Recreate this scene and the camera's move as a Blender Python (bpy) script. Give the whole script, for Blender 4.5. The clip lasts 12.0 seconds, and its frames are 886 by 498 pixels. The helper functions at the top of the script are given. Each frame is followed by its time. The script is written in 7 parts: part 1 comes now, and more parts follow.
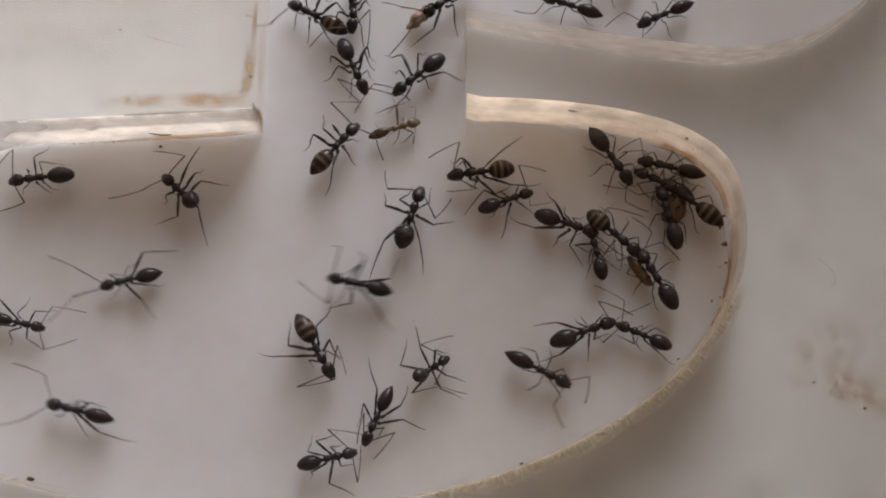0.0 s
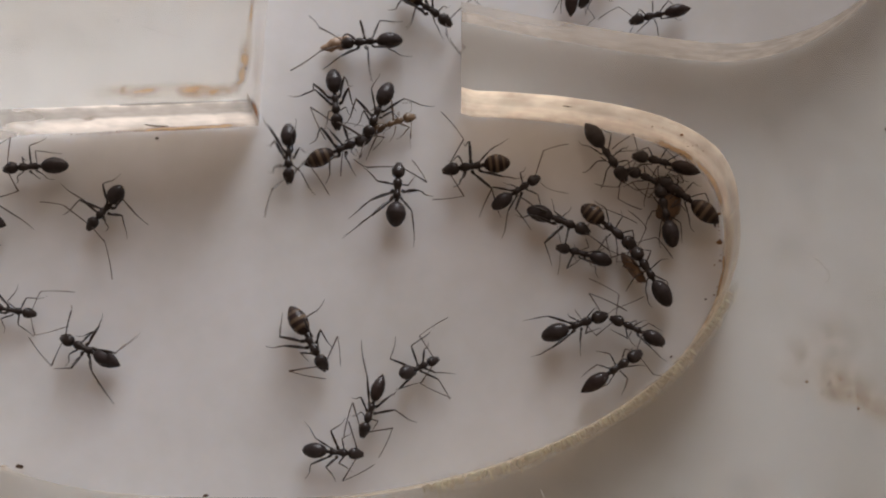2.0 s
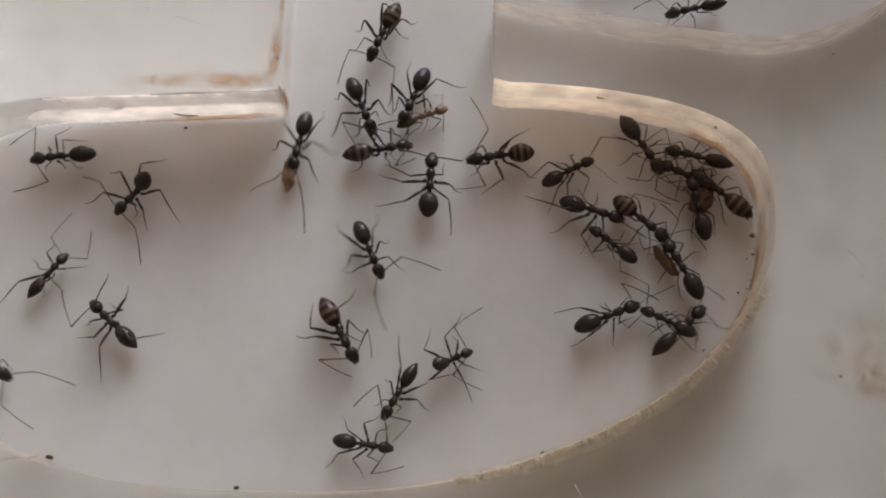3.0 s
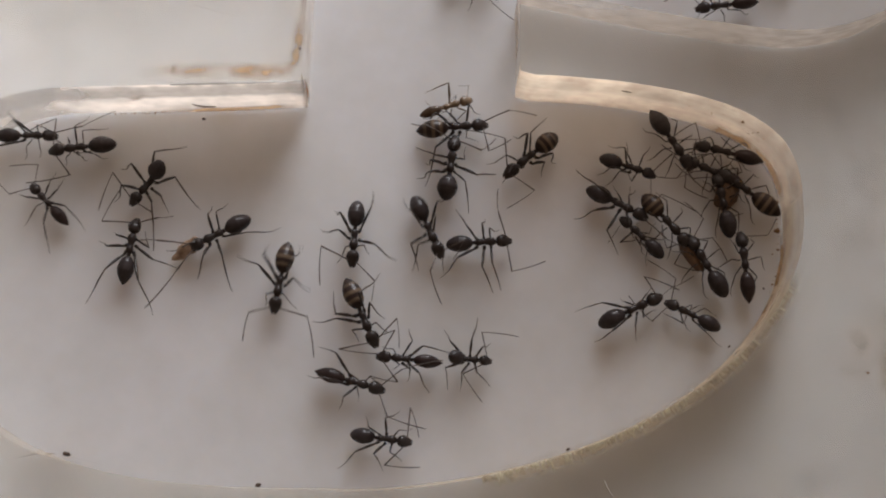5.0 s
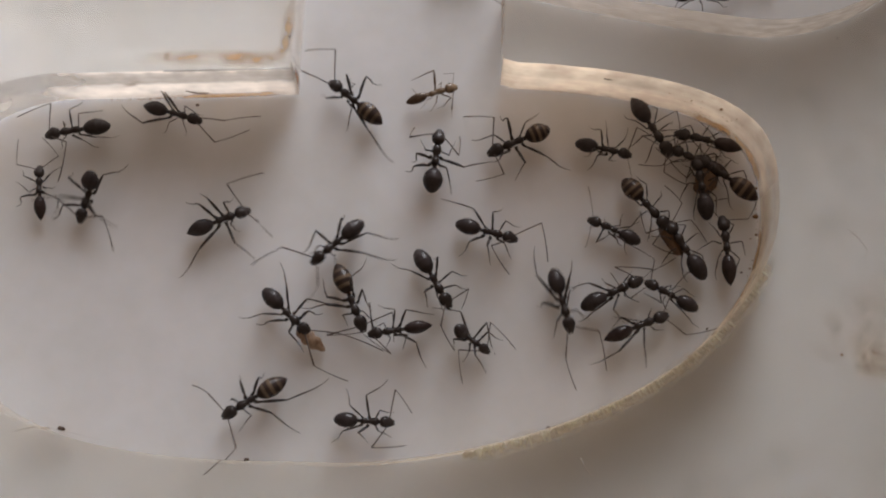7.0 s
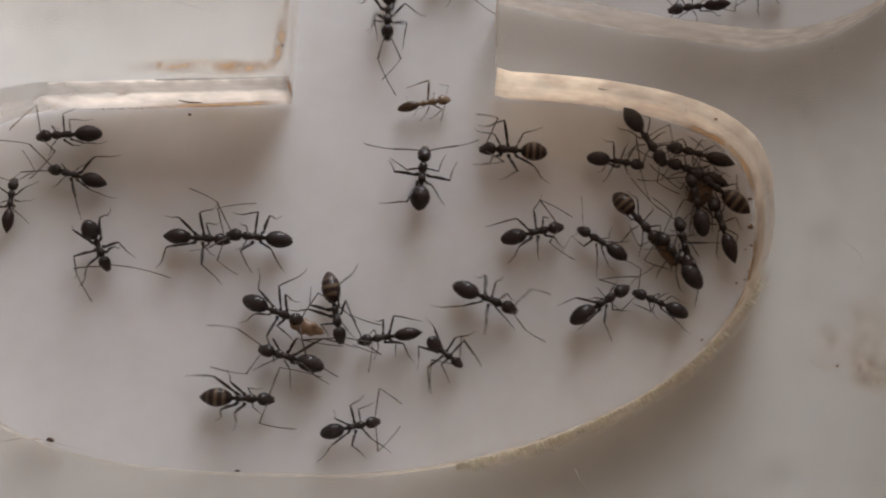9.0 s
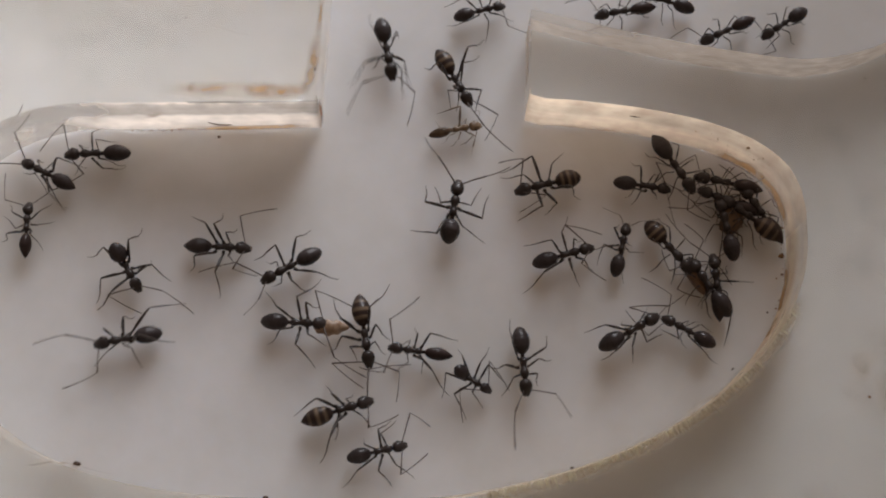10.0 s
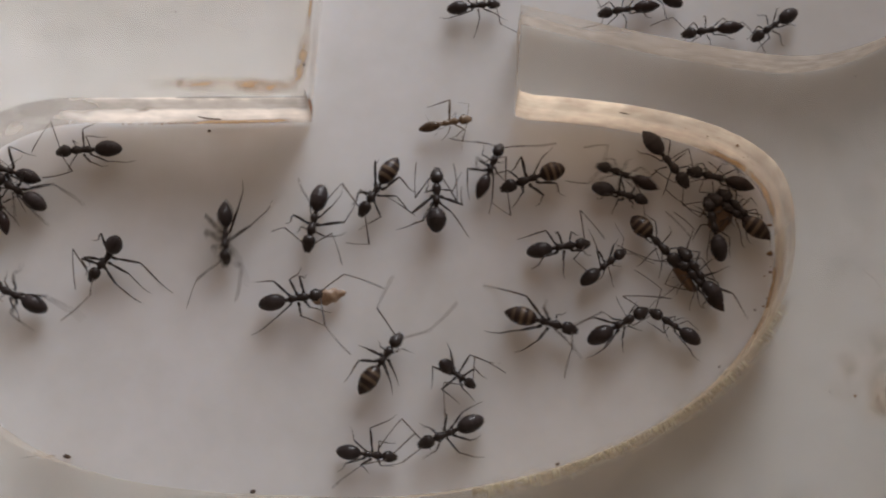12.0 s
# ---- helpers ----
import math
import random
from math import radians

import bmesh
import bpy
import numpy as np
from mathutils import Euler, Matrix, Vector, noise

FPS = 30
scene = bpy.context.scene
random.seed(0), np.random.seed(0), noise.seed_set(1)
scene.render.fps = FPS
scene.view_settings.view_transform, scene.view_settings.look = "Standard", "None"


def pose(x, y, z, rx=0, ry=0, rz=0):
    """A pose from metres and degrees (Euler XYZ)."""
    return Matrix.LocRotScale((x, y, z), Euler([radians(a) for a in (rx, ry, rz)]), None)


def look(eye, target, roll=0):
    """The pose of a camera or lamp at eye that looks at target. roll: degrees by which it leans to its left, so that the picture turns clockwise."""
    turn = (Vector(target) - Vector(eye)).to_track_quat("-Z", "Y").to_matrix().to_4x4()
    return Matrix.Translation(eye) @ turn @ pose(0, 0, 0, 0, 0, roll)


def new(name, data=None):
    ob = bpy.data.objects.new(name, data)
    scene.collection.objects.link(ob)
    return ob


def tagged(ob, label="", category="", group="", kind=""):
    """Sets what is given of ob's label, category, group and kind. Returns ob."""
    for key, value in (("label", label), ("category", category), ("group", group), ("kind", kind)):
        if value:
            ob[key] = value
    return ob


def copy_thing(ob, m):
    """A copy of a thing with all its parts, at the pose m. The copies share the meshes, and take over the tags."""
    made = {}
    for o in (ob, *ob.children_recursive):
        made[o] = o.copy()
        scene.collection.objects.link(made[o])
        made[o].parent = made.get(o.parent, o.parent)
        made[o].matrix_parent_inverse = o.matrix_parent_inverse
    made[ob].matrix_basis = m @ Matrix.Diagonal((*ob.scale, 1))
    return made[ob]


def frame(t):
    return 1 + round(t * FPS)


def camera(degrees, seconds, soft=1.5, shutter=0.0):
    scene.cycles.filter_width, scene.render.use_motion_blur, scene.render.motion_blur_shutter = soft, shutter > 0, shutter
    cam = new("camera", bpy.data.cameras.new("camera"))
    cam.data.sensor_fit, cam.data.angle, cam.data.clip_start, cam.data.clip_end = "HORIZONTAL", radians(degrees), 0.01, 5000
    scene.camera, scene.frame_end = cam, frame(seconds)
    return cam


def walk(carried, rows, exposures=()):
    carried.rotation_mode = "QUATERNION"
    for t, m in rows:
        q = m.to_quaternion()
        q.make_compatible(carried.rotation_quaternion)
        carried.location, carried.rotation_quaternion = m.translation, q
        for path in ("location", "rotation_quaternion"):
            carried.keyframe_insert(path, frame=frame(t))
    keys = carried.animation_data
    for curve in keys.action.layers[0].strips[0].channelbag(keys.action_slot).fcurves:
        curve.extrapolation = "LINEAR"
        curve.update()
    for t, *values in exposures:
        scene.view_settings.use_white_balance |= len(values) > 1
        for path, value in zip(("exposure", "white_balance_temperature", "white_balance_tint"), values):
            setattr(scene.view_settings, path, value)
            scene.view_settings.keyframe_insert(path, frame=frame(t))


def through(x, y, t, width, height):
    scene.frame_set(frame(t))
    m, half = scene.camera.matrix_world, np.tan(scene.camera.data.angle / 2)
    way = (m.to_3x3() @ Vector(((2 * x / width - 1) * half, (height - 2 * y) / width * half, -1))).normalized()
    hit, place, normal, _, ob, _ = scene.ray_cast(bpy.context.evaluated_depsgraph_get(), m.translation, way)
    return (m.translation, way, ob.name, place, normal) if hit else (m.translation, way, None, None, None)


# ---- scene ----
cam = camera(40.0, 12.0, soft=2.05, shutter=0.5)
walk(cam, [
    (0.0, pose(0.00186, -0.01163, 0.05098, 14.001, -0.015, -1.346)),
    (0.5, pose(0.00252, -0.01264, 0.05119, 14.821, 0.432, -0.884)),
    (1.0, pose(0.00317, -0.01272, 0.05100, 15.306, 0.612, -0.529)),
    (1.5, pose(0.00315, -0.01233, 0.05092, 14.132, 0.230, -0.802)),
    (2.0, pose(0.00312, -0.01264, 0.05059, 14.894, 0.823, -0.334)),
    (2.5, pose(0.00248, -0.01218, 0.05045, 13.681, 0.005, -0.474)),
    (3.0, pose(0.00171, -0.01224, 0.05043, 14.142, 0.668, -0.070)),
    (3.5, pose(0.00013, -0.01179, 0.05023, 13.486, -0.431, -0.218)),
    (3.7, pose(-0.00011, -0.01181, 0.05034, 13.627, -0.216, 0.119)),
    (5.3, pose(-0.00048, -0.01227, 0.04976, 13.982, -0.730, -0.208)),
    (5.5, pose(0.00000, -0.01257, 0.05014, 14.074, -0.000, 0.000)),
    (6.0, pose(0.00040, -0.01223, 0.05129, 13.826, 0.041, 0.104)),
    (6.5, pose(0.00041, -0.01331, 0.05114, 14.350, 0.137, 0.303)),
    (7.0, pose(0.00092, -0.01299, 0.05098, 13.751, 0.072, 0.311)),
    (7.2, pose(0.00026, -0.01237, 0.05122, 13.692, -0.114, 0.534)),
    (8.8, pose(0.00168, -0.01338, 0.05056, 14.697, 0.572, 0.640)),
    (9.0, pose(0.00100, -0.01329, 0.05055, 14.667, -0.170, 0.329)),
    (9.5, pose(0.00038, -0.01241, 0.05060, 13.817, -0.070, 0.595)),
    (10.0, pose(-0.00057, -0.01280, 0.05046, 15.360, -0.618, 0.833)),
    (10.5, pose(-0.00081, -0.01196, 0.05022, 14.419, -0.895, 0.834)),
    (11.0, pose(-0.00089, -0.01169, 0.05041, 14.008, -0.929, 0.986)),
    (11.5, pose(-0.00121, -0.01159, 0.05000, 14.234, -0.811, 0.847)),
    (12.0, pose(0.00036, -0.01177, 0.05086, 13.968, -0.210, 1.275)),
], [(0.0, 0.04), (4.0, 0.03), (8.0, 0.0), (12.0, -0.09)])


# ---- light ----
MM = 0.001
world = bpy.data.worlds.new("room_light")
scene.world = world
world.use_nodes = True
back = world.node_tree.nodes["Background"]
back.inputs["Color"].default_value = (1.0, 0.70, 0.49, 1)
back.inputs["Strength"].default_value = 0.170


def area_lamp(name, eye, target, width, height, watts, colour, spread=180):
    lamp = bpy.data.lights.new(name, "AREA")
    lamp.shape, lamp.size, lamp.size_y = "RECTANGLE", width, height
    lamp.energy, lamp.color = watts, colour
    lamp.spread = radians(spread)
    ob = new(name, lamp)
    ob.matrix_world = look(eye, target)
    return ob


window_light = area_lamp("window_light", (-0.045, 0.145, 0.050), (-0.115, 0.0, 0), 0.20, 0.10, 0.178, (0.908, 0.92, 0.972), 77)


# ---- materials ----
def material(name, colour, rough=0.5, second=None, scale=400.0, bump=0.0, bump_scale=2000.0, spec=0.5, coat=0.0):
    """A surface with two scales of mottling between two colours and a fine relief; scales are per metre."""
    mat = bpy.data.materials.new(name)
    mat.use_nodes = True
    nodes, links = mat.node_tree.nodes, mat.node_tree.links
    shader = nodes["Principled BSDF"]
    shader.inputs["Roughness"].default_value = rough
    shader.inputs["Specular IOR Level"].default_value = spec
    shader.inputs["Coat Weight"].default_value = coat
    shader.inputs["Coat Roughness"].default_value = 0.16
    coords = nodes.new("ShaderNodeTexCoord")
    big, small, both = nodes.new("ShaderNodeTexNoise"), nodes.new("ShaderNodeTexNoise"), nodes.new("ShaderNodeMath")
    big.inputs["Scale"].default_value, small.inputs["Scale"].default_value = scale, scale * 7
    big.inputs["Detail"].default_value = small.inputs["Detail"].default_value = 4
    for n in (big, small):
        links.new(coords.outputs["Object"], n.inputs["Vector"])
    both.operation = "MULTIPLY_ADD"
    both.inputs[1].default_value = 0.35
    links.new(small.outputs["Fac"], both.inputs[0])
    links.new(big.outputs["Fac"], both.inputs[2])
    ramp = nodes.new("ShaderNodeValToRGB")
    ramp.color_ramp.elements[0].position, ramp.color_ramp.elements[1].position = 0.5, 0.85
    ramp.color_ramp.elements[0].color = (*colour, 1)
    ramp.color_ramp.elements[1].color = (*(second or colour), 1)
    links.new(both.outputs[0], ramp.inputs["Fac"])
    links.new(ramp.outputs["Color"], shader.inputs["Base Color"])
    if bump:
        fine, relief = nodes.new("ShaderNodeTexNoise"), nodes.new("ShaderNodeBump")
        fine.inputs["Scale"].default_value = bump_scale
        links.new(coords.outputs["Object"], fine.inputs["Vector"])
        relief.inputs["Strength"].default_value = bump
        relief.inputs["Distance"].default_value = 0.00002
        links.new(fine.outputs["Fac"], relief.inputs["Height"])
        links.new(relief.outputs["Normal"], shader.inputs["Normal"])
    return mat


def clear_plastic(name, colour, rough, haze, ior=1.49):
    """Acrylic: clear, with a share of milky haze from scratches and dirt."""
    mat = bpy.data.materials.new(name)
    mat.use_nodes = True
    nodes, links = mat.node_tree.nodes, mat.node_tree.links
    shader = nodes["Principled BSDF"]
    shader.inputs["Base Color"].default_value = (*colour, 1)
    shader.inputs["IOR"].default_value = ior
    coords, grain, ramp = nodes.new("ShaderNodeTexCoord"), nodes.new("ShaderNodeTexNoise"), nodes.new("ShaderNodeMapRange")
    grain.inputs["Scale"].default_value, grain.inputs["Detail"].default_value = 500, 5
    links.new(coords.outputs["Object"], grain.inputs["Vector"])
    links.new(grain.outputs["Fac"], ramp.inputs["Value"])
    ramp.inputs["From Min"].default_value, ramp.inputs["From Max"].default_value = 0.35, 0.75
    ramp.inputs["To Min"].default_value, ramp.inputs["To Max"].default_value = 1 - haze * 0.5, 1 - haze * 1.5
    links.new(ramp.outputs["Result"], shader.inputs["Transmission Weight"])
    shader.inputs["Roughness"].default_value = rough
    return mat


def frosted(name, colour, clear, clear_low=None, through=0.45, bands=0.0, sheen=0.1, fade=None, tint=0.0, grainy=1.0, foot=None, dimming=1.0, patchy=0.0):
    """A milky film: part of the light scatters back, part scatters through, part passes straight; a glossy skin over it."""
    mat = bpy.data.materials.new(name)
    mat.use_nodes = True
    nodes, links = mat.node_tree.nodes, mat.node_tree.links
    out = nodes["Material Output"]
    nodes.remove(nodes["Principled BSDF"])
    coords, grain, tone = nodes.new("ShaderNodeTexCoord"), nodes.new("ShaderNodeTexNoise"), nodes.new("ShaderNodeValToRGB")
    grain.inputs["Scale"].default_value, grain.inputs["Detail"].default_value = 1400, 6
    links.new(coords.outputs["Object"], grain.inputs["Vector"])
    # fine saw lines run along the cut
    stretch, lines, both = nodes.new("ShaderNodeMapping"), nodes.new("ShaderNodeTexNoise"), nodes.new("ShaderNodeMix")
    stretch.inputs["Scale"].default_value = (160, 160, 3200)
    lines.inputs["Scale"].default_value, lines.inputs["Detail"].default_value = 1.0, 3
    links.new(coords.outputs["Object"], stretch.inputs["Vector"])
    links.new(stretch.outputs["Vector"], lines.inputs["Vector"])
    both.inputs["Factor"].default_value = 0.35
    links.new(grain.outputs["Fac"], both.inputs["A"])
    links.new(lines.outputs["Fac"], both.inputs["B"])
    links.new(both.outputs["Result"], tone.inputs["Fac"])
    tone.color_ramp.elements[0].position, tone.color_ramp.elements[1].position = 0.38, 0.60
    tone.color_ramp.elements[0].color = (*(c * (1 - 0.24 * grainy) for c in colour), 1)
    tone.color_ramp.elements[1].color = (*(min(1, c * (1 + 0.12 * grainy)) for c in colour), 1)
    back_side, through_side = nodes.new("ShaderNodeBsdfDiffuse"), nodes.new("ShaderNodeBsdfTranslucent")
    straight, skin = nodes.new("ShaderNodeBsdfTransparent"), nodes.new("ShaderNodeBsdfGlossy")
    # a factor below one dims the straight light, to deepen the floor's shade
    straight.inputs["Color"].default_value = (*(dimming * (1 + tint * (c / colour[0] - 1)) for c in colour), 1)
    skin.inputs["Roughness"].default_value = 0.22
    half, part_clear, gloss = nodes.new("ShaderNodeMixShader"), nodes.new("ShaderNodeMixShader"), nodes.new("ShaderNodeMixShader")
    if clear_low is not None:
        # the clear share differs by height, set to shape the shadow the wall casts
        split, height = nodes.new("ShaderNodeSeparateXYZ"), nodes.new("ShaderNodeMapRange")
        links.new(coords.outputs["Object"], split.inputs[0])
        links.new(split.outputs["Z"], height.inputs["Value"])
        height.interpolation_type = "SMOOTHSTEP"
        height.inputs["From Min"].default_value, height.inputs["From Max"].default_value = 0.0010, 0.0022
        height.inputs["To Min"].default_value, height.inputs["To Max"].default_value = clear_low, clear
        share = height.outputs["Result"]
        if foot:
            # the foot of the cut is clearer at one end
            clearer = nodes.new("ShaderNodeMapRange")
            clearer.interpolation_type = "SMOOTHSTEP"
            clearer.inputs["From Min"].default_value, clearer.inputs["From Max"].default_value = foot[0], foot[1]
            clearer.inputs["To Min"].default_value, clearer.inputs["To Max"].default_value = foot[2], clear_low
            links.new(split.outputs["X"], clearer.inputs["Value"])
            links.new(clearer.outputs["Result"], height.inputs["To Min"])
        if fade:
            # along x the clear share changes
            along, less = nodes.new("ShaderNodeMapRange"), nodes.new("ShaderNodeMath")
            along.interpolation_type = "SMOOTHSTEP"
            along.inputs["From Min"].default_value, along.inputs["From Max"].default_value = fade[0], fade[1]
            along.inputs["To Min"].default_value, along.inputs["To Max"].default_value = fade[2], fade[3]
            links.new(split.outputs["X"], along.inputs["Value"])
            less.operation = "MULTIPLY"
            links.new(share, less.inputs[0])
            links.new(along.outputs["Result"], less.inputs[1])
            share = less.outputs[0]
        links.new(share, part_clear.inputs[0])
    if patchy:
        # longer stretches of the cut are more polished than others
        longer, uneven, mixed = nodes.new("ShaderNodeTexNoise"), nodes.new("ShaderNodeMapRange"), nodes.new("ShaderNodeMath")
        longer.inputs["Scale"].default_value, longer.inputs["Detail"].default_value = 420, 3
        links.new(coords.outputs["Object"], longer.inputs["Vector"])
        links.new(longer.outputs["Fac"], uneven.inputs["Value"])
        uneven.inputs["From Min"].default_value, uneven.inputs["From Max"].default_value = 0.42, 0.72
        uneven.inputs["To Min"].default_value, uneven.inputs["To Max"].default_value = 0.0, patchy
        mixed.operation, mixed.use_clamp = "ADD", True
        links.new(share, mixed.inputs[0])
        links.new(uneven.outputs["Result"], mixed.inputs[1])
        links.new(mixed.outputs[0], part_clear.inputs[0])
    colour_out = tone.outputs["Color"]
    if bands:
        # paints refracted light by height: a bright lower band, a duller upper one
        wave, refracted_tone, mix = nodes.new("ShaderNodeMath"), nodes.new("ShaderNodeValToRGB"), nodes.new("ShaderNodeMix")
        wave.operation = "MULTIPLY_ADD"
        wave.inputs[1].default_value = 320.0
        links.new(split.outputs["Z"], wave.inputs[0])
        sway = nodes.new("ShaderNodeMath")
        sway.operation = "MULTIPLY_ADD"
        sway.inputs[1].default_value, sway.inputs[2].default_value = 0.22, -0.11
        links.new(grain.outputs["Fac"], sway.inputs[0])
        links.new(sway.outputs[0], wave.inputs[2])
        # the last step paints a highlight line along the top edge
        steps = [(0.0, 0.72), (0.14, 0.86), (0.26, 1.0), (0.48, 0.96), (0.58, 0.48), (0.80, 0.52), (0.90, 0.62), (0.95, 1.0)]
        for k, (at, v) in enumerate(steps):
            el = refracted_tone.color_ramp.elements[k] if k < 2 else refracted_tone.color_ramp.elements.new(at)
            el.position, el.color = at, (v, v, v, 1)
        links.new(wave.outputs[0], refracted_tone.inputs["Fac"])
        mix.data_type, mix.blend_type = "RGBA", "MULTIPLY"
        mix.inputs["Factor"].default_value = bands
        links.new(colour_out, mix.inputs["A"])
        links.new(refracted_tone.outputs["Color"], mix.inputs["B"])
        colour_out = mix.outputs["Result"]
    for n in (back_side, through_side):
        links.new(colour_out, n.inputs["Color"])
    half.inputs[0].default_value, part_clear.inputs[0].default_value, gloss.inputs[0].default_value = through, clear, sheen
    links.new(back_side.outputs[0], half.inputs[1])
    links.new(through_side.outputs[0], half.inputs[2])
    links.new(half.outputs[0], part_clear.inputs[1])
    links.new(straight.outputs[0], part_clear.inputs[2])
    links.new(part_clear.outputs[0], gloss.inputs[1])
    links.new(skin.outputs[0], gloss.inputs[2])
    links.new(gloss.outputs[0], out.inputs["Surface"])
    return mat


def stain_material(name, colour, size=2600, bare_share=-0.3):
    """A dried film whose cover varies; the bare places are clear. The higher bare_share, the more broken it is."""
    mat = bpy.data.materials.new(name)
    mat.use_nodes = True
    nodes, links = mat.node_tree.nodes, mat.node_tree.links
    out = nodes["Material Output"]
    nodes.remove(nodes["Principled BSDF"])
    cover, coords, grain = nodes.new("ShaderNodeAttribute"), nodes.new("ShaderNodeTexCoord"), nodes.new("ShaderNodeTexNoise")
    cover.attribute_name = "cover"
    grain.inputs["Scale"].default_value, grain.inputs["Detail"].default_value = size, 5
    links.new(coords.outputs["Object"], grain.inputs["Vector"])
    spread, product = nodes.new("ShaderNodeMapRange"), nodes.new("ShaderNodeMath")
    spread.inputs["From Min"].default_value, spread.inputs["From Max"].default_value = bare_share, 0.6
    links.new(grain.outputs["Fac"], spread.inputs["Value"])
    product.operation = "MULTIPLY"
    links.new(cover.outputs["Fac"], product.inputs[0])
    links.new(spread.outputs["Result"], product.inputs[1])
    film, bare, mix = nodes.new("ShaderNodeMixShader"), nodes.new("ShaderNodeBsdfTransparent"), nodes.new("ShaderNodeMixShader")
    for slot, kind in ((1, "ShaderNodeBsdfDiffuse"), (2, "ShaderNodeBsdfTranslucent")):
        side = nodes.new(kind)
        side.inputs["Color"].default_value = (*colour, 1)
        links.new(side.outputs[0], film.inputs[slot])
    links.new(product.outputs[0], mix.inputs[0])
    links.new(bare.outputs[0], mix.inputs[1])
    links.new(film.outputs[0], mix.inputs[2])
    links.new(mix.outputs[0], out.inputs["Surface"])
    return mat


def gaster_material(name, dark, pale, stripes):
    """Glossy abdomen; stripes of pale skin show between the dark plates."""
    mat = material(name, dark, 0.5, tuple(c * 2.0 + 0.004 for c in dark), 1300, 0.35, 14000, spec=0.12, coat=0.28)
    if stripes:
        nodes, links = mat.node_tree.nodes, mat.node_tree.links
        shader = nodes["Principled BSDF"]
        was = shader.inputs["Base Color"].links[0].from_socket
        coords, split = nodes.new("ShaderNodeTexCoord"), nodes.new("ShaderNodeSeparateXYZ")
        links.new(coords.outputs["Generated"], split.inputs[0])
        bands = nodes.new("ShaderNodeValToRGB")
        bands.color_ramp.interpolation = "EASE"
        marks = [(0.0, 0), (0.18, 0), (0.24, 0.35), (0.28, 0.5), (0.33, 0), (0.43, 0), (0.49, 0.8), (0.54, 0.9), (0.60, 0), (0.68, 0), (0.73, 0.8), (0.78, 0.7), (0.84, 0)]
        for i, (at, v) in enumerate(marks):
            el = bands.color_ramp.elements[i] if i < 2 else bands.color_ramp.elements.new(at)
            el.position, el.color = at, (v, v, v, 1)
        links.new(split.outputs["X"], bands.inputs["Fac"])
        mix = nodes.new("ShaderNodeMix")
        mix.data_type = "RGBA"
        links.new(bands.outputs["Color"], mix.inputs["Factor"])
        links.new(was, mix.inputs["A"])
        mix.inputs["B"].default_value = (*pale, 1)
        links.new(mix.outputs["Result"], shader.inputs["Base Color"])
    return mat


PAPER = material("white_plaster_floor", (0.75, 0.74, 0.75), 0.6, (0.67, 0.66, 0.65), 130, 0.2, 3000)
floor_shader = PAPER.node_tree.nodes["Principled BSDF"]
floor_shader.inputs["Subsurface Weight"].default_value = 0.95
floor_shader.inputs["Subsurface Radius"].default_value = (1.0, 0.9, 0.8)
floor_shader.inputs["Subsurface Scale"].default_value = 0.0031
TABLE = material("grey_table_top", (0.5, 0.49, 0.48), 0.5, (0.42, 0.41, 0.4), 20)
ACRYLIC = clear_plastic("clear_acrylic", (0.925, 0.91, 0.862), 0.04, 0.06)
CUT_EDGE = frosted("frosted_cut_edge", (0.93, 0.82, 0.715), 0.80, 0.72, 0.62, 1.0, tint=0.5, grainy=0.45, fade=(-0.0172, -0.0138, 1.0, 0.12), dimming=0.66, patchy=0.5)
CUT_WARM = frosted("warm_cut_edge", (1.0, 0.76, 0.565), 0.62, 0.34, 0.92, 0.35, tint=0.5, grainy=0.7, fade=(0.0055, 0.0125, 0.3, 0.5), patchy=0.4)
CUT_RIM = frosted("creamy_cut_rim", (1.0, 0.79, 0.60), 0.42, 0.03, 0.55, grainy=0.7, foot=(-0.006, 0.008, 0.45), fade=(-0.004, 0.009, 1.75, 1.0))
# a darker copy of the cut skin: shade painted into the next chamber's wall
CUT_SHADED = frosted("shaded_cut_rim", (0.62, 0.53, 0.45), 0.75, 0.35, 0.55, fade=(0.004, 0.013, 1.0, 0.4), sheen=0.04)
CUT_CLEAR = frosted("polished_cut_wall", (0.86, 0.79, 0.72), 0.84, 0.86, 0.6, sheen=0.05)
HIGHLIGHT = frosted("edge_highlight", (0.97, 0.92, 0.84), 0.45, None, 0.85, sheen=0.4)
STAIN = stain_material("amber_stain", (0.60, 0.36, 0.15))
RIM_VIEW = stain_material("refracted_rim_film", (0.90, 0.79, 0.64))
BLOTCH = stain_material("broken_brown_stain", (0.68, 0.44, 0.20), 1300, 0.36)
BROKEN = stain_material("broken_amber_stain", (0.70, 0.41, 0.15), 1100, 0.26)
SMUDGE = stain_material("greasy_smudge", (0.62, 0.55, 0.47), 420, 0.30)
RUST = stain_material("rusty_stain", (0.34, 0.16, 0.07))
CHIP = frosted("pale_chip", (1.0, 0.87, 0.70), 0.25, None, 0.5)
SHELL = material("black_shell", (0.025, 0.019, 0.018), 0.5, (0.042, 0.031, 0.028), 2500, 0.3, 16000, spec=0.2, coat=0.2)
GASTER = gaster_material("black_gaster", (0.023, 0.0175, 0.0175), (0.2, 0.14, 0.08), False)
GASTER_BROWN = gaster_material("brown_gaster", (0.021, 0.013, 0.012), (0.2, 0.14, 0.08), False)
GASTER_STRIPED = gaster_material("striped_gaster", (0.020, 0.012, 0.010), (0.165, 0.118, 0.08), True)
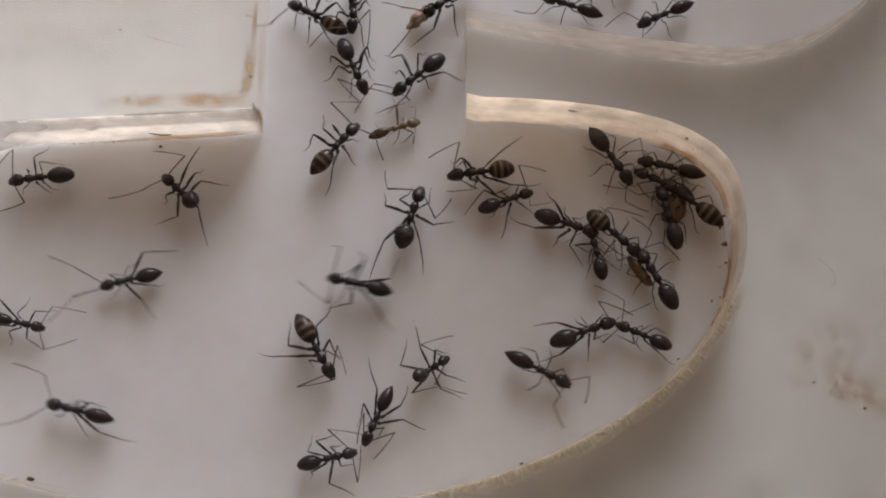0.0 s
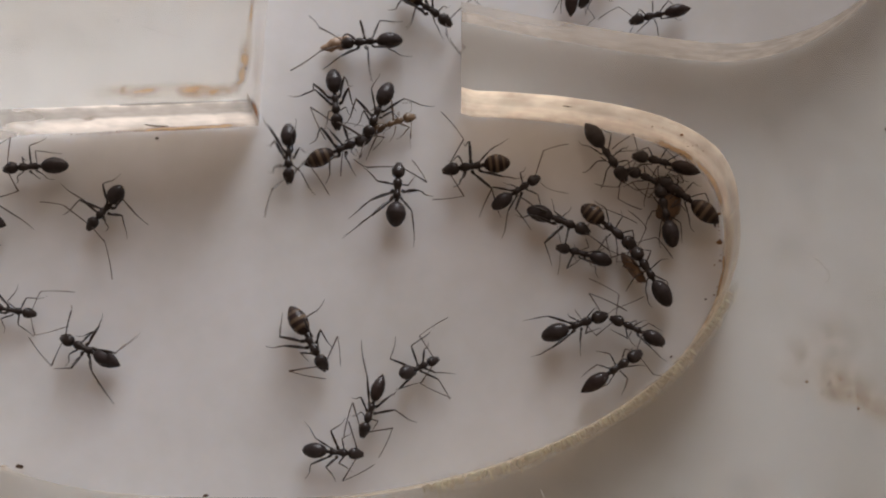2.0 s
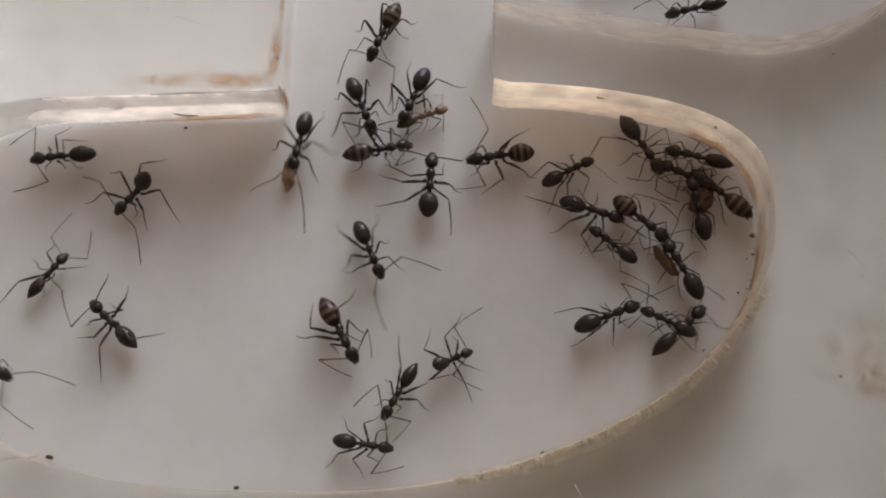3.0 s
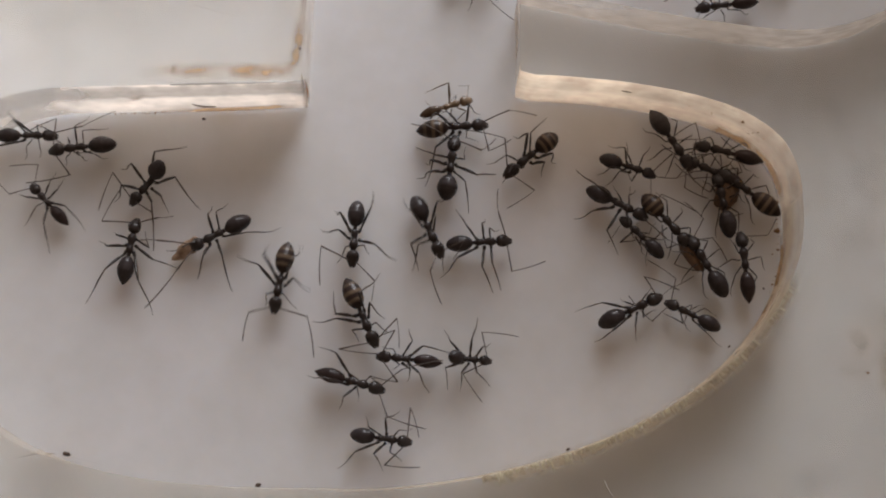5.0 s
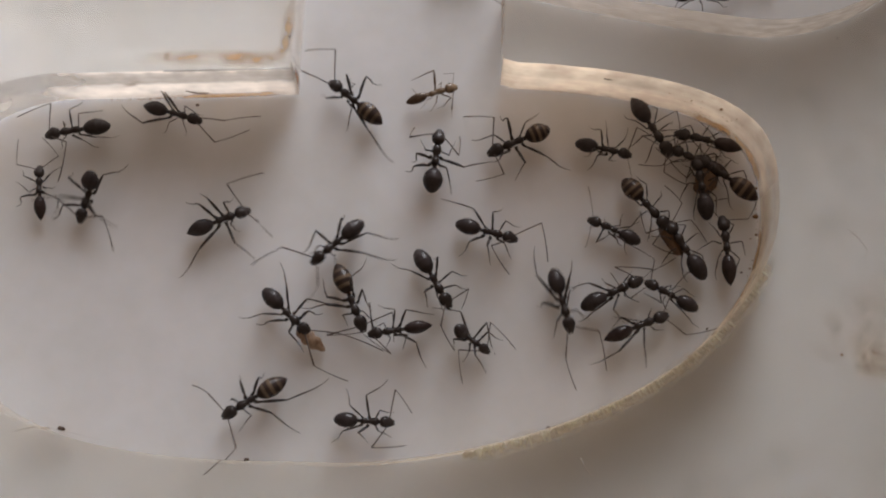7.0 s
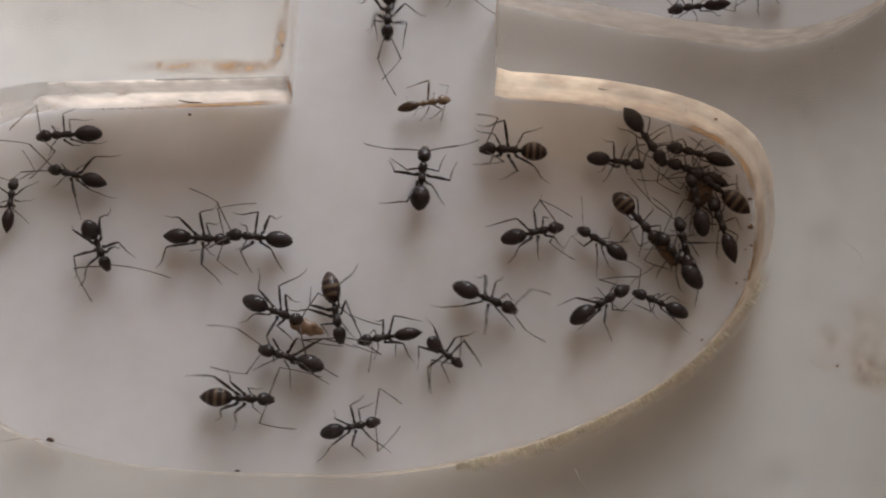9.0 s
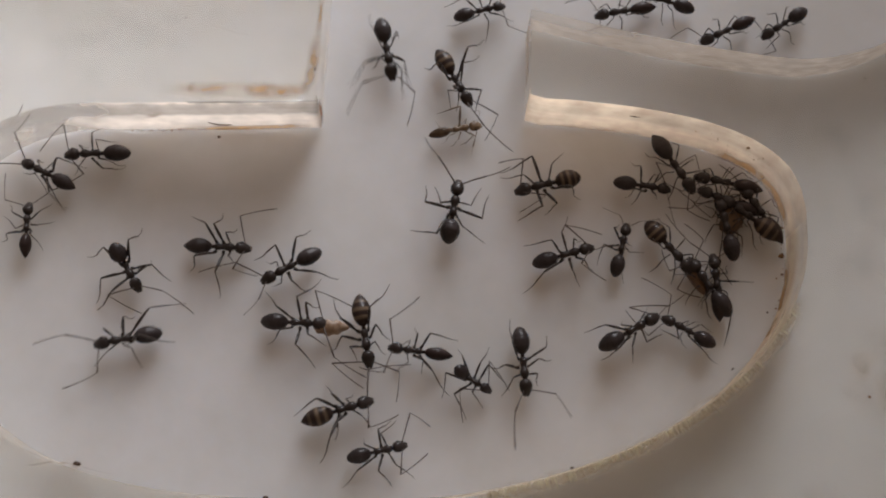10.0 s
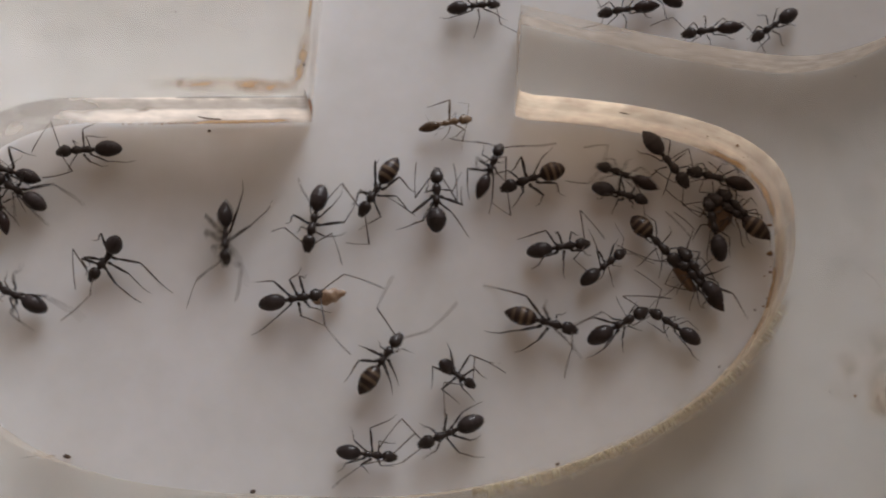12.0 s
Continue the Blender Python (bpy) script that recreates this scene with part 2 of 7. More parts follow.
LIMB = material("dark_brown_limb", (0.018, 0.013, 0.011), 0.4, (0.032, 0.022, 0.018), 3000)
SHIN = material("brown_shin", (0.052, 0.039, 0.034), 0.45, (0.06, 0.043, 0.036), 3000)
FEELER = material("brown_feeler", (0.06, 0.044, 0.038), 0.5, (0.085, 0.062, 0.052), 3000)
EYE = material("black_eye", (0.006, 0.006, 0.007), 0.12)
CALLOW = material("pale_brown_shell", (0.13, 0.085, 0.052), 0.4, (0.24, 0.165, 0.10), 2500, 0.3, 16000)
CALLOW_GASTER = material("brown_callow_gaster", (0.05, 0.03, 0.019), 0.4, (0.11, 0.068, 0.04), 2500, 0.2, 14000, spec=0.2, coat=0.3)
CALLOW_LIMB = material("pale_brown_limb", (0.13, 0.09, 0.06), 0.45, (0.20, 0.15, 0.1), 2500)
PUPA = material("amber_pupa", (0.21, 0.125, 0.075), 0.45, (0.46, 0.34, 0.24), 1200, 0.2, 9000)
PREY = material("brown_prey", (0.09, 0.05, 0.026), 0.5, (0.19, 0.105, 0.05), 1500, 0.4, 8000)
DIRT = material("brown_dirt", (0.16, 0.085, 0.04), 0.9, (0.34, 0.2, 0.1), 3000, 0.6, 12000)
SPECK = material("dark_speck", (0.06, 0.035, 0.025), 0.8, (0.11, 0.07, 0.045), 3000)
FIBRE = material("pale_fibre", (0.6, 0.56, 0.5), 0.7)


# ---- mesh helpers ----
def link_mesh(name, bm, mat, parent=None, label="", smooth=True):
    """Links a mesh drawn in millimetres as one object."""
    for v in bm.verts:
        v.co *= MM
    if smooth:
        for f in bm.faces:
            f.smooth = True
    me = bpy.data.meshes.new(name)
    bm.to_mesh(me)
    bm.free()
    for m in mat if isinstance(mat, (list, tuple)) else [mat]:
        me.materials.append(m)
    ob = new(name, me)
    ob.parent = parent
    if label:
        tagged(ob, label)
    return ob


def tube(bm, pts, radii, sides=6):
    """A round tapered rod through points."""
    rings = []
    for i, p in enumerate(pts):
        p = Vector(p)
        way = (Vector(pts[min(i + 1, len(pts) - 1)]) - Vector(pts[max(i - 1, 0)])).normalized()
        across = way.cross(Vector((0.31, 0.2, 0.93))).normalized()
        up = across.cross(way)
        rings.append([bm.verts.new(p + radii[i] * (math.cos(a) * across + math.sin(a) * up))
                      for a in (2 * math.pi * k / sides for k in range(sides))])
    for a, b in zip(rings, rings[1:]):
        for k in range(sides):
            bm.faces.new((a[k], a[(k + 1) % sides], b[(k + 1) % sides], b[k]))
    bm.faces.new(rings[0][::-1])
    bm.faces.new(rings[-1])


def lathe(bm, stations, sides=14):
    """A body along x: stations of (x, z centre, half width, half height)."""
    rings = []
    for x, zc, w, hh in stations:
        rings.append([bm.verts.new((x, w * math.cos(a), zc + hh * math.sin(a)))
                      for a in (2 * math.pi * k / sides for k in range(sides))])
    for a, b in zip(rings, rings[1:]):
        for k in range(sides):
            bm.faces.new((a[k], a[(k + 1) % sides], b[(k + 1) % sides], b[k]))
    bm.faces.new(rings[0][::-1])
    bm.faces.new(rings[-1])
    bmesh.ops.recalc_face_normals(bm, faces=bm.faces)


def lump(bm, centre, radii, seed, rough=0.25):
    """An uneven grain."""
    rnd = random.Random(seed)
    made = bmesh.ops.create_icosphere(bm, subdivisions=1, radius=1)["verts"]
    turn = Euler((rnd.random() * 6, rnd.random() * 6, rnd.random() * 6)).to_matrix()
    for v in made:
        k = 1 + rough * (rnd.random() * 2 - 1)
        v.co = turn @ (v.co * k)
        v.co = Vector((v.co.x * radii[0], v.co.y * radii[1], v.co.z * radii[2])) + Vector(centre)


# ---- the nest: floor and acrylic plate ----
THICK = 3.1


def superellipse(cx, cy, a, b, n, start, end, steps):
    pts = []
    for i in range(steps + 1):
        u = radians(start + (end - start) * i / steps)
        c, s = math.cos(u), math.sin(u)
        pts.append((cx + a * math.copysign(abs(c) ** (2 / n), c), cy + b * math.copysign(abs(s) ** (2 / n), s)))
    return pts


def chamber_outline():
    """The cut through the plate: a wide oval chamber, a neck and the next chambers; anticlockwise."""
    pts = [(-5.66, 6.52)]
    pts += [(x, 6.52 + 0.03 * (x + 5.66)) for x in (-7, -9, -11, -13)]
    pts += superellipse(-15.2, 1.2, 6.1, 5.03, 2, 90, 180, 26)
    pts += superellipse(-4.2, 1.2, 17.1, 11.0, 2.75, 180, 270, 44)[1:]
    pts += superellipse(-4.2, 1.2, 18.75, 11.05, 2, 270, 360, 48)[1:]
    pts += [p for p in superellipse(-4.2, 1.2, 18.75, 5.75, 3.2, 0, 88, 60)[1:] if p[0] > 3.9]
    pts += [(3.30, 7.0), (3.33, 8.2), (3.36, 9.6)]
    pts += [(14.7 - d, 8.85 + 2.08 * (d / 11.35) ** 1.35) for d in (11.35, 10.4, 9, 7.6, 6.2, 4.8, 3.6, 2.4, 1.2)]
    pts += [(14.7 + 9 * math.sin(radians(u)), 8.85 + 9 - 9 * math.cos(radians(u))) for u in range(0, 91, 5)]
    pts += [(23.2, 22), (20, 25.5), (14, 27), (0, 27.5), (-14, 27), (-22, 24), (-25, 19)]
    pts += [(-23.6, 16.4), (-20, 14.4), (-14, 13.3), (-9, 13.0), (-5.4, 13.2), (-5.5, 11.3), (-5.6, 8.4)]
    return pts


def nest_plate():
    """One clear sheet with the chambers cut through it."""
    hole = chamber_outline()
    side = [(-75, -60), (75, -60), (75, 70), (-75, 70)]
    bm = bmesh.new()
    caps = []
    for z in (0.02, THICK):
        loops = []
        for pts in (hole, side):
            vs = [bm.verts.new((x, y, z)) for x, y in pts]
            loops.append((vs, [bm.edges.new((vs[i], vs[(i + 1) % len(vs)])) for i in range(len(vs))]))
        made = bmesh.ops.triangle_fill(bm, use_beauty=True, edges=loops[0][1] + loops[1][1])["geom"]
        caps.append((loops, [f for f in made if isinstance(f, bmesh.types.BMFace)]))
    low, high = caps[0][0][1][0], caps[1][0][1][0]
    for i in range(4):
        j = (i + 1) % 4
        bm.faces.new((low[i], low[j], high[j], high[i]))
    for f in caps[0][1]:
        if f.normal.z > 0:
            f.normal_flip()
    for f in caps[1][1]:
        if f.normal.z < 0:
            f.normal_flip()
    return link_mesh("acrylic_plate", bm, ACRYLIC, smooth=False)


def cut_variant(x, y):
    """Which cut skin stands there: 0 frosted, 1 creamy, 2 darkened for shade, 3 polished, 4 warm."""
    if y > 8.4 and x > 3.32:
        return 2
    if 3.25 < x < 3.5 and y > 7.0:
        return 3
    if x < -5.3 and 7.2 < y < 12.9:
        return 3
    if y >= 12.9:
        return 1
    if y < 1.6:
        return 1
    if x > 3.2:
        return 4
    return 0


def cut_edge(parent):
    """The sawn wall of the chambers: a thin frosted skin all along the cut, worn a little uneven."""
    pts = chamber_outline()
    fine = []
    for i, p in enumerate(pts):
        q = pts[(i + 1) % len(pts)]
        n = max(1, int(math.hypot(q[0] - p[0], q[1] - p[1]) / 0.35))
        fine += [(p[0] + (q[0] - p[0]) * k / n, p[1] + (q[1] - p[1]) * k / n) for k in range(n)]
    n = len(fine)
    bm = bmesh.new()
    levels = (0.03, 0.4, 0.9, 1.6, 2.3, 2.8, THICK - 0.03)
    sheet = []
    for z in levels:
        row = []
        for i, (x, y) in enumerate(fine):
            a, b = fine[i - 1], fine[(i + 1) % n]
            dx, dy = b[0] - a[0], b[1] - a[1]
            size = math.hypot(dx, dy) or 1
            # the outline runs anticlockwise: the plate lies to its right
            wear = 0.02 + 0.018 * noise.noise(Vector((x * 1.7, y * 1.7, z * 0.6)))
            row.append(bm.verts.new((x + dy / size * wear, y - dx / size * wear, z)))
        sheet.append(row)
    for a, b in zip(sheet, sheet[1:]):
        for i in range(n):
            j = (i + 1) % n
            bm.faces.new((a[i], a[j], b[j], b[i])).material_index = cut_variant(*fine[i])
    return link_mesh("cut_edge", bm, [CUT_EDGE, CUT_RIM, CUT_SHADED, CUT_CLEAR, CUT_WARM], parent, "frosted cream sawn edge with grime")


def slab(name, x0, x1, y0, y1, z0, z1, mat):
    bm = bmesh.new()
    bmesh.ops.create_cube(bm, size=1)
    for v in bm.verts:
        v.co = Vector(((x0 + x1) / 2 + v.co.x * (x1 - x0), (y0 + y1) / 2 + v.co.y * (y1 - y0), (z0 + z1) / 2 + v.co.z * (z1 - z0)))
    bmesh.ops.bevel(bm, geom=list(bm.edges), offset=0.4, segments=2, affect="EDGES")
    return link_mesh(name, bm, mat, smooth=False)


tagged(slab("floor", -78, 78, -63, 73, -4, 0, PAPER), "smooth white plaster floor of the ant nest", "floor", kind="structure")
tagged(slab("table", -600, 600, -500, 700, -30, -4.1, TABLE), "grey table top under the ant nest", "table", kind="structure")
plate = tagged(nest_plate(), "clear acrylic nest plate with rounded chambers cut through", "plate", kind="structure")
plate.visible_shadow = False
cut_edge(plate)


def edge_bead(parent):
    """A pale bead added along the upper rim of the cut, standing in for its highlight."""
    pts = chamber_outline()
    pts = [(x, y, THICK - 0.01) for x, y in pts if -13.0 < x < -5.5 and 6 < y < 8]
    bm = bmesh.new()
    tube(bm, pts, [max(0.006, 0.045 + 0.05 * noise.noise(Vector((x * 0.9, y * 0.9, 3.0)))) * min(1, (x + 13.3) / 1.5) for x, y, z in pts], 6)
    return link_mesh("edge_bead", bm, HIGHLIGHT, parent, "pale bead added as the highlight on the cut edge")


edge_bead(plate)


# ---- ants ----
HIP = {"front": (0.46, 0.13, 0.52), "middle": (0.19, 0.15, 0.52), "hind": (-0.08, 0.14, 0.54)}
REST = {"front": 48, "middle": 97, "hind": 146}
REACH = {"front": 0.80, "middle": 0.84, "hind": 1.08}


BEND = {"front": -38, "middle": 20, "hind": 26}


def leg_meshes(key, s, limb, shin_mat):
    """Thigh of a leg that points along +x from its hip, and its shin, which turns at the knee."""
    reach = REACH[key]
    bm = bmesh.new()
    tube(bm, [(0, 0, 0.0), (0.09 * reach, 0, -0.05), (0.15 * reach, 0, -0.03), (0.36 * reach, 0, 0.13), (0.62 * reach, 0, 0.27), (0.80 * reach, 0, 0.34)],
         [0.054, 0.048, 0.030, 0.047, 0.039, 0.023])
    thigh = link_mesh("leg", bm, limb)
    bm = bmesh.new()
    tube(bm, [(-0.01, 0, 0.01), (0.06 * reach, 0, -0.04), (0.32 * reach, 0, -0.33), (0.52 * reach, 0.0, -0.62), (0.74 * reach, s * 0.03, -0.80),
              (0.88 * reach, s * 0.06, -0.845), (0.95 * reach, s * 0.08, -0.86)],
         [0.021, 0.023, 0.027, 0.018, 0.012, 0.009, 0.006], 5)
    shin = link_mesh("shin", bm, shin_mat, thigh)
    shin.matrix_basis = pose(0.79 * reach * MM, 0, 0.34 * MM, 0, 0, s * BEND[key])
    return thigh


def feeler_meshes(limb, s):
    """Scape and flagellum of an antenna that points along +x."""
    bm = bmesh.new()
    tube(bm, [(0, 0, 0), (0.06, 0, 0.02), (0.6, 0, 0.10), (1.08, 0, 0.10)], [0.022, 0.02, 0.022, 0.027])
    scape = link_mesh("antenna", bm, limb)
    bm = bmesh.new()
    pts, rad = [], []
    for i in range(12):
        u = i / 11
        pts.append((1.55 * u, -s * (0.16 * u * u), -0.42 * u))
        rad.append((0.017 + 0.008 * u) * (1.0 if i % 2 else 0.86) * (0.6 if i == 11 else 1))
    tube(bm, pts, rad, 5)
    flagellum = link_mesh("flagellum", bm, limb, scape)
    flagellum.matrix_basis = pose(1.075 * MM, 0, 0.10 * MM, 0, 0, -s * 72)
    return scape


def build_ant(name, shell, gaster_mat, limb, shin_mat, feeler, plump=1.0, long=1.0, blunt=0.9, tip=0.05):
    """A long-legged ant, head towards +x, feet on z = 0, about 2.9 mm long."""
    root = new(name)
    root.empty_display_size = 0.0005
    bm = bmesh.new()
    lathe(bm, [(0.67, 0.60, 0.03, 0.03), (0.68, 0.60, 0.11, 0.10), (0.72, 0.61, 0.18, 0.165), (0.79, 0.62, 0.232, 0.21), (0.89, 0.615, 0.256, 0.228),
               (1.00, 0.59, 0.252, 0.21), (1.11, 0.56, 0.222, 0.175), (1.20, 0.53, 0.175, 0.13), (1.27, 0.51, 0.115, 0.085), (1.30, 0.505, 0.05, 0.04)], 16)
    head = link_mesh("head", bm, shell, root)
    for s in (1, -1):
        bm = bmesh.new()
        bmesh.ops.create_uvsphere(bm, u_segments=8, v_segments=6, radius=1)
        for v in bm.verts:
            v.co = Vector((v.co.x * 0.07 + 0.95, v.co.y * 0.04 + s * 0.222, v.co.z * 0.065 + 0.67))
        link_mesh("eye", bm, EYE, head)
        bm = bmesh.new()
        tube(bm, [(1.20, s * 0.10, 0.50), (1.27, s * 0.09, 0.485), (1.325, s * 0.045, 0.475), (1.335, s * 0.012, 0.47)], [0.055, 0.05, 0.036, 0.014])
        link_mesh("mandible", bm, limb, head)
    bm = bmesh.new()
    lathe(bm, [(0.73, 0.60, 0.055, 0.05), (0.67, 0.60, 0.075, 0.07), (0.61, 0.62, 0.13, 0.125), (0.52, 0.65, 0.172, 0.168), (0.42, 0.66, 0.178, 0.172),
               (0.31, 0.645, 0.150, 0.145), (0.22, 0.625, 0.118, 0.120), (0.14, 0.622, 0.112, 0.118), (0.06, 0.64, 0.135, 0.140), (-0.05, 0.65, 0.155, 0.158),
               (-0.14, 0.62, 0.130, 0.130), (-0.20, 0.57, 0.07, 0.07)])
    link_mesh("thorax", bm, shell, root)
    bm = bmesh.new()
    lathe(bm, [(-0.16, 0.56, 0.06, 0.06), (-0.20, 0.58, 0.08, 0.09), (-0.245, 0.61, 0.09, 0.125), (-0.29, 0.58, 0.075, 0.08), (-0.35, 0.56, 0.06, 0.06)], 10)
    link_mesh("petiole", bm, shell, root)
    bm = bmesh.new()
    rows = []
    size = 1.12 * long + 0.10
    plates = (0.0, 0.29, 0.54, 0.76, 0.90, 1.0)
    n = 26
    for i in range(n + 1):
        u = i / n
        wide = math.sin(math.pi * min(1, u ** blunt)) ** (0.54 + tip * u) if u < 1 else 0.03
        k = max(j for j in range(5) if u >= plates[j] - 1e-6)
        step = 1 + 0.045 * (u - plates[k]) / (plates[k + 1] - plates[k]) - 0.02
        wide = max(0.04, wide * step)
        rows.append((-0.28 - size * u, 0.60 + 0.05 * math.sin(math.pi * u) - 0.10 * u, 0.35 * plump * wide, 0.33 * plump * wide))
    lathe(bm, rows, 16)
    gaster = link_mesh("gaster", bm, gaster_mat, root)
    for key in ("front", "middle", "hind"):
        for s in (1, -1):
            leg = leg_meshes(key, s, limb, shin_mat)
            leg.parent = root
            x, y, z = HIP[key]
            leg.matrix_basis = pose(x * MM, s * y * MM, z * MM, 0, 0, s * REST[key])
            leg["pair"], leg["side"] = key, s
    for s in (1, -1):
        scape = feeler_meshes(feeler, s)
        scape.parent = root
        scape.matrix_basis = pose(1.10 * MM, s * 0.09 * MM, 0.62 * MM, 0, 0, s * 52)
        scape["pair"], scape["side"] = "antenna", s
    return root


TEMPLATES = {
    "black": (SHELL, GASTER, LIMB, SHIN, FEELER, 0.98, 0.92, 0.93, -0.06),
    "pointed": (SHELL, GASTER, LIMB, SHIN, FEELER, 0.96, 1.0, 0.9, 0.26),
    "banded": (SHELL, GASTER_STRIPED, LIMB, SHIN, FEELER, 1.06, 0.86, 0.95, -0.02),
    "plump": (SHELL, GASTER, LIMB, SHIN, FEELER, 1.10, 0.80, 0.96, 0.0),
    "slim": (SHELL, GASTER_BROWN, LIMB, SHIN, FEELER, 0.84, 1.05, 0.88, 0.28),
    "striped": (SHELL, GASTER_STRIPED, LIMB, SHIN, FEELER, 1.06, 1.10, 0.9, 0.14),
    "pale": (CALLOW, CALLOW_GASTER, CALLOW_LIMB, CALLOW_LIMB, CALLOW_LIMB, 0.74, 0.95),
}
LABELS = {
    "black": "glossy black long-legged ant on the white nest floor",
    "pointed": "glossy black long-legged ant with a pointed gaster",
    "banded": "black ant with faint stripes on its round gaster",
    "plump": "black ant with a round swollen gaster on white floor",
    "slim": "slender blackish-brown ant with a pointed gaster on white floor",
    "striped": "large black ant with pale stripes across its gaster",
    "pale": "pale brown limp ant lying in the nest neck",
}
first = {}


def make_ant(kind, size, label=""):
    if kind not in first:
        first[kind] = build_ant("ant", *TEMPLATES[kind])
        ob = first[kind]
    else:
        ob = copy_thing(first[kind], Matrix())
    ob.scale = (size, size, size)
    return tagged(ob, label or LABELS[kind], "ant", "ants of the colony")


def stroll(ob, rows, seed, tuck=1.0, stance=(), limbs={}):
    """Keys an ant along rows of (seconds, x mm, y mm, heading), its legs in an alternating tripod gait, its feelers searching.
    stance: for its limbs, where they stand in a way of their own: pair, side, yaw of the first part, its stretch, bend of the second, its stretch.
    limbs: for limbs that shift their stand: pair and side, with the two stretches and rows of (seconds, yaw, lift of the knee, bend, drop of the foot)."""
    rnd = random.Random(seed)
    walk(ob, [(t, pose(x * MM, y * MM, 0, 0, 0, a)) for t, x, y, a in rows])
    own_way = {(p, s): (yaw, k, bend, m) for p, s, yaw, k, bend, m in stance}
    gone = [0.0]
    for p, q in zip(rows, rows[1:]):
        turn = abs((q[3] - p[3] + 180) % 360 - 180)
        gone.append(gone[-1] + math.hypot(q[1] - p[1], q[2] - p[2]) + turn * 0.012)
    steps = [(0.0, 0.0)]
    clock = 0.0
    while clock < 12.0 - 1e-6:
        k = max(i for i in range(len(rows)) if rows[i][0] <= clock + 1e-6)
        k = min(k, len(rows) - 2)
        speed = (gone[k + 1] - gone[k]) / (rows[k + 1][0] - rows[k][0])
        gap = min(1.2, max(0.1, 0.62 / max(speed, 0.01)))
        clock = min(12.0, clock + gap)
        steps.append((clock, min(1.0, max(0.0, speed - 0.4) / 2.0)))
    order = {"front": 0, "middle": 1, "hind": 2}
    for part in ob.children:
        if "pair" not in part:
            continue
        s, key = part["side"], part["pair"]
        base, second = part.location.copy(), part.children[0]
        knee = second.location.copy()
        if key == "antenna":
            yaw, stretch, bend, stretch2 = rnd.uniform(38, 92), 0.5 + 0.5 * tuck, rnd.uniform(-105, -45), 1.0
        else:
            yaw, stretch, bend, stretch2 = REST[key] + rnd.uniform(-15, 15), tuck, BEND[key] + rnd.uniform(-24, 24), 1.0
        yaw, stretch, bend, stretch2 = own_way.get((key, s), (yaw, stretch, bend, stretch2))
        stands, own = [(0.0, yaw, 0, bend, 0)], []
        part.scale = (stretch, stretch, 1.0)
        second.scale = (stretch2 / stretch * (tuck if stance == () else 1.0), stretch2 / stretch, 1.0)
        second.rotation_euler.z = radians(s * bend)
        if (key, s) in limbs:
            stretch, stretch2, stands = limbs[(key, s)]
            own = [row[0] for row in stands]
            part.scale, second.scale = [stretch] * 3, [stretch2 / stretch] * 3
        beats = [(t, v, i) for i, (t, v) in enumerate(steps) if t in (0.0, 12.0) or all(abs(t - u) > 0.15 for u in own)]
        beats = [b for b in beats if b[0] not in own] + [(t, 0.0, 0) for t in own]
        odd = (order.get(key, 0) + (s > 0)) % 2
        keyed, bent = [], []
        for t, v, i in sorted(beats):
            a, lift, b, drop = (float(np.interp(t, [r[0] for r in stands], [r[n] for r in stands])) for n in (1, 2, 3, 4))
            still = t in own
            if key == "antenna":
                swing, up = (0, 0) if still else (rnd.uniform(-7, 7) * (0.4 + v), rnd.uniform(-5, 8))
            else:
                swing = 0 if still else (1 if (i + odd) % 2 else -1) * 17 * v + rnd.uniform(-3, 3) * min(1, 0.2 + v)
                up = -5 * v if (i + odd) % 2 else 0
            keyed.append((t, Matrix.Translation(base) @ pose(0, 0, 0, 0, up - lift, s * (a + swing))))
            bent.append((t, Matrix.Translation(knee) @ pose(0, 0, 0, 0, -lift, s * a).inverted() @ pose(0, 0, 0, 0, drop, s * (a + b))))
        walk(part, keyed)
        if own:
            walk(second, bent)


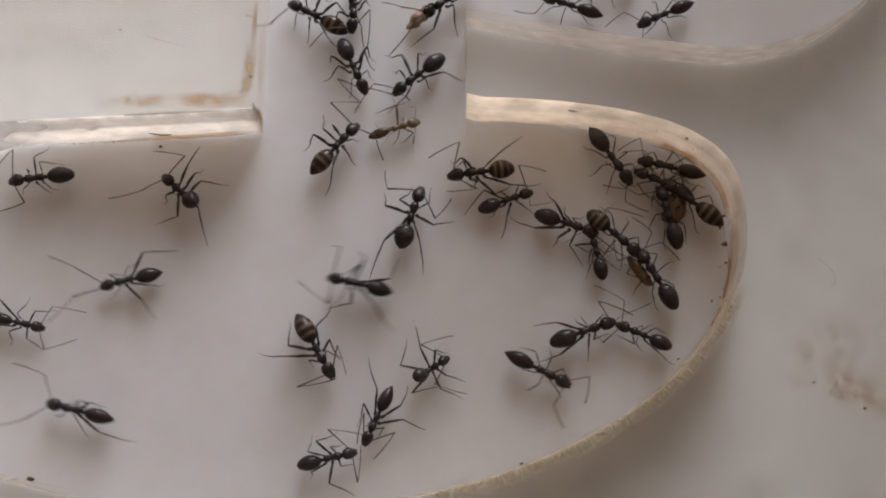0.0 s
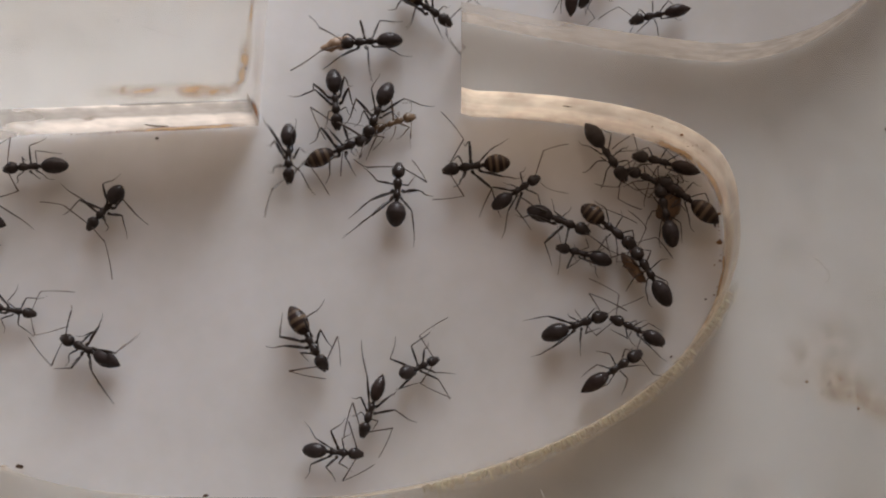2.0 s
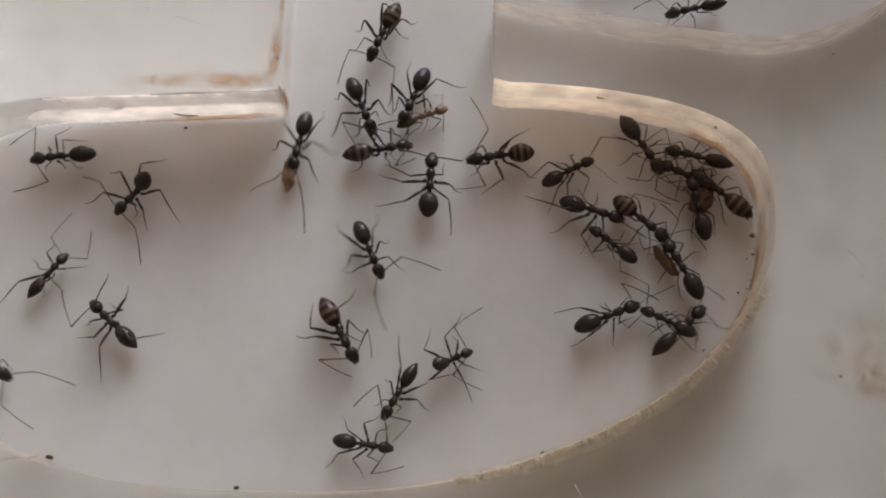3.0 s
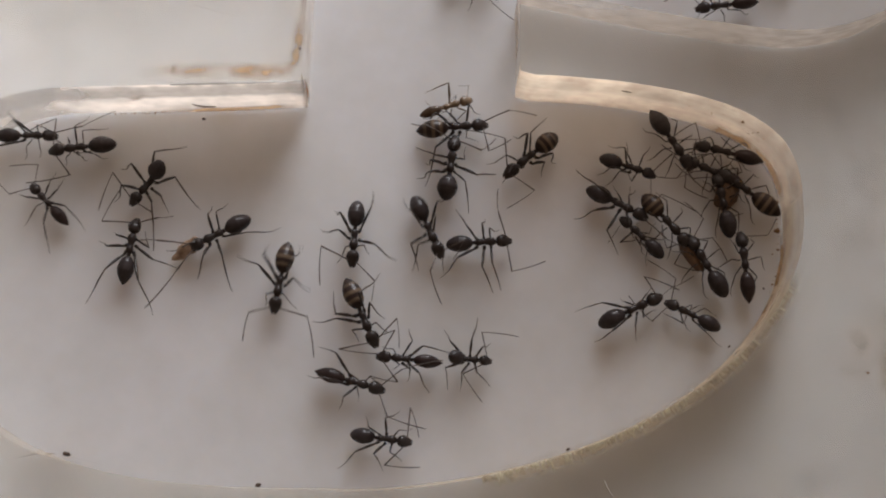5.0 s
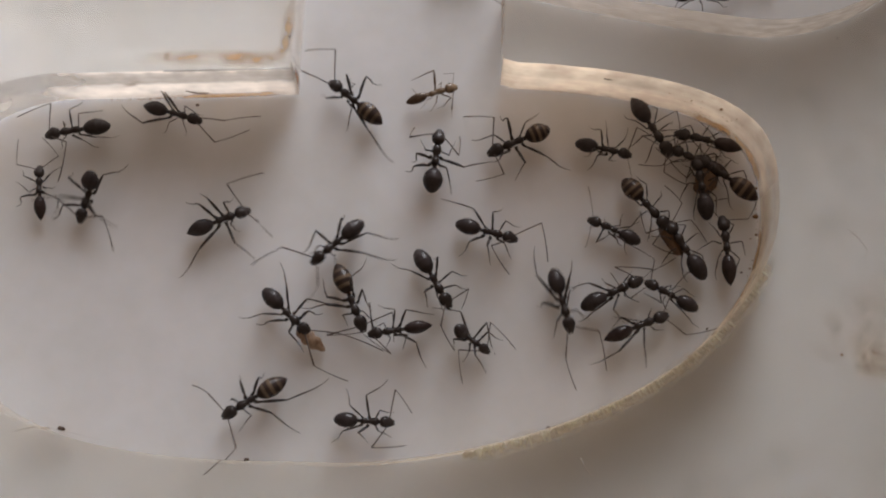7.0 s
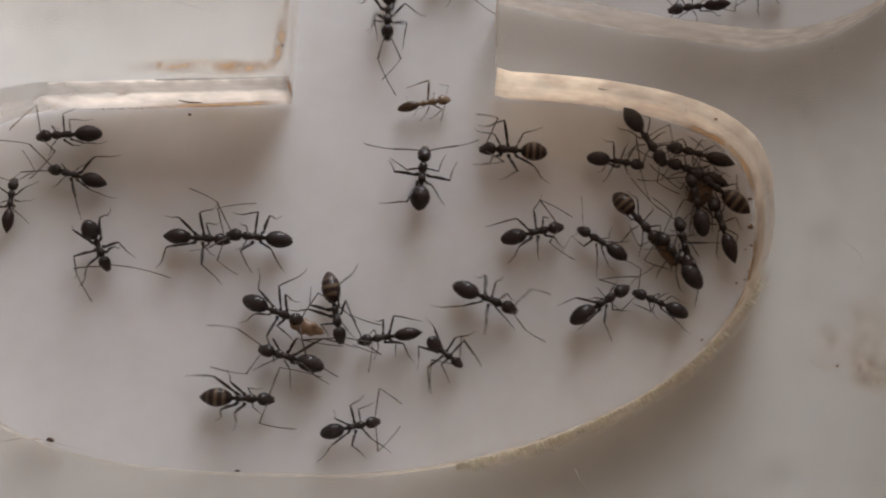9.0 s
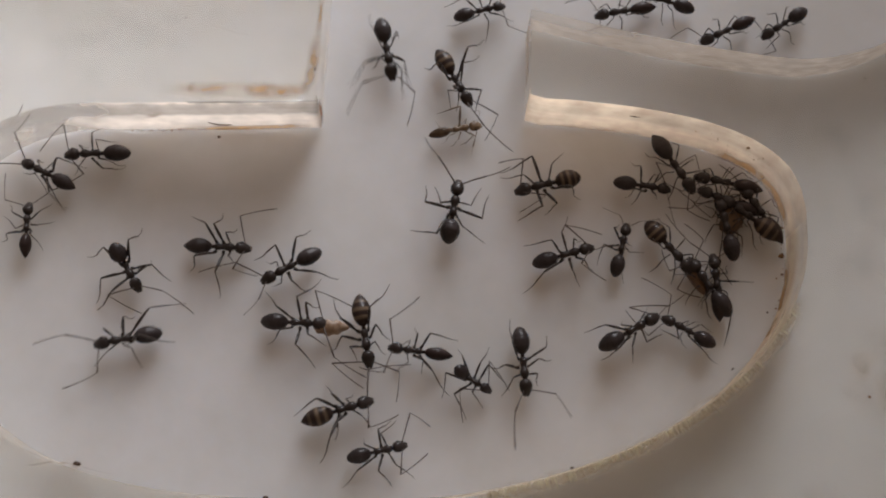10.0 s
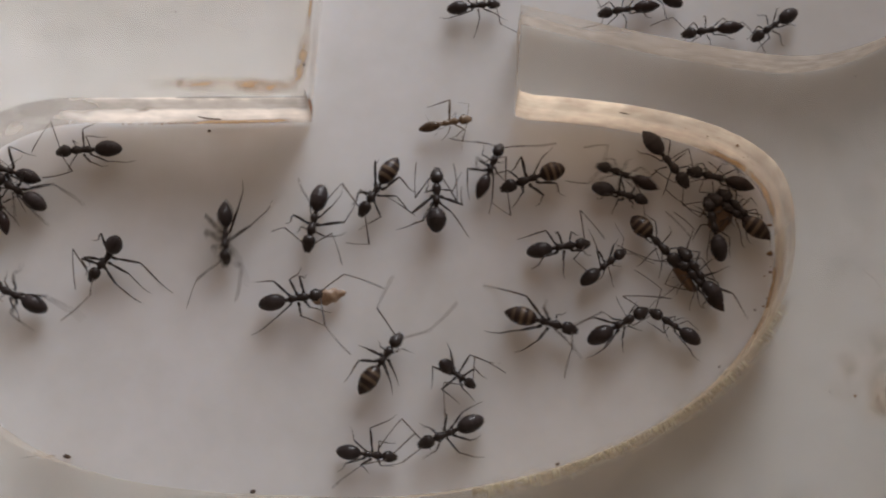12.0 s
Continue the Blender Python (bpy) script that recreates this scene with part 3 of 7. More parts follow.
# ---- the colony ----
colony = [
    make_ant("black", 1.05, "black ant standing along the frosted straight chamber wall"),
    make_ant("plump", 0.97, "black ant with its gaster curled upward on white floor"),
    make_ant("pointed", 0.96),
    make_ant("pointed", 1.02),
    make_ant("slim", 0.86),
    make_ant("slim", 1.03),
    make_ant("black", 1.01),
    make_ant("black", 1.05),
    make_ant("striped", 1.05),
    make_ant("black", 1.05, "black long-legged ant carrying an amber pupa in its jaws"),
    make_ant("black", 1.07),
    make_ant("pale", 0.86),
    make_ant("striped", 1.05, "large black ant with striped gaster tending a pale ant"),
    make_ant("striped", 1.08),
    make_ant("slim", 0.95),
    make_ant("plump", 0.80, "black ant with a raised round gaster on white floor"),
    make_ant("black", 0.92),
    make_ant("black", 1.12),
    make_ant("black", 0.88, "black ant in the next chamber beyond the acrylic ridge"),
    make_ant("pointed", 1.12, "black ant clustered on brown prey beside the rounded wall"),
    make_ant("slim", 1.05, "black ant clustered on brown prey beside the rounded wall"),
    make_ant("striped", 1.10, "striped black ant clustered on brown prey beside the rounded wall"),
    make_ant("black", 1.07, "black ant clustered on brown prey beside the rounded wall"),
    make_ant("slim", 0.99, "black ant clustered on brown prey beside the rounded wall"),
    make_ant("banded", 1.12, "black ant in a chain of ants over a brown scrap"),
    make_ant("black", 1.11, "black ant in a chain of ants over a brown scrap"),
    make_ant("black", 1.05),
    make_ant("black", 0.90),
    make_ant("black", 1.08, "black ant head to head with another on white floor"),
    make_ant("black", 0.92, "smaller black ant facing another ant on white floor"),
    make_ant("slim", 1.07),
    make_ant("banded", 1.11),
    make_ant("black", 0.92),
    make_ant("plump", 1.12),
    make_ant("slim", 0.99, "black ant in the next chamber beyond the acrylic ridge"),
    make_ant("slim", 0.99, "black ant in the next chamber beyond the acrylic ridge"),
    make_ant("black", 0.94, "black ant in the next chamber beyond the acrylic ridge"),
    make_ant("black", 0.92, "black ant in the next chamber beyond the acrylic ridge"),
]


def build_pupa():
    bm = bmesh.new()
    n = 16
    lathe(bm, [(-0.75 + 1.5 * i / n, 0.05 * math.sin(i * 0.9), max(0.02, 0.33 * math.sin(math.pi * min(1, (i / n) ** 0.85)) ** 0.6 * (1 + 0.14 * math.sin(i * 1.3))),
               max(0.02, 0.26 * math.sin(math.pi * min(1, (i / n) ** 0.85)) ** 0.6)) for i in range(n + 1)], 12)
    return tagged(link_mesh("pupa", bm, PUPA), "amber brown ant pupa carried in an ant's jaws", "pupa")


pupa = build_pupa()


def cock(ob, rows):
    '''Keys how far an ant lifts its gaster at the waist: rows of (seconds, degrees).'''
    at = pose(-0.28 * MM, 0, 0.58 * MM)
    for part in ob.children:
        if part.name.split(".")[0] == "gaster":
            walk(part, [(t, at @ pose(0, 0, 0, 0, pitch, 0) @ at.inverted()) for t, pitch in rows])


def carry(load, bearer):
    '''Keys a load under the bearer's jaws along the bearer's own keyed way.'''
    rows = []
    for i in range(49):
        t = i * 0.25
        scene.frame_set(frame(t))
        rows.append((t, pose(*bearer.location, 0, 0, 0) @ bearer.rotation_quaternion.to_matrix().to_4x4() @ pose(1.5 * MM, -0.1 * MM, 0.42 * MM, 20, 12, 8)))
    walk(load, rows)


def scrap(x, y, turn, long, wide, seed):
    '''A brown scrap of prey that the ants gather round.'''
    bm = bmesh.new()
    bmesh.ops.create_icosphere(bm, subdivisions=3, radius=1)
    for v in bm.verts:
        k = 1 + 0.28 * noise.noise(v.co * 1.7 + Vector((seed, 0, 0)))
        v.co = Vector((v.co.x * long * k, v.co.y * wide * k, 0.36 + v.co.z * 0.34 * k))
    ob = tagged(link_mesh("prey_scrap", bm, PREY), "amber brown scrap of prey among the clustered ants", "prey scrap")
    ob.matrix_basis = pose(x * MM, y * MM, 0, 0, 0, turn)


scrap(12.2, 2.55, 70, 0.85, 0.5, 3.0)
scrap(10.55, -0.2, -55, 0.8, 0.24, 9.0)


# ---- dirt and wear in the nest ----
def smear(name, spots, seed, mat, label, count, spread, grain, flat=0.3):
    '''Grime along a line of (x, y, z) stations: many flat uneven grains.'''
    rnd = random.Random(seed)
    bm = bmesh.new()
    for i in range(count):
        k = rnd.random() * (len(spots) - 1)
        a, b = Vector(spots[int(k)]), Vector(spots[min(int(k) + 1, len(spots) - 1)])
        p = a.lerp(b, k - int(k)) + Vector((rnd.gauss(0, spread[0]), rnd.gauss(0, spread[1]), rnd.gauss(0, spread[2])))
        r = grain * rnd.lognormvariate(0, 0.5)
        lump(bm, (p.x, p.y, max(p.z, 0.02)), (r * rnd.uniform(0.8, 1.6), r, r * flat), seed * 1000 + i)
    return tagged(link_mesh(name, bm, mat), label, "dirt", kind="stuff")


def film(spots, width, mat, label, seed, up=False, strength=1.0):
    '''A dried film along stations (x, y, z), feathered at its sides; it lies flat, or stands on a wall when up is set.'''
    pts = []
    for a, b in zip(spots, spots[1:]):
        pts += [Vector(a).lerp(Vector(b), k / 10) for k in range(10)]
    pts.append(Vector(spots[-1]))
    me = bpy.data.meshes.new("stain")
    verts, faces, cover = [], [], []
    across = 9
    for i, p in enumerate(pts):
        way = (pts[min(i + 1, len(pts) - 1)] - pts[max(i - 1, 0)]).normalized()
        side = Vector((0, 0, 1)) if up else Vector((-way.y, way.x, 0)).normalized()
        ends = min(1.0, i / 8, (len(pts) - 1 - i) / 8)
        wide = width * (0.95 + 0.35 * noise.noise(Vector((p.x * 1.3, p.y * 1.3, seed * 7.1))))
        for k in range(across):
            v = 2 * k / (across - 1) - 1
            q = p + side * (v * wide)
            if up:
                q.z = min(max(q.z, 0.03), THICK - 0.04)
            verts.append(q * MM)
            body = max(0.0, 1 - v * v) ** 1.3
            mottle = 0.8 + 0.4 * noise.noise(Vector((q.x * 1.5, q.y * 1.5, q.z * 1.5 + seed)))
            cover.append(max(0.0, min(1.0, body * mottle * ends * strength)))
    for i in range(len(pts) - 1):
        for k in range(across - 1):
            a = i * across + k
            faces.append((a, a + 1, a + across + 1, a + across))
    me.from_pydata(verts, [], faces)
    me.attributes.new("cover", "FLOAT", "POINT").data.foreach_set("value", cover)
    me.materials.append(mat)
    return tagged(new("stain", me), label, "stain", kind="stuff")


T, U = THICK + 0.012, 0.01
film([(-12.4, 6.90, T), (-10.2, 6.96, T), (-7.2, 7.02, T), (-5.9, 7.06, T)], 0.40, BROKEN, "amber grime dried along the plate's front edge", 1, strength=0.6)
film([(-8.8, 6.84, T + 0.004), (-7.4, 6.88, T + 0.004), (-6.6, 6.94, T + 0.004), (-5.95, 7.1, T + 0.004)], 0.42, BROKEN, "amber grime dried in the plate's corner", 2, strength=0.7)
film([(-6.3, 6.82, T + 0.006), (-5.95, 7.4, T + 0.006), (-5.84, 8.2, T + 0.006), (-5.72, 9.6, T + 0.006)], 0.34, STAIN, "amber grime dried along the neck's edge", 22, strength=0.8)
film([(-10.95, 6.75, T + 0.008), (-10.9, 7.0, T + 0.008), (-10.82, 7.3, T + 0.008)], 0.16, STAIN, "amber grime spot on the plate's edge", 3, strength=0.45)
film([(-5.7, 9.0, T), (-5.62, 10.4, T), (-5.55, 11.6, T)], 0.14, STAIN, "faint amber grime along the neck's edge", 4, strength=0.8)
film([(16.3, -4.9, U), (16.9, -5.1, U), (17.5, -5.2, U)], 0.54, BLOTCH, "small broken brown stain on the acrylic plate", 6, strength=0.50)
film([(17.6, -5.2, U), (18.3, -5.0, U), (18.9, -5.6, U), (20.3, -6.2, U), (22.0, -6.4, U)], 1.01, BLOTCH, "broken brown stain on the acrylic plate", 5, strength=0.50)
film([(16.9, -3.3, U), (17.1, -4.0, U), (16.8, -4.7, U)], 0.47, BLOTCH, "faint brown stain on the acrylic plate", 7, strength=0.42)
film([(18.2, -2.2, U), (18.6, -3.4, U), (18.2, -4.5, U)], 1.08, BLOTCH, "faint brown stain on the acrylic plate", 20, strength=0.40)
film([(13.2, -8.2, U), (13.4, -8.2, U), (13.6, -8.25, U)], 0.13, STAIN, "small brown spot on the acrylic plate", 21, strength=0.25)
for seed, (x, y, turn, size, wide) in enumerate([(19.5, -4.0, -55, 4.0, 2.2), (17.0, 1.5, 80, 3.5, 1.2), (12.5, -10.2, 20, 4.0, 1.0), (-13.0, 9.6, 5, 5.0, 1.3), (17.5, 4.5, -30, 3.0, 1.0), (9.5, 9.0, -8, 3.5, 0.5)]):
    way = Vector((math.cos(radians(turn)), math.sin(radians(turn)), 0)) * size
    film([Vector((x, y, T + 0.01)) + way * k for k in (-1, -0.4, 0.3, 1)], wide, SMUDGE, "faint greasy smudge on the acrylic plate", 30 + seed, strength=0.16)
film([(-14.6, 6.21, 0.07), (-11.0, 6.33, 0.07), (-8.0, 6.42, 0.09), (-5.7, 6.49, 0.12)], 0.14, RUST, "rusty grime where the wall meets the floor", 8, True, 0.4)
film([(-13.2, 6.22, 0.12), (-10.2, 6.33, 0.2), (-7.4, 6.42, 0.25), (-5.72, 6.48, 0.45)], 0.42, STAIN, "orange grime low on the cut edge", 9, True, 0.95)
film([(-5.60, 6.5, 1.0), (-5.59, 6.75, 1.5), (-5.57, 7.1, 1.2)], 1.2, RUST, "dark rusty streak on the corner of the cut edge", 10, True, 1.5)
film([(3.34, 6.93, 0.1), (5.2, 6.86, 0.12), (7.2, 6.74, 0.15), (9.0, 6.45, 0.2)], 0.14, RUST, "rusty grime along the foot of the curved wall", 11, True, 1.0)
SWEEP = [superellipse(-4.2, 1.2, 18.70, 5.68, 3.2, u, u, 1)[0] for u in (42, 36, 30, 24, 18, 12, 7, 3)]
film([(x, y, 0.5) for x, y in SWEEP], 0.6, STAIN, "orange grime on the rounded chamber wall", 12, True, 0.95)
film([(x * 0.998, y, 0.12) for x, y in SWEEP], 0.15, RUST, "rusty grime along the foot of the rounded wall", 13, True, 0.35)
film([(14.48, 1.2, 0.35), (14.36, -0.2, 0.35), (13.98, -1.6, 0.35), (13.2, -3.0, 0.35), (12.2, -4.4, 0.3)], 0.5, STAIN, "orange grime on the outer chamber wall", 14, True, 0.85)
film([(-16.9, -8.6, 0.5), (-15.4, -8.3, 0.5), (-13.0, -8.85, 0.5)], 0.5, STAIN, "faint amber grime on the near chamber wall", 15, True, 0.7)
film([(-13.3, 6.26, 1.5), (-12.7, 6.28, 1.7), (-12.1, 6.30, 2.0)], 0.3, RUST, "brown grime on the cut acrylic edge", 16, True, 0.7)
film([(-5.61, 6.6, 1.5), (-5.57, 8.4, 1.5), (-5.46, 11.3, 1.5)], 1.3, STAIN, "faint pinkish grime on the neck wall", 19, True, 0.3)
smear("grime", [(-13.8, 6.22, 0.03), (-11.0, 6.32, 0.03), (-8.0, 6.42, 0.03)], 5, DIRT, "thin brown grime where wall meets floor", 60, (0.2, 0.012, 0.01), 0.018, 0.6)
smear("grime", [(16.4, -5.0, 0), (17.0, -5.15, 0), (18.2, -5.1, 0), (19.1, -5.9, 0), (19.8, -6.2, 0)], 21, DIRT, "fine brown flecks on the acrylic plate", 18, (0.25, 0.14, 0.0), 0.02, 0.3)
smear("grime", [(6.1, 6.86, 1.4), (8.0, 6.70, 1.6), (8.9, 6.5, 1.4)], 12, SPECK, "dark flecks on the cut acrylic edge", 14, (0.25, 0.01, 0.2), 0.03, 0.5)
smear("grime", [(9.4, 6.35, 0.9), (11.0, 5.85, 1.6), (12.3, 5.2, 1.8), (13.2, 4.4, 1.6)], 9, DIRT, "brown crumbs on the rounded chamber wall", 26, (0.25, 0.05, 0.5), 0.025, 0.8)
smear("grime", [(14.3, 2.6, 0.1), (14.35, 0.4, 0.1), (13.8, -1.8, 0.1)], 8, DIRT, "brown crumbs along the rounded chamber wall", 20, (0.04, 0.3, 0.05), 0.03, 0.7)


def tool_marks():
    '''Short pale chips left by the saw on the outer curve of the chamber.'''
    rnd = random.Random(31)
    bm = bmesh.new()
    for i in range(900):
        u = radians(rnd.uniform(288, 345))
        if noise.noise(Vector((math.degrees(u) * 0.22, 5.0, 0))) < rnd.uniform(-0.6, 0.3):
            continue
        x, y = -4.2 + 18.80 * math.cos(u), 1.2 + 11.10 * math.sin(u)
        out = Vector((math.cos(u) / 18.75, math.sin(u) / 11.05 + rnd.uniform(-0.015, 0.015), 0)).normalized()
        z, deep = rnd.uniform(0.4, 2.8), rnd.lognormvariate(-1.75, 0.5)
        a = Vector((x, y, z))
        b = a + out * deep + Vector((0, 0, rnd.uniform(-0.1, 0.1)))
        tube(bm, [a, a.lerp(b, 0.6) + Vector((rnd.uniform(-0.02, 0.02), 0, 0)), b], [0.045, 0.035, 0.015], 5)
    return tagged(link_mesh("saw_mark", bm, CHIP), "pale chipped saw marks along the curved cut edge", "saw marks", kind="stuff")


ARC = [superellipse(-4.2, 1.2, 18.95, 11.25, 2, u, u, 1)[0] for u in range(288, 350, 6)]
# cream films added for the frosted wall as refracted through the plate
film([(x, y, 1.6) for x, y in ARC], 0.42, RIM_VIEW, "cream film added as the refracted view of the sawn rim", 17, strength=0.55)
film([(x * 1.005, y * 1.01, 2.6) for x, y in ARC], 0.3, RIM_VIEW, "cream film added as the refracted view of the sawn rim", 18, strength=0.4)
tool_marks()


def speck(x, y, z, r, stretch, turn, seed):
    bm = bmesh.new()
    lump(bm, (0, 0, r * 0.4), (r * stretch, r, r * 0.6), seed, 0.3)
    lump(bm, (r * stretch * 0.5, r * 0.3, r * 0.3), (r * 0.7, r * 0.6, r * 0.5), seed + 1, 0.3)
    ob = tagged(link_mesh("speck", bm, SPECK), "tiny dark brown speck of debris", "debris", "specks in the nest")
    ob.matrix_basis = pose(x * MM, y * MM, z * MM, 0, 0, turn)


speck(-10.15, 5.99, 0, 0.07, 1.1, 0, 41)
speck(-7.3, -9.55, 0, 0.10, 1.2, 10, 43)
speck(-15.06, -8.28, 0, 0.09, 2.2, -15, 45)
speck(13.6, -1.5, 0, 0.05, 1.1, 50, 47)
speck(12.0, -3.95, 0, 0.035, 2.5, 50, 49)
speck(14.2, 1.75, 0, 0.06, 1.3, 80, 51)
speck(17.42, 7.97, THICK, 0.045, 1.0, 0, 53)
speck(20.79, 4.91, THICK, 0.07, 1.0, 30, 55)
speck(-9.94, 7.34, THICK, 0.03, 1.0, 0, 59)
speck(5.2, -8.15, 0, 0.06, 1.6, 20, 61)
speck(-11.3, 10.2, THICK, 0.05, 1.0, 0, 63)
speck(-5.75, 7.95, THICK, 0.07, 1.0, 90, 65)


def fibre(pts, r, mat, label):
    bm = bmesh.new()
    tube(bm, pts, [r * (0.5 if i in (0, len(pts) - 1) else 1) for i in range(len(pts))], 5)
    tagged(link_mesh("fibre", bm, mat), label, "fibre")


fibre([(-10.55, 6.40, 0.75), (-10.35, 6.39, 0.62), (-10.1, 6.38, 0.5), (-9.8, 6.38, 0.48), (-9.55, 6.39, 0.52)], 0.035, SPECK, "short dark curled hair stuck on the wall")
fibre([(7.63, 6.52, 2.1), (7.85, 6.50, 2.05), (8.1, 6.48, 2.05)], 0.05, SPECK, "short dark sliver stuck on the curved wall")
fibre([(17.26, -0.38, T), (17.7, -0.75, T), (17.98, -1.21, T), (17.92, -1.45, T), (17.76, -1.56, T)], 0.018, FIBRE, "thin pale curled fibre on the acrylic plate")
fibre([(6.2, -9.6, T), (6.35, -9.95, T), (6.7, -10.5, T)], 0.025, FIBRE, "thin pale scratch fibre on the acrylic plate")
fibre([(-10.2, 9.9, T), (-9.2, 9.6, T), (-8.3, 9.4, T)], 0.018, FIBRE, "thin pale scratch on the acrylic plate")


def motions():
    """All that moves: the ants along their ways, and what they carry."""
    cock(colony[1], [(0, 52), (0.4, 48), (0.6, 6), (1.5, 4), (1.8, 24), (2.0, 42), (2.2, 56), (3.0, 58), (6.0, 58), (12, 58)])
    cock(colony[15], [(0, 62), (12, 62)])
    stroll(colony[0], [(0, -15.19, 4.52, -174), (0.5, -15.24, 4.46, -174), (1, -15.30, 4.51, -175), (1.5, -15.19, 4.44, -170), (2, -15.28, 4.53, -177), (2.5, -15.20, 4.49, -176), (3, -15.33, 4.52, -174), (3.5, -15.24, 4.51, -175), (3.7, -15.34, 4.50, -174), (5.3, -15.15, 4.53, -172), (5.5, -15.17, 4.56, -170), (6, -15.23, 4.71, -173), (6.5, -15.24, 4.58, -173), (7, -15.25, 4.60, -170), (7.2, -15.29, 4.66, -172), (8.8, -15.30, 4.81, -176), (9, -15.25, 4.80, -176), (9.5, -15.31, 4.80, -177), (10, -15.30, 4.92, -177), (10.5, -15.24, 4.87, -177), (11, -15.23, 4.79, -176), (11.5, -15.26, 4.86, -177), (12, -15.24, 4.80, -175)], 1, limbs={("hind", -1): (0.60, 0.89, [(0, 92, 17, 79, 7), (7, 105, 3, 52, -1), (9.5, 97, 26, 51, 11), (10.5, 80, 36, 90, 16), (11.5, 80, 31, 60, 14), (12, 84, 33, 67, 15)]), ("hind", 1): (1.03, 0.94, [(0, 129, 37, 48, 40), (3.5, 143, 29, 47, 40), (6, 140, 20, 49, 25), (7, 150, 2, 44, 6), (9.5, 150, 7, 60, 11), (10.5, 140, 36, 32, 40), (11.5, 142, 21, 46, 27), (12, 149, -9, 41, -5)]), ("middle", 1): (1.17, 0.97, [(0, 132, 27, 14, 33), (3.5, 133, 31, 189, 33), (6, 118, 27, 39, 33), (7, 136, 10, 26, 19), (9.5, 136, 5, 120, 13), (10.5, 128, -15, 13, -9), (11.5, 120, 22, 56, 33), (12, 129, 9, 63, 18)]), ("front", 1): (0.60, 0.72, [(0, 60, 3, -59, 15), (6, 71, 10, -76, 24), (10.5, 67, -9, -43, 5)]), ("antenna", -1): (1.11, 0.98, [(0, 99, 13, -115, 22), (7, 102, 7, -105, -3), (10.5, 77, 15, -119, 6)]), ("antenna", 1): (1.19, 1.20, [(0, 118, 15, -114, 17), (3.5, 121, 9, -115, 12), (6, 119, 7, -114, -6), (7, 142, 29, -80, 27), (10.5, 126, 14, -114, 16), (12, 123, 19, -122, 20)]), ("front", -1): (0.60, 0.80, [(7, 100, 30, -63, 26), (9.5, 45, 29, 68, 24), (11.5, 34, 25, 89, 21), (12, 72, 30, 18, 26)])})
    stroll(colony[1], [(0, -8.99, 3.65, 136), (0.5, -9.17, 3.74, 134), (1, -10.25, 3.86, 149), (1.5, -11.18, 3.63, 178), (2, -11.96, 2.66, 229), (2.5, -11.87, 2.57, 232), (3, -12.00, 2.88, 227), (3.5, -12.07, 2.99, 190), (3.7, -12.17, 2.98, 188), (5.3, -12.14, 3.01, 245), (5.5, -12.09, 3.09, 251), (6, -12.06, 3.59, 240), (6.5, -13.43, 3.37, 221), (7, -14.50, 1.68, 255), (7.2, -14.01, 0.86, 283), (8.8, -13.63, -0.04, 297), (9, -13.61, -0.06, 295), (9.5, -13.57, -0.07, 296), (10, -13.61, -0.05, 301), (10.5, -13.82, -0.16, 312), (11, -13.87, -0.13, 263), (11.5, -13.88, -0.10, 249), (12, -13.93, 0.07, 235)], 2, limbs={("antenna", -1): (1.30, 1.10, [(0, 101, 30, -122, 7), (2.5, 82, -0, 13, 8), (3.5, 135, 18, -69, 24), (6, 86, 19, -139, -3), (7, 116, 36, -30, 23), (10.5, 83, 40, -128, 31), (11.5, 112, 37, -142, 13)]), ("front", 1): (1.44, 1.26, [(0, 117, 29, -88, 25), (2.5, 94, 30, -144, 27), (6, 64, 7, -13, 1), (9.5, 68, 30, 103, 27), (11.5, 74, -16, 14, -18)]), ("middle", 1): (1.45, 1.10, [(0, 136, -22, -87, -19), (2.5, 86, 8, -85, 16), (3.5, 71, 1, 1, 5), (6, 99, 18, -75, 33), (7, 32, 31, -57, 33), (9.5, 72, 3, -48, 9), (10.5, 48, -10, -41, -7), (11.5, 74, -13, -17, -10), (12, 97, -22, -16, -19)]), ("hind", 1): (1.45, 1.43, [(0, 186, 12, -48, 1), (2.5, 145, 37, -57, 20), (3.5, 113, -16, -64, -21), (6, 141, 37, -50, 20), (7, 145, 26, 11, 12), (9.5, 140, 37, 12, 20), (10.5, 125, 31, -13, 16), (11.5, 97, -7, -19, -14), (12, 114, -16, -33, -21)]), ("middle", -1): (1.45, 1.18, [(0, 100, 14, -50, 16), (2.5, 85, -22, -47, -21), (3.5, 145, 31, -46, 33), (6, 78, -4, -57, -4), (9.5, 85, 9, -44, 10), (10.5, 107, -22, -49, -21), (11.5, 70, 26, -6, 33), (12, 39, 29, -42, 33)]), ("hind", -1): (1.35, 1.34, [(0, 118, 27, 0, 14), (2.5, 133, 37, 4, 22), (3.5, 192, -9, 52, -14), (7, 109, 37, 25, 22), (9.5, 147, 32, 16, 19), (10.5, 182, 15, -131, 5), (11.5, 142, 37, -65, 22), (12, 141, 37, -87, 22)]), ("front", -1): (1.45, 1.30, [(2.5, 70, -23, -6, -24), (3.5, 43, 24, -49, 16), (9.5, 43, 12, 27, 5), (10.5, 95, -23, -1, -24), (12, 56, 30, -80, 23)]), ("antenna", 1): (1.16, 1.06, [(2.5, 86, 20, -28, 7), (7, 101, 25, -67, 22), (9.5, 42, 7, 24, 14), (10.5, 43, 40, -53, -3)])})
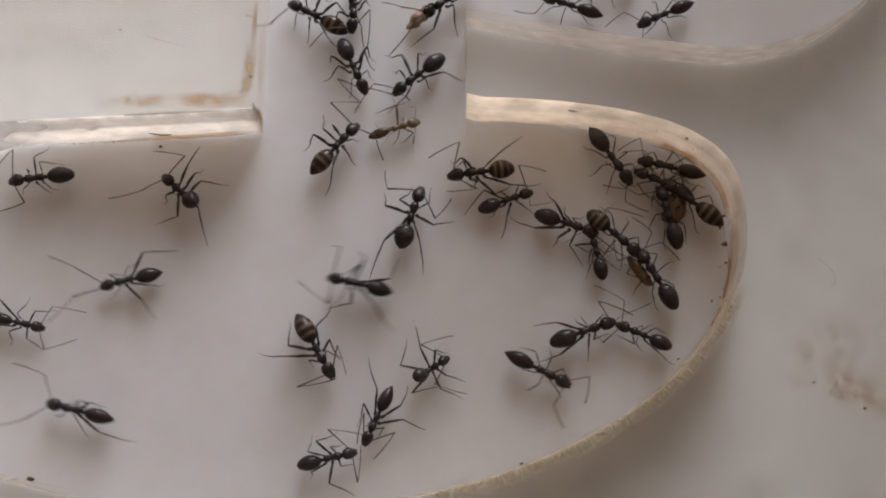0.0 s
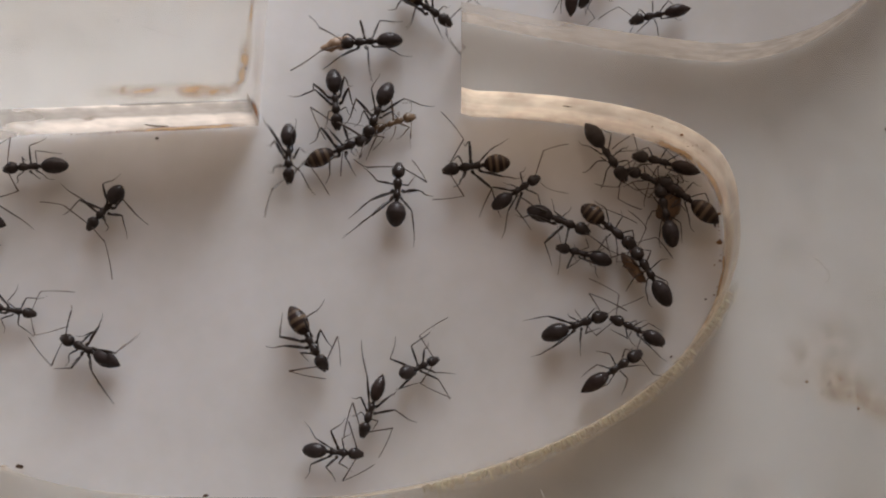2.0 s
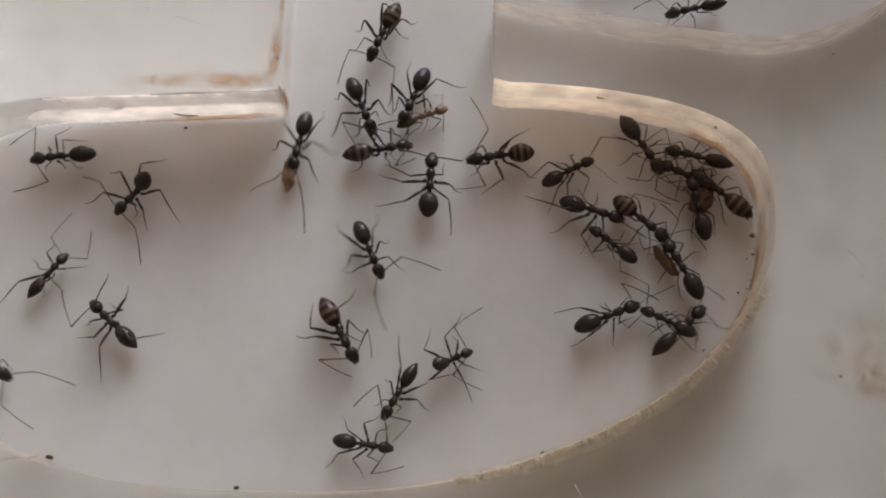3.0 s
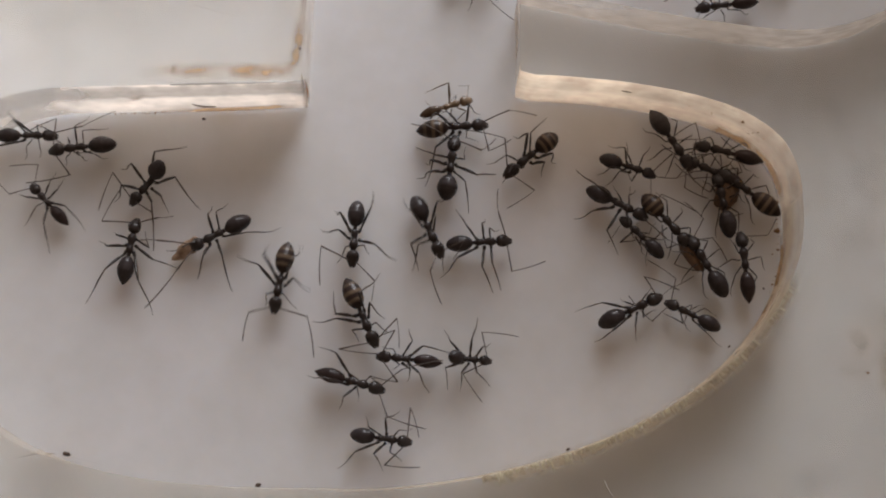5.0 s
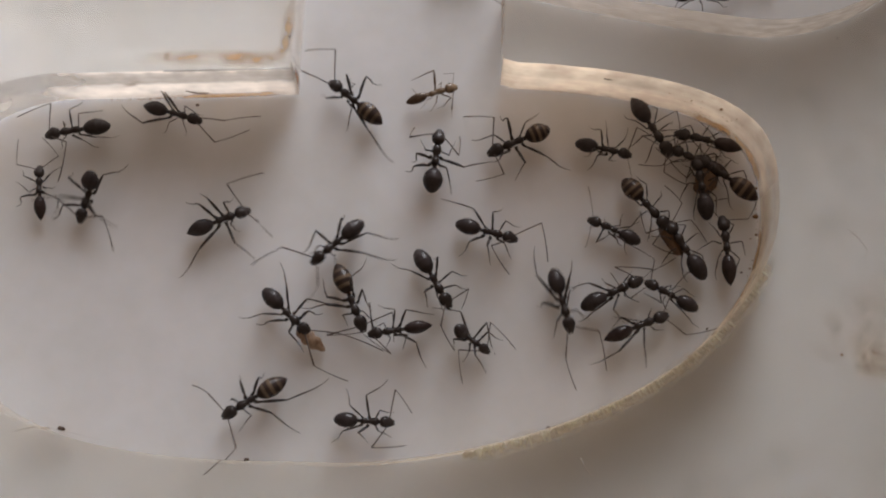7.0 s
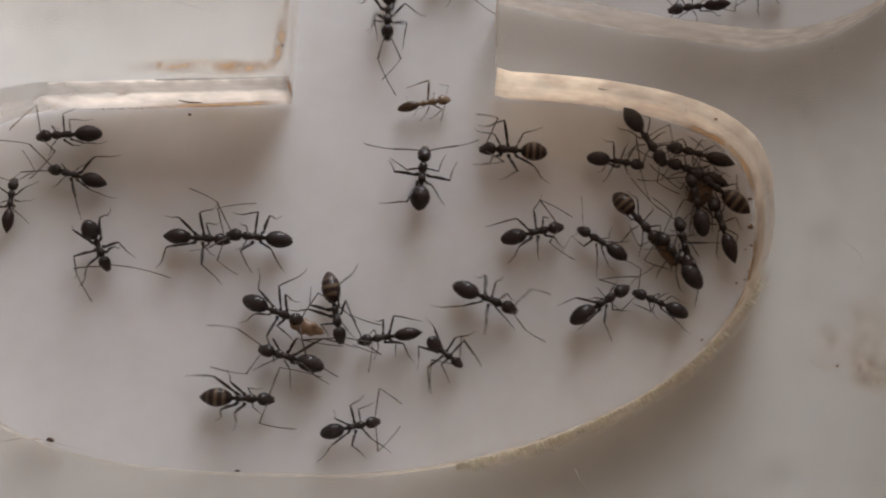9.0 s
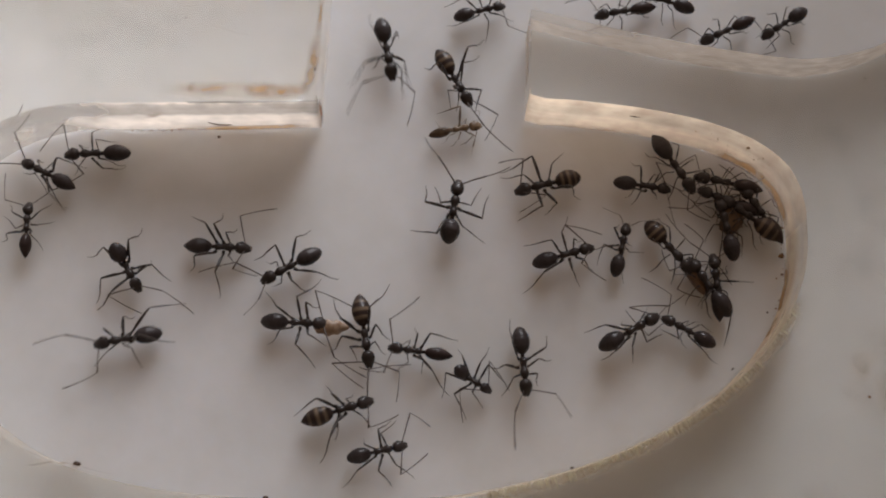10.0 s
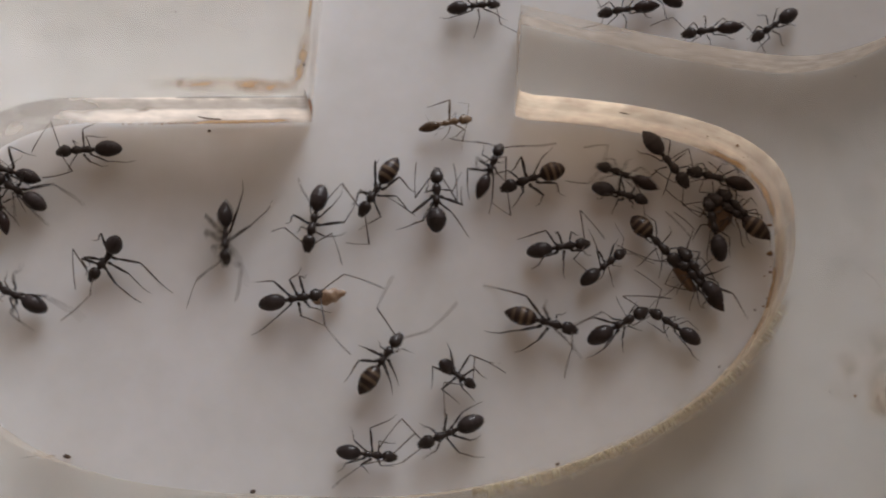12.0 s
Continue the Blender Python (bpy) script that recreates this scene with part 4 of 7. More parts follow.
    stroll(colony[2], [(0, -11.18, -0.10, -167), (0.5, -14.65, 1.32, -203), (1, -16.63, 2.59, -204), (1.5, -16.97, 2.34, -197), (2.5, -18.76, 2.42, -202), (3, -19.86, 3.01, -277), (3.5, -20.97, 3.59, -351), (5.3, -17.10, 5.12, -365), (5.5, -16.97, 5.10, -372), (6, -15.02, 5.33, -371), (6.5, -12.85, 5.45, -385), (7, -11.05, 5.41, -376), (7.2, -10.74, 5.08, -392), (7.6, -10.39, 4.05, -455), (8, -10.03, 3.03, -518), (8.8, -14.78, 2.79, -551), (9, -14.79, 2.97, -555), (9.5, -15.28, 3.16, -562), (10, -17.37, 3.99, -566), (10.5, -17.93, 3.84, -565), (11, -18.20, 3.78, -563), (11.5, -18.16, 3.74, -562), (12, -18.53, 3.77, -555)], 3, limbs={("antenna", -1): (1.30, 1.12, [(0, 43, -0, 2, 7), (7, 32, -0, -72, 7), (9.5, 18, 40, -11, -3), (10.5, 59, 40, 70, 45)]), ("hind", -1): (1.45, 1.34, [(0, 140, 9, 33, 2), (7, 147, -16, 56, -19), (9.5, 151, 29, -30, 20), (10.5, 89, 37, 60, 27)]), ("middle", 1): (1.45, 0.97, [(0, 123, -22, -16, -14), (9.5, 143, -14, -16, -5)]), ("hind", 1): (1.16, 0.91, [(0, 151, 10, 37, 22), (9.5, 141, -9, 27, -2), (10.5, 160, 14, 21, 30)]), ("front", -1): (0.67, 0.80, [(0, 42, -16, 141, -6), (9.5, 52, 30, -20, 32)]), ("antenna", 1): (1.29, 1.02, [(7, 6, 7, 28, -3), (9.5, 42, 40, -19, 45)]), ("middle", -1): (0.60, 0.74, [(7, 120, -3, 5, 7), (9.5, 130, -9, -57, 2)]), ("front", 1): (0.60, 0.98, [(9.5, 98, 21, -96, 0)])})
    stroll(colony[3], [(0, -1.46, -0.51, 165), (0.5, -8.81, -1.05, 206), (0.8, -10.35, -3.16, 260), (1, -9.84, -5.83, 276), (1.25, -11.19, -5.02, 226), (1.5, -12.54, -4.20, 177), (2, -12.38, -3.56, 154), (2.5, -12.04, -3.78, 146), (3, -12.68, -2.79, 136), (3.5, -12.42, -2.75, 136), (3.7, -12.81, -1.09, 119), (5.3, -12.85, 0.30, 77), (5.5, -12.68, 0.55, 74), (6, -12.64, 1.22, 79), (6.5, -12.85, 1.64, 85), (7, -8.77, 0.55, 22), (7.2, -9.23, 0.41, 7), (8.8, -9.26, 0.25, -4), (9, -9.33, 0.20, -4), (9.5, -9.38, 0.30, -5), (10, -9.73, 0.83, -2), (10.5, -9.66, 1.46, 23), (11, -7.66, 3.84, 27), (11.5, -7.30, 3.79, 11), (11.8, -8.28, 3.36, -62), (12, -9.03, 1.16, -86)], 4, limbs={("hind", 1): (1.36, 1.43, [(3.5, 143, 19, -5, 4), (6, 156, -2, -10, -11), (7, 130, 37, -8, 16), (9.5, 146, 33, 9, 14), (10.5, 82, 36, 22, 15), (11.5, 152, -9, 29, -16), (12, 150, 11, 27, -1)]), ("hind", -1): (1.45, 1.19, [(3.5, 167, 1, -78, 1), (6, 150, -16, 35, -16), (7, 147, -16, 1, -16), (9.5, 156, 18, -27, 20), (10.5, 143, 37, 8, 40), (11.5, 136, 15, -14, 16), (12, 134, 37, 23, 40)]), ("middle", 1): (1.45, 1.37, [(3.5, 102, 11, -94, 0), (6, 136, 31, -54, 17), (7, 114, 21, -7, 9), (9.5, 97, 18, -47, 6), (10.5, 155, 27, -36, 13), (11.5, 114, 20, -20, 8), (12, 119, -22, 23, -25)]), ("middle", -1): (1.45, 1.08, [(3.5, 105, -0, -66, 6), (6, 127, -22, -5, -18), (7, 86, -15, -32, -12), (9.5, 81, -11, -51, -7), (10.5, 102, -6, -1, -1), (11.5, 103, -8, -20, -4), (12, 106, 31, -29, 33)]), ("front", -1): (1.04, 1.03, [(6, 116, -16, -152, -14), (7, 100, 30, -101, 31), (10.5, 88, 30, -100, 31), (11.5, 48, 13, -80, 11), (12, 62, 30, -91, 31)]), ("front", 1): (1.04, 1.12, [(10.5, 103, 30, -60, 16), (11.5, 73, 30, -65, 16), (12, 36, -16, -23, -17)]), ("antenna", 1): (1.17, 1.08, [(3.5, 101, 19, -120, -3), (10.5, 108, 10, -69, 17), (11.5, 24, 7, -29, 14), (12, 52, 40, -64, 31)]), ("antenna", -1): (1.28, 0.74, [(3.5, 94, 40, -55, 45), (7, 64, 40, 9, 45), (10.5, 106, 36, -108, 20), (11.5, 100, 7, -71, 17), (12, 50, 9, -22, -3)])})
    stroll(colony[4], [(0, -15.79, -1.82, -14), (0.5, -15.77, -1.69, -1), (1, -15.80, -1.45, -0), (1.5, -16.31, -2.12, -4), (2, -15.85, -1.80, -10), (2.5, -15.73, -1.75, -4), (3, -15.52, -0.67, 51), (3.5, -15.04, -0.16, 39), (3.7, -14.74, 0.47, 43), (4.1, -14.97, 1.42, 100), (4.5, -15.19, 2.37, 156), (5.3, -17.02, 1.83, 123), (5.5, -17.08, 1.72, 127), (6, -17.03, 1.85, 114), (6.5, -17.01, 1.90, 111), (7, -16.66, 1.89, 96), (7.2, -16.76, 1.98, 94), (8.8, -17.29, 1.83, 99), (9, -17.48, 1.73, 87), (9.5, -17.65, 1.75, 90), (10, -17.98, 1.57, 92), (10.5, -17.96, 1.47, 94), (11, -18.69, 1.77, 107), (11.5, -18.91, 1.92, 110), (12, -18.80, 2.22, 108)], 5, limbs={("middle", 1): (0.63, 1.14, [(3.5, 142, 12, -60, -10), (6, 44, 11, 21, -10), (7, 123, -15, -81, -20)]), ("middle", -1): (1.01, 1.04, [(3.5, 125, 21, -27, 16), (6, 110, -15, -81, -13), (7, 130, 26, -118, 20), (10.5, 106, 11, -64, 7)]), ("hind", -1): (1.34, 1.22, [(3.5, 153, 37, 29, 35), (6, 126, -9, 27, -11), (7, 134, 35, -59, 33), (10.5, 148, 36, 10, 34)]), ("hind", 1): (1.45, 1.37, [(3.5, 146, -16, 21, -20), (6, 174, 37, -41, 25), (7, 141, 37, -63, 25)])})
    stroll(colony[5], [(0, -13.09, -5.59, 164), (0.5, -17.92, -3.79, 179), (1, -19.54, -3.03, 160), (1.5, -19.93, -3.07, 223), (2, -20.33, -3.11, 287), (3, -17.76, -4.29, 319), (3.5, -12.54, -6.14, 317), (3.7, -9.76, -6.16, 339), (5.3, -2.80, -5.38, 344), (5.5, -1.82, -6.17, 338), (6, 2.96, -5.36, 380), (6.5, 6.40, -4.57, 364), (7, 9.03, -3.94, 382), (7.2, 9.38, -3.69, 392), (8, 10.42, -2.17, 405), (8.8, 11.42, -0.17, 459), (9, 11.33, -0.06, 459), (9.5, 11.55, -1.32, 434), (10, 11.35, -0.45, 453), (10.5, 11.23, -0.18, 470), (11, 10.76, -0.18, 490), (11.5, 11.00, -0.45, 491), (12, 11.12, -0.48, 491)], 6, limbs={("hind", 1): (1.33, 1.14, [(3.5, 157, -9, 19, -10), (7, 152, 32, 30, 40)]), ("front", 1): (0.60, 0.85, [(3.5, 81, 13, -94, 7), (7, 59, 30, -35, 17)]), ("hind", -1): (1.41, 1.07, [(3.5, 158, 37, -9, 40), (7, 155, -9, 21, -6)]), ("middle", -1): (1.08, 0.91, [(3.5, 149, 31, -16, 33), (7, 117, -15, -22, -7)]), ("front", -1): (0.60, 0.87, [(3.5, 217, 30, -155, 14), (7, 85, 15, -88, 7)]), ("middle", 1): (0.60, 0.80, [(3.5, 145, -12, -20, -4)]), ("antenna", 1): (1.02, 1.07, [(3.5, 47, 7, -17, -3)])})
    stroll(colony[6], [(0, -1.55, 12.31, -96), (0.5, -1.54, 11.65, -91), (1, -3.05, 11.06, -129), (1.5, -4.03, 9.04, -101), (2, -4.21, 5.02, -88), (2.5, -3.05, 2.03, -52), (3, -1.96, 0.28, -66), (3.5, 0.01, 0.17, -19), (3.7, 1.66, 0.25, 2), (5.3, 1.70, 0.43, 5), (5.5, 1.75, 0.65, 19), (6, 1.78, 0.66, 22), (6.5, 2.36, 0.27, -1), (7, 2.68, 0.12, -15), (7.2, 2.85, 0.08, -12), (8.8, 4.95, 0.66, 11), (9, 4.91, 0.53, 13), (9.5, 4.96, 0.56, 12), (10, 4.93, 0.73, 17), (10.5, 4.90, 0.70, 14), (11, 4.95, 0.74, 15), (11.5, 5.04, 0.81, 20), (12, 5.22, 0.92, 10)], 7, limbs={("hind", -1): (1.45, 1.21, [(1, 180, 37, -43, 40), (2.5, 157, -3, 24, -4), (3.5, 127, 37, 41, 40), (6, 161, -1, -39, -2), (7, 124, 28, -0, 31), (9.5, 158, 26, -1, 28), (10.5, 154, -16, -9, -16), (11.5, 155, 18, 8, 18), (12, 153, 29, 2, 34)]), ("hind", 1): (1.08, 1.27, [(1, 138, 20, 28, 4), (2.5, 160, 37, -8, 13), (3.5, 137, 33, -4, 11), (6, 137, 26, -56, 8), (7, 139, -9, 28, -15), (9.5, 131, 29, 24, 9), (10.5, 129, 37, 24, 13), (11.5, 127, 37, 22, 13), (12, 132, 27, 37, 8)]), ("middle", 1): (1.11, 1.10, [(1, 112, 31, 46, 25), (2.5, 143, 31, -6, 25), (3.5, 92, 31, -34, 25), (7, 105, 15, -49, 9), (9.5, 92, -15, -37, -15), (10.5, 93, -1, -53, -4), (11.5, 104, 20, -66, 14), (12, 122, 31, -54, 25)]), ("front", 1): (0.88, 1.03, [(2.5, 27, -16, -17, -15), (3.5, 105, 30, -64, 16), (6, 95, 30, -107, 16), (7, 67, 15, -58, 5), (9.5, 73, 29, -78, 15), (10.5, 94, 30, -84, 16), (11.5, 78, 30, -87, 16), (12, 77, 26, -77, 13)]), ("middle", -1): (1.45, 1.28, [(1, 173, 31, -53, 27), (2.5, 109, 24, -31, 18), (3.5, 85, 25, -32, 19), (6, 113, -22, -45, -23), (7, 92, 27, -47, 22), (9.5, 111, 31, -58, 27), (10.5, 101, 8, -51, 3), (11.5, 114, 25, -50, 19), (12, 113, 28, -45, 23)]), ("front", -1): (1.30, 1.24, [(1, 60, 30, 7, 19), (2.5, 64, 30, 86, 19), (3.5, 70, 11, 9, 3), (6, 109, -16, -48, -18), (7, 44, 30, -23, 19), (9.5, 77, 30, -57, 19), (10.5, 74, 30, -59, 19), (11.5, 50, 30, -35, 19), (12, 41, 30, -53, 19)]), ("antenna", -1): (1.24, 1.05, [(1, 61, 40, 19, 37), (2.5, 28, 40, 15, 45), (3.5, 25, 19, -48, -3), (6, 124, 7, -129, 15), (7, 138, 35, -95, 27)]), ("antenna", 1): (1.23, 1.09, [(1, 121, 40, -120, 22), (3.5, 87, 40, -17, -3), (6, 123, 40, -21, 45), (7, 37, 11, -93, 17), (9.5, 134, 13, -154, 13), (10.5, 110, 21, -126, 10), (11.5, 98, 17, -103, 23), (12, 90, 7, -135, 14)])})
    stroll(colony[7], [(0, -1.61, 9.36, -67), (0.5, -2.03, 8.54, -83), (1, -1.97, 8.49, -71), (1.5, -2.10, 8.13, -74), (2, -2.22, 7.51, -85), (2.5, -2.35, 7.11, -74), (3, -2.38, 6.74, -67), (3.5, -3.43, 6.04, -113), (3.7, -3.42, 4.50, -93), (5.3, -3.55, 0.10, -94), (5.5, -2.91, -0.39, -81), (6, -3.69, -0.50, -111), (6.5, -2.37, -1.13, -69), (7, -3.75, -0.40, -139), (7.2, -4.92, -0.63, -150), (8.8, -6.72, 0.16, -186), (9, -6.78, 0.24, -186), (9.5, -6.87, 0.09, -182), (10, -6.67, 0.03, -150), (10.5, -10.23, -2.03, -147), (11, -13.35, -3.84, -180), (11.5, -15.70, -3.05, -202), (12, -17.66, -1.70, -204)], 8, limbs={("middle", -1): (1.25, 1.33, [(1, 109, 31, -13, 11), (2.5, 129, -15, -48, -20), (3.5, 75, 31, -12, 11), (6, 121, 31, -5, 11), (7, 73, 19, -84, 3), (9.5, 94, -4, -102, -12), (11.5, 104, 31, -43, 11)]), ("hind", 1): (1.32, 1.18, [(1, 98, 37, -58, 40), (2.5, 152, 37, -20, 40), (3.5, 144, 30, 9, 31), (6, 152, -2, 40, -4), (7, 158, -3, -23, -5), (9.5, 126, 30, -23, 30), (10.5, 148, -9, 52, -10), (11.5, 143, 28, 26, 28)]), ("middle", 1): (1.45, 1.31, [(2.5, 126, 31, -114, 23), (3.5, 18, 31, 4, 23), (6, 104, 3, -5, -3), (7, 129, -22, -0, -24), (9.5, 62, 31, 63, 23), (10.5, 105, 24, 22, 16), (11.5, 145, 31, -79, 23)]), ("hind", -1): (1.39, 1.28, [(1, 115, 37, 52, 31), (3.5, 125, 37, 13, 31), (6, 160, 37, -20, 31), (7, 158, 37, -40, 31), (9.5, 133, 37, -24, 31), (10.5, 146, 16, 26, 10), (11.5, 146, -9, 18, -12)]), ("front", -1): (0.60, 0.93, [(6, 49, 30, -14, 8), (10.5, 114, 30, -72, 8), (11.5, 42, 30, -23, 8)]), ("antenna", -1): (1.25, 1.05, [(1, 116, 37, -147, 36), (6, 106, 21, -88, 18), (7, 57, 7, -31, 15), (11.5, 51, 40, -19, -3)]), ("front", 1): (0.60, 0.74, [(6, 82, 14, -63, 24), (10.5, 61, -8, -106, 4), (11.5, 105, 20, -90, 32)]), ("antenna", 1): (1.10, 0.55, [(3.5, 49, 7, -48, 20), (11.5, 53, 37, -24, -3)])})
    stroll(colony[8], [(0, -3.31, 11.83, 150), (0.5, -3.81, 13.16, 113), (0.8, -2.94, 14.07, 96), (1.5, 0.27, 12.61, 98), (1.75, 1.05, 12.24, 30), (2, 1.82, 11.87, -38), (2.5, 0.64, 11.37, -77), (3, -1.52, 10.14, -115), (3.5, -2.38, 9.38, -135), (3.7, -2.46, 9.15, -129), (4.5, -5.16, 2.35, -113), (5.3, -6.84, -2.74, -90), (5.5, -6.40, -3.66, -81), (6, -4.56, -6.19, -45), (6.5, -4.83, -6.73, -58), (6.75, -5.97, -6.93, -103), (7, -7.11, -7.12, -148), (7.2, -7.61, -6.94, -146), (8, -8.68, -6.26, -102), (8.4, -7.84, -6.34, -61), (8.8, -6.99, -6.41, -20), (9, -7.22, -6.61, -2), (9.5, -4.76, -6.54, 4), (10, -4.32, -6.00, 18), (10.5, -2.19, -5.73, 4), (11, -2.06, -5.52, 24), (11.5, -1.86, -5.25, 31), (12, -2.15, -4.11, 57)], 9, limbs={("hind", 1): (1.45, 1.43, [(3.5, 142, 37, 28, 21), (6, 149, 37, 10, 21), (7, 151, -16, 25, -20), (9.5, 149, 24, 22, 11), (10.5, 129, 37, 52, 21), (11.5, 122, 37, 40, 21), (12, 139, 37, 20, 21)]), ("middle", 1): (1.33, 1.27, [(3.5, 134, 31, -52, 20), (6, 118, 31, -45, 20), (7, 130, -15, -20, -18), (9.5, 144, 31, -34, 20), (10.5, 124, 27, -25, 16), (11.5, 104, 4, -8, -3), (12, 115, 31, -40, 19)]), ("front", 1): (0.64, 0.87, [(3.5, 49, 22, 37, 12), (6, 46, 25, -31, 14), (7, 110, -16, -100, -11), (9.5, 128, 30, -119, 17), (10.5, 116, 30, -102, 17), (11.5, 53, -6, -55, -4), (12, 113, 30, -72, 17)]), ("hind", -1): (1.45, 1.29, [(6, 148, 29, 17, 25), (7, 160, 37, -54, 35), (9.5, 121, 37, 20, 35), (10.5, 148, -1, -8, -4), (11.5, 160, -11, 11, -13), (12, 126, 37, -4, 35)]), ("middle", -1): (1.45, 1.31, [(3.5, 116, 31, -30, 23), (6, 122, -22, -16, -24), (7, 115, 31, -38, 23), (9.5, 114, 30, 2, 22), (10.5, 143, 31, -47, 23), (11.5, 92, 24, -39, 15), (12, 124, 31, -10, 23)]), ("front", -1): (0.79, 0.88, [(3.5, 53, 9, -42, 10), (6, 52, 30, -46, 32), (9.5, 62, 26, -62, 27), (10.5, 63, -15, 78, -9), (11.5, 63, -16, -5, -9), (12, 40, 14, 11, 15)]), ("antenna", 1): (1.27, 1.05, [(3.5, 82, 18, -59, 26), (6, 94, 7, -54, 7), (9.5, 65, 35, -71, -3), (10.5, 87, 30, -73, -1), (11.5, 95, 16, -127, 19), (12, 70, 15, -53, 4)]), ("antenna", -1): (1.07, 1.10, [(3.5, 49, 40, -41, 37), (7, 81, 40, -11, 37), (9.5, 111, 24, -115, 25), (10.5, 85, 40, -91, 37), (12, 42, 7, -27, -3)])})
    stroll(colony[9], [(0, 2.63, 12.46, -146), (0.5, 2.14, 12.40, -146), (1, 1.32, 11.34, -153), (1.5, 0.18, 10.57, -176), (2, -0.73, 10.24, -176), (2.5, -3.18, 8.98, -136), (3, -5.06, 5.08, -103), (3.5, -6.28, 2.00, -142), (3.7, -7.07, 1.73, -160), (5.3, -9.22, 0.48, -144), (5.5, -9.00, 0.31, -118), (6, -8.35, -0.40, -67), (6.5, -6.73, -2.38, -50), (7, -5.75, -3.46, -44), (7.2, -5.93, -2.91, -34), (8.8, -5.81, -3.14, -20), (9, -5.96, -2.95, -22), (9.5, -6.08, -2.72, -24), (10, -6.33, -2.39, -2), (10.5, -6.31, -2.44, -3), (11, -6.64, -1.94, 25), (11.5, -5.98, -1.31, 19), (12, -6.00, -1.59, 11)], 10, limbs={("hind", -1): (0.95, 1.07, [(1, 121, -4, 43, -6), (3.5, 115, 36, 11, 22), (6, 130, 24, 22, 14), (7, 131, 6, 1, 0), (9.5, 148, 30, -1, 18), (10.5, 148, 33, -6, 20), (11.5, 150, -0, -2, -4), (12, 141, -9, 18, -10)]), ("middle", -1): (1.29, 1.24, [(1, 90, 31, -5, 21), (3.5, 81, 31, -0, 21), (6, 116, 23, -8, 14), (7, 116, 21, 21, 11), (9.5, 85, -15, -53, -17), (10.5, 95, 22, -63, 12), (11.5, 89, 19, -27, 10), (12, 83, 14, -67, 6)]), ("hind", 1): (1.16, 1.24, [(3.5, 152, 22, 38, 9), (6, 143, -9, -2, -13), (7, 137, 10, 14, 1), (9.5, 157, 20, -45, 8), (10.5, 140, 27, -18, 13), (11.5, 127, 32, 21, 16), (12, 133, 24, 18, 11)]), ("middle", 1): (1.28, 1.36, [(1, 97, 31, -36, 10), (3.5, 95, 25, -5, 6), (6, 90, -15, -21, -20), (7, 84, 9, -42, -5), (9.5, 123, -12, -58, -19), (10.5, 93, 14, -54, -1), (11.5, 97, 31, -23, 10), (12, 107, 31, -52, 10)]), ("front", 1): (1.45, 1.29, [(1, 39, -23, -48, -24), (3.5, 71, 30, -23, 24), (6, 33, 7, -42, 1), (7, 60, 30, -7, 24), (9.5, 115, 30, -113, 24), (10.5, 54, 30, -68, 24), (11.5, 69, 30, -20, 24), (12, 91, 30, -39, 24)]), ("front", -1): (1.22, 1.26, [(3.5, -14, 30, 48, 13), (6, 12, -16, 14, -19), (7, 53, 27, -52, 10), (9.5, 95, 30, -86, 13), (10.5, 66, 30, -40, 13), (11.5, 58, 30, -45, 13), (12, 66, 27, -65, 10)]), ("antenna", -1): (1.30, 0.97, [(3.5, 21, 40, 61, 28), (7, 28, 2, -44, 11), (12, 88, 17, -25, -3)]), ("antenna", 1): (1.20, 1.20, [(1, 21, 35, -12, 32), (7, 36, 7, -7, -10), (10.5, 115, 23, -135, 23), (12, 22, 20, -37, 21)])})
    carry(pupa, colony[9])
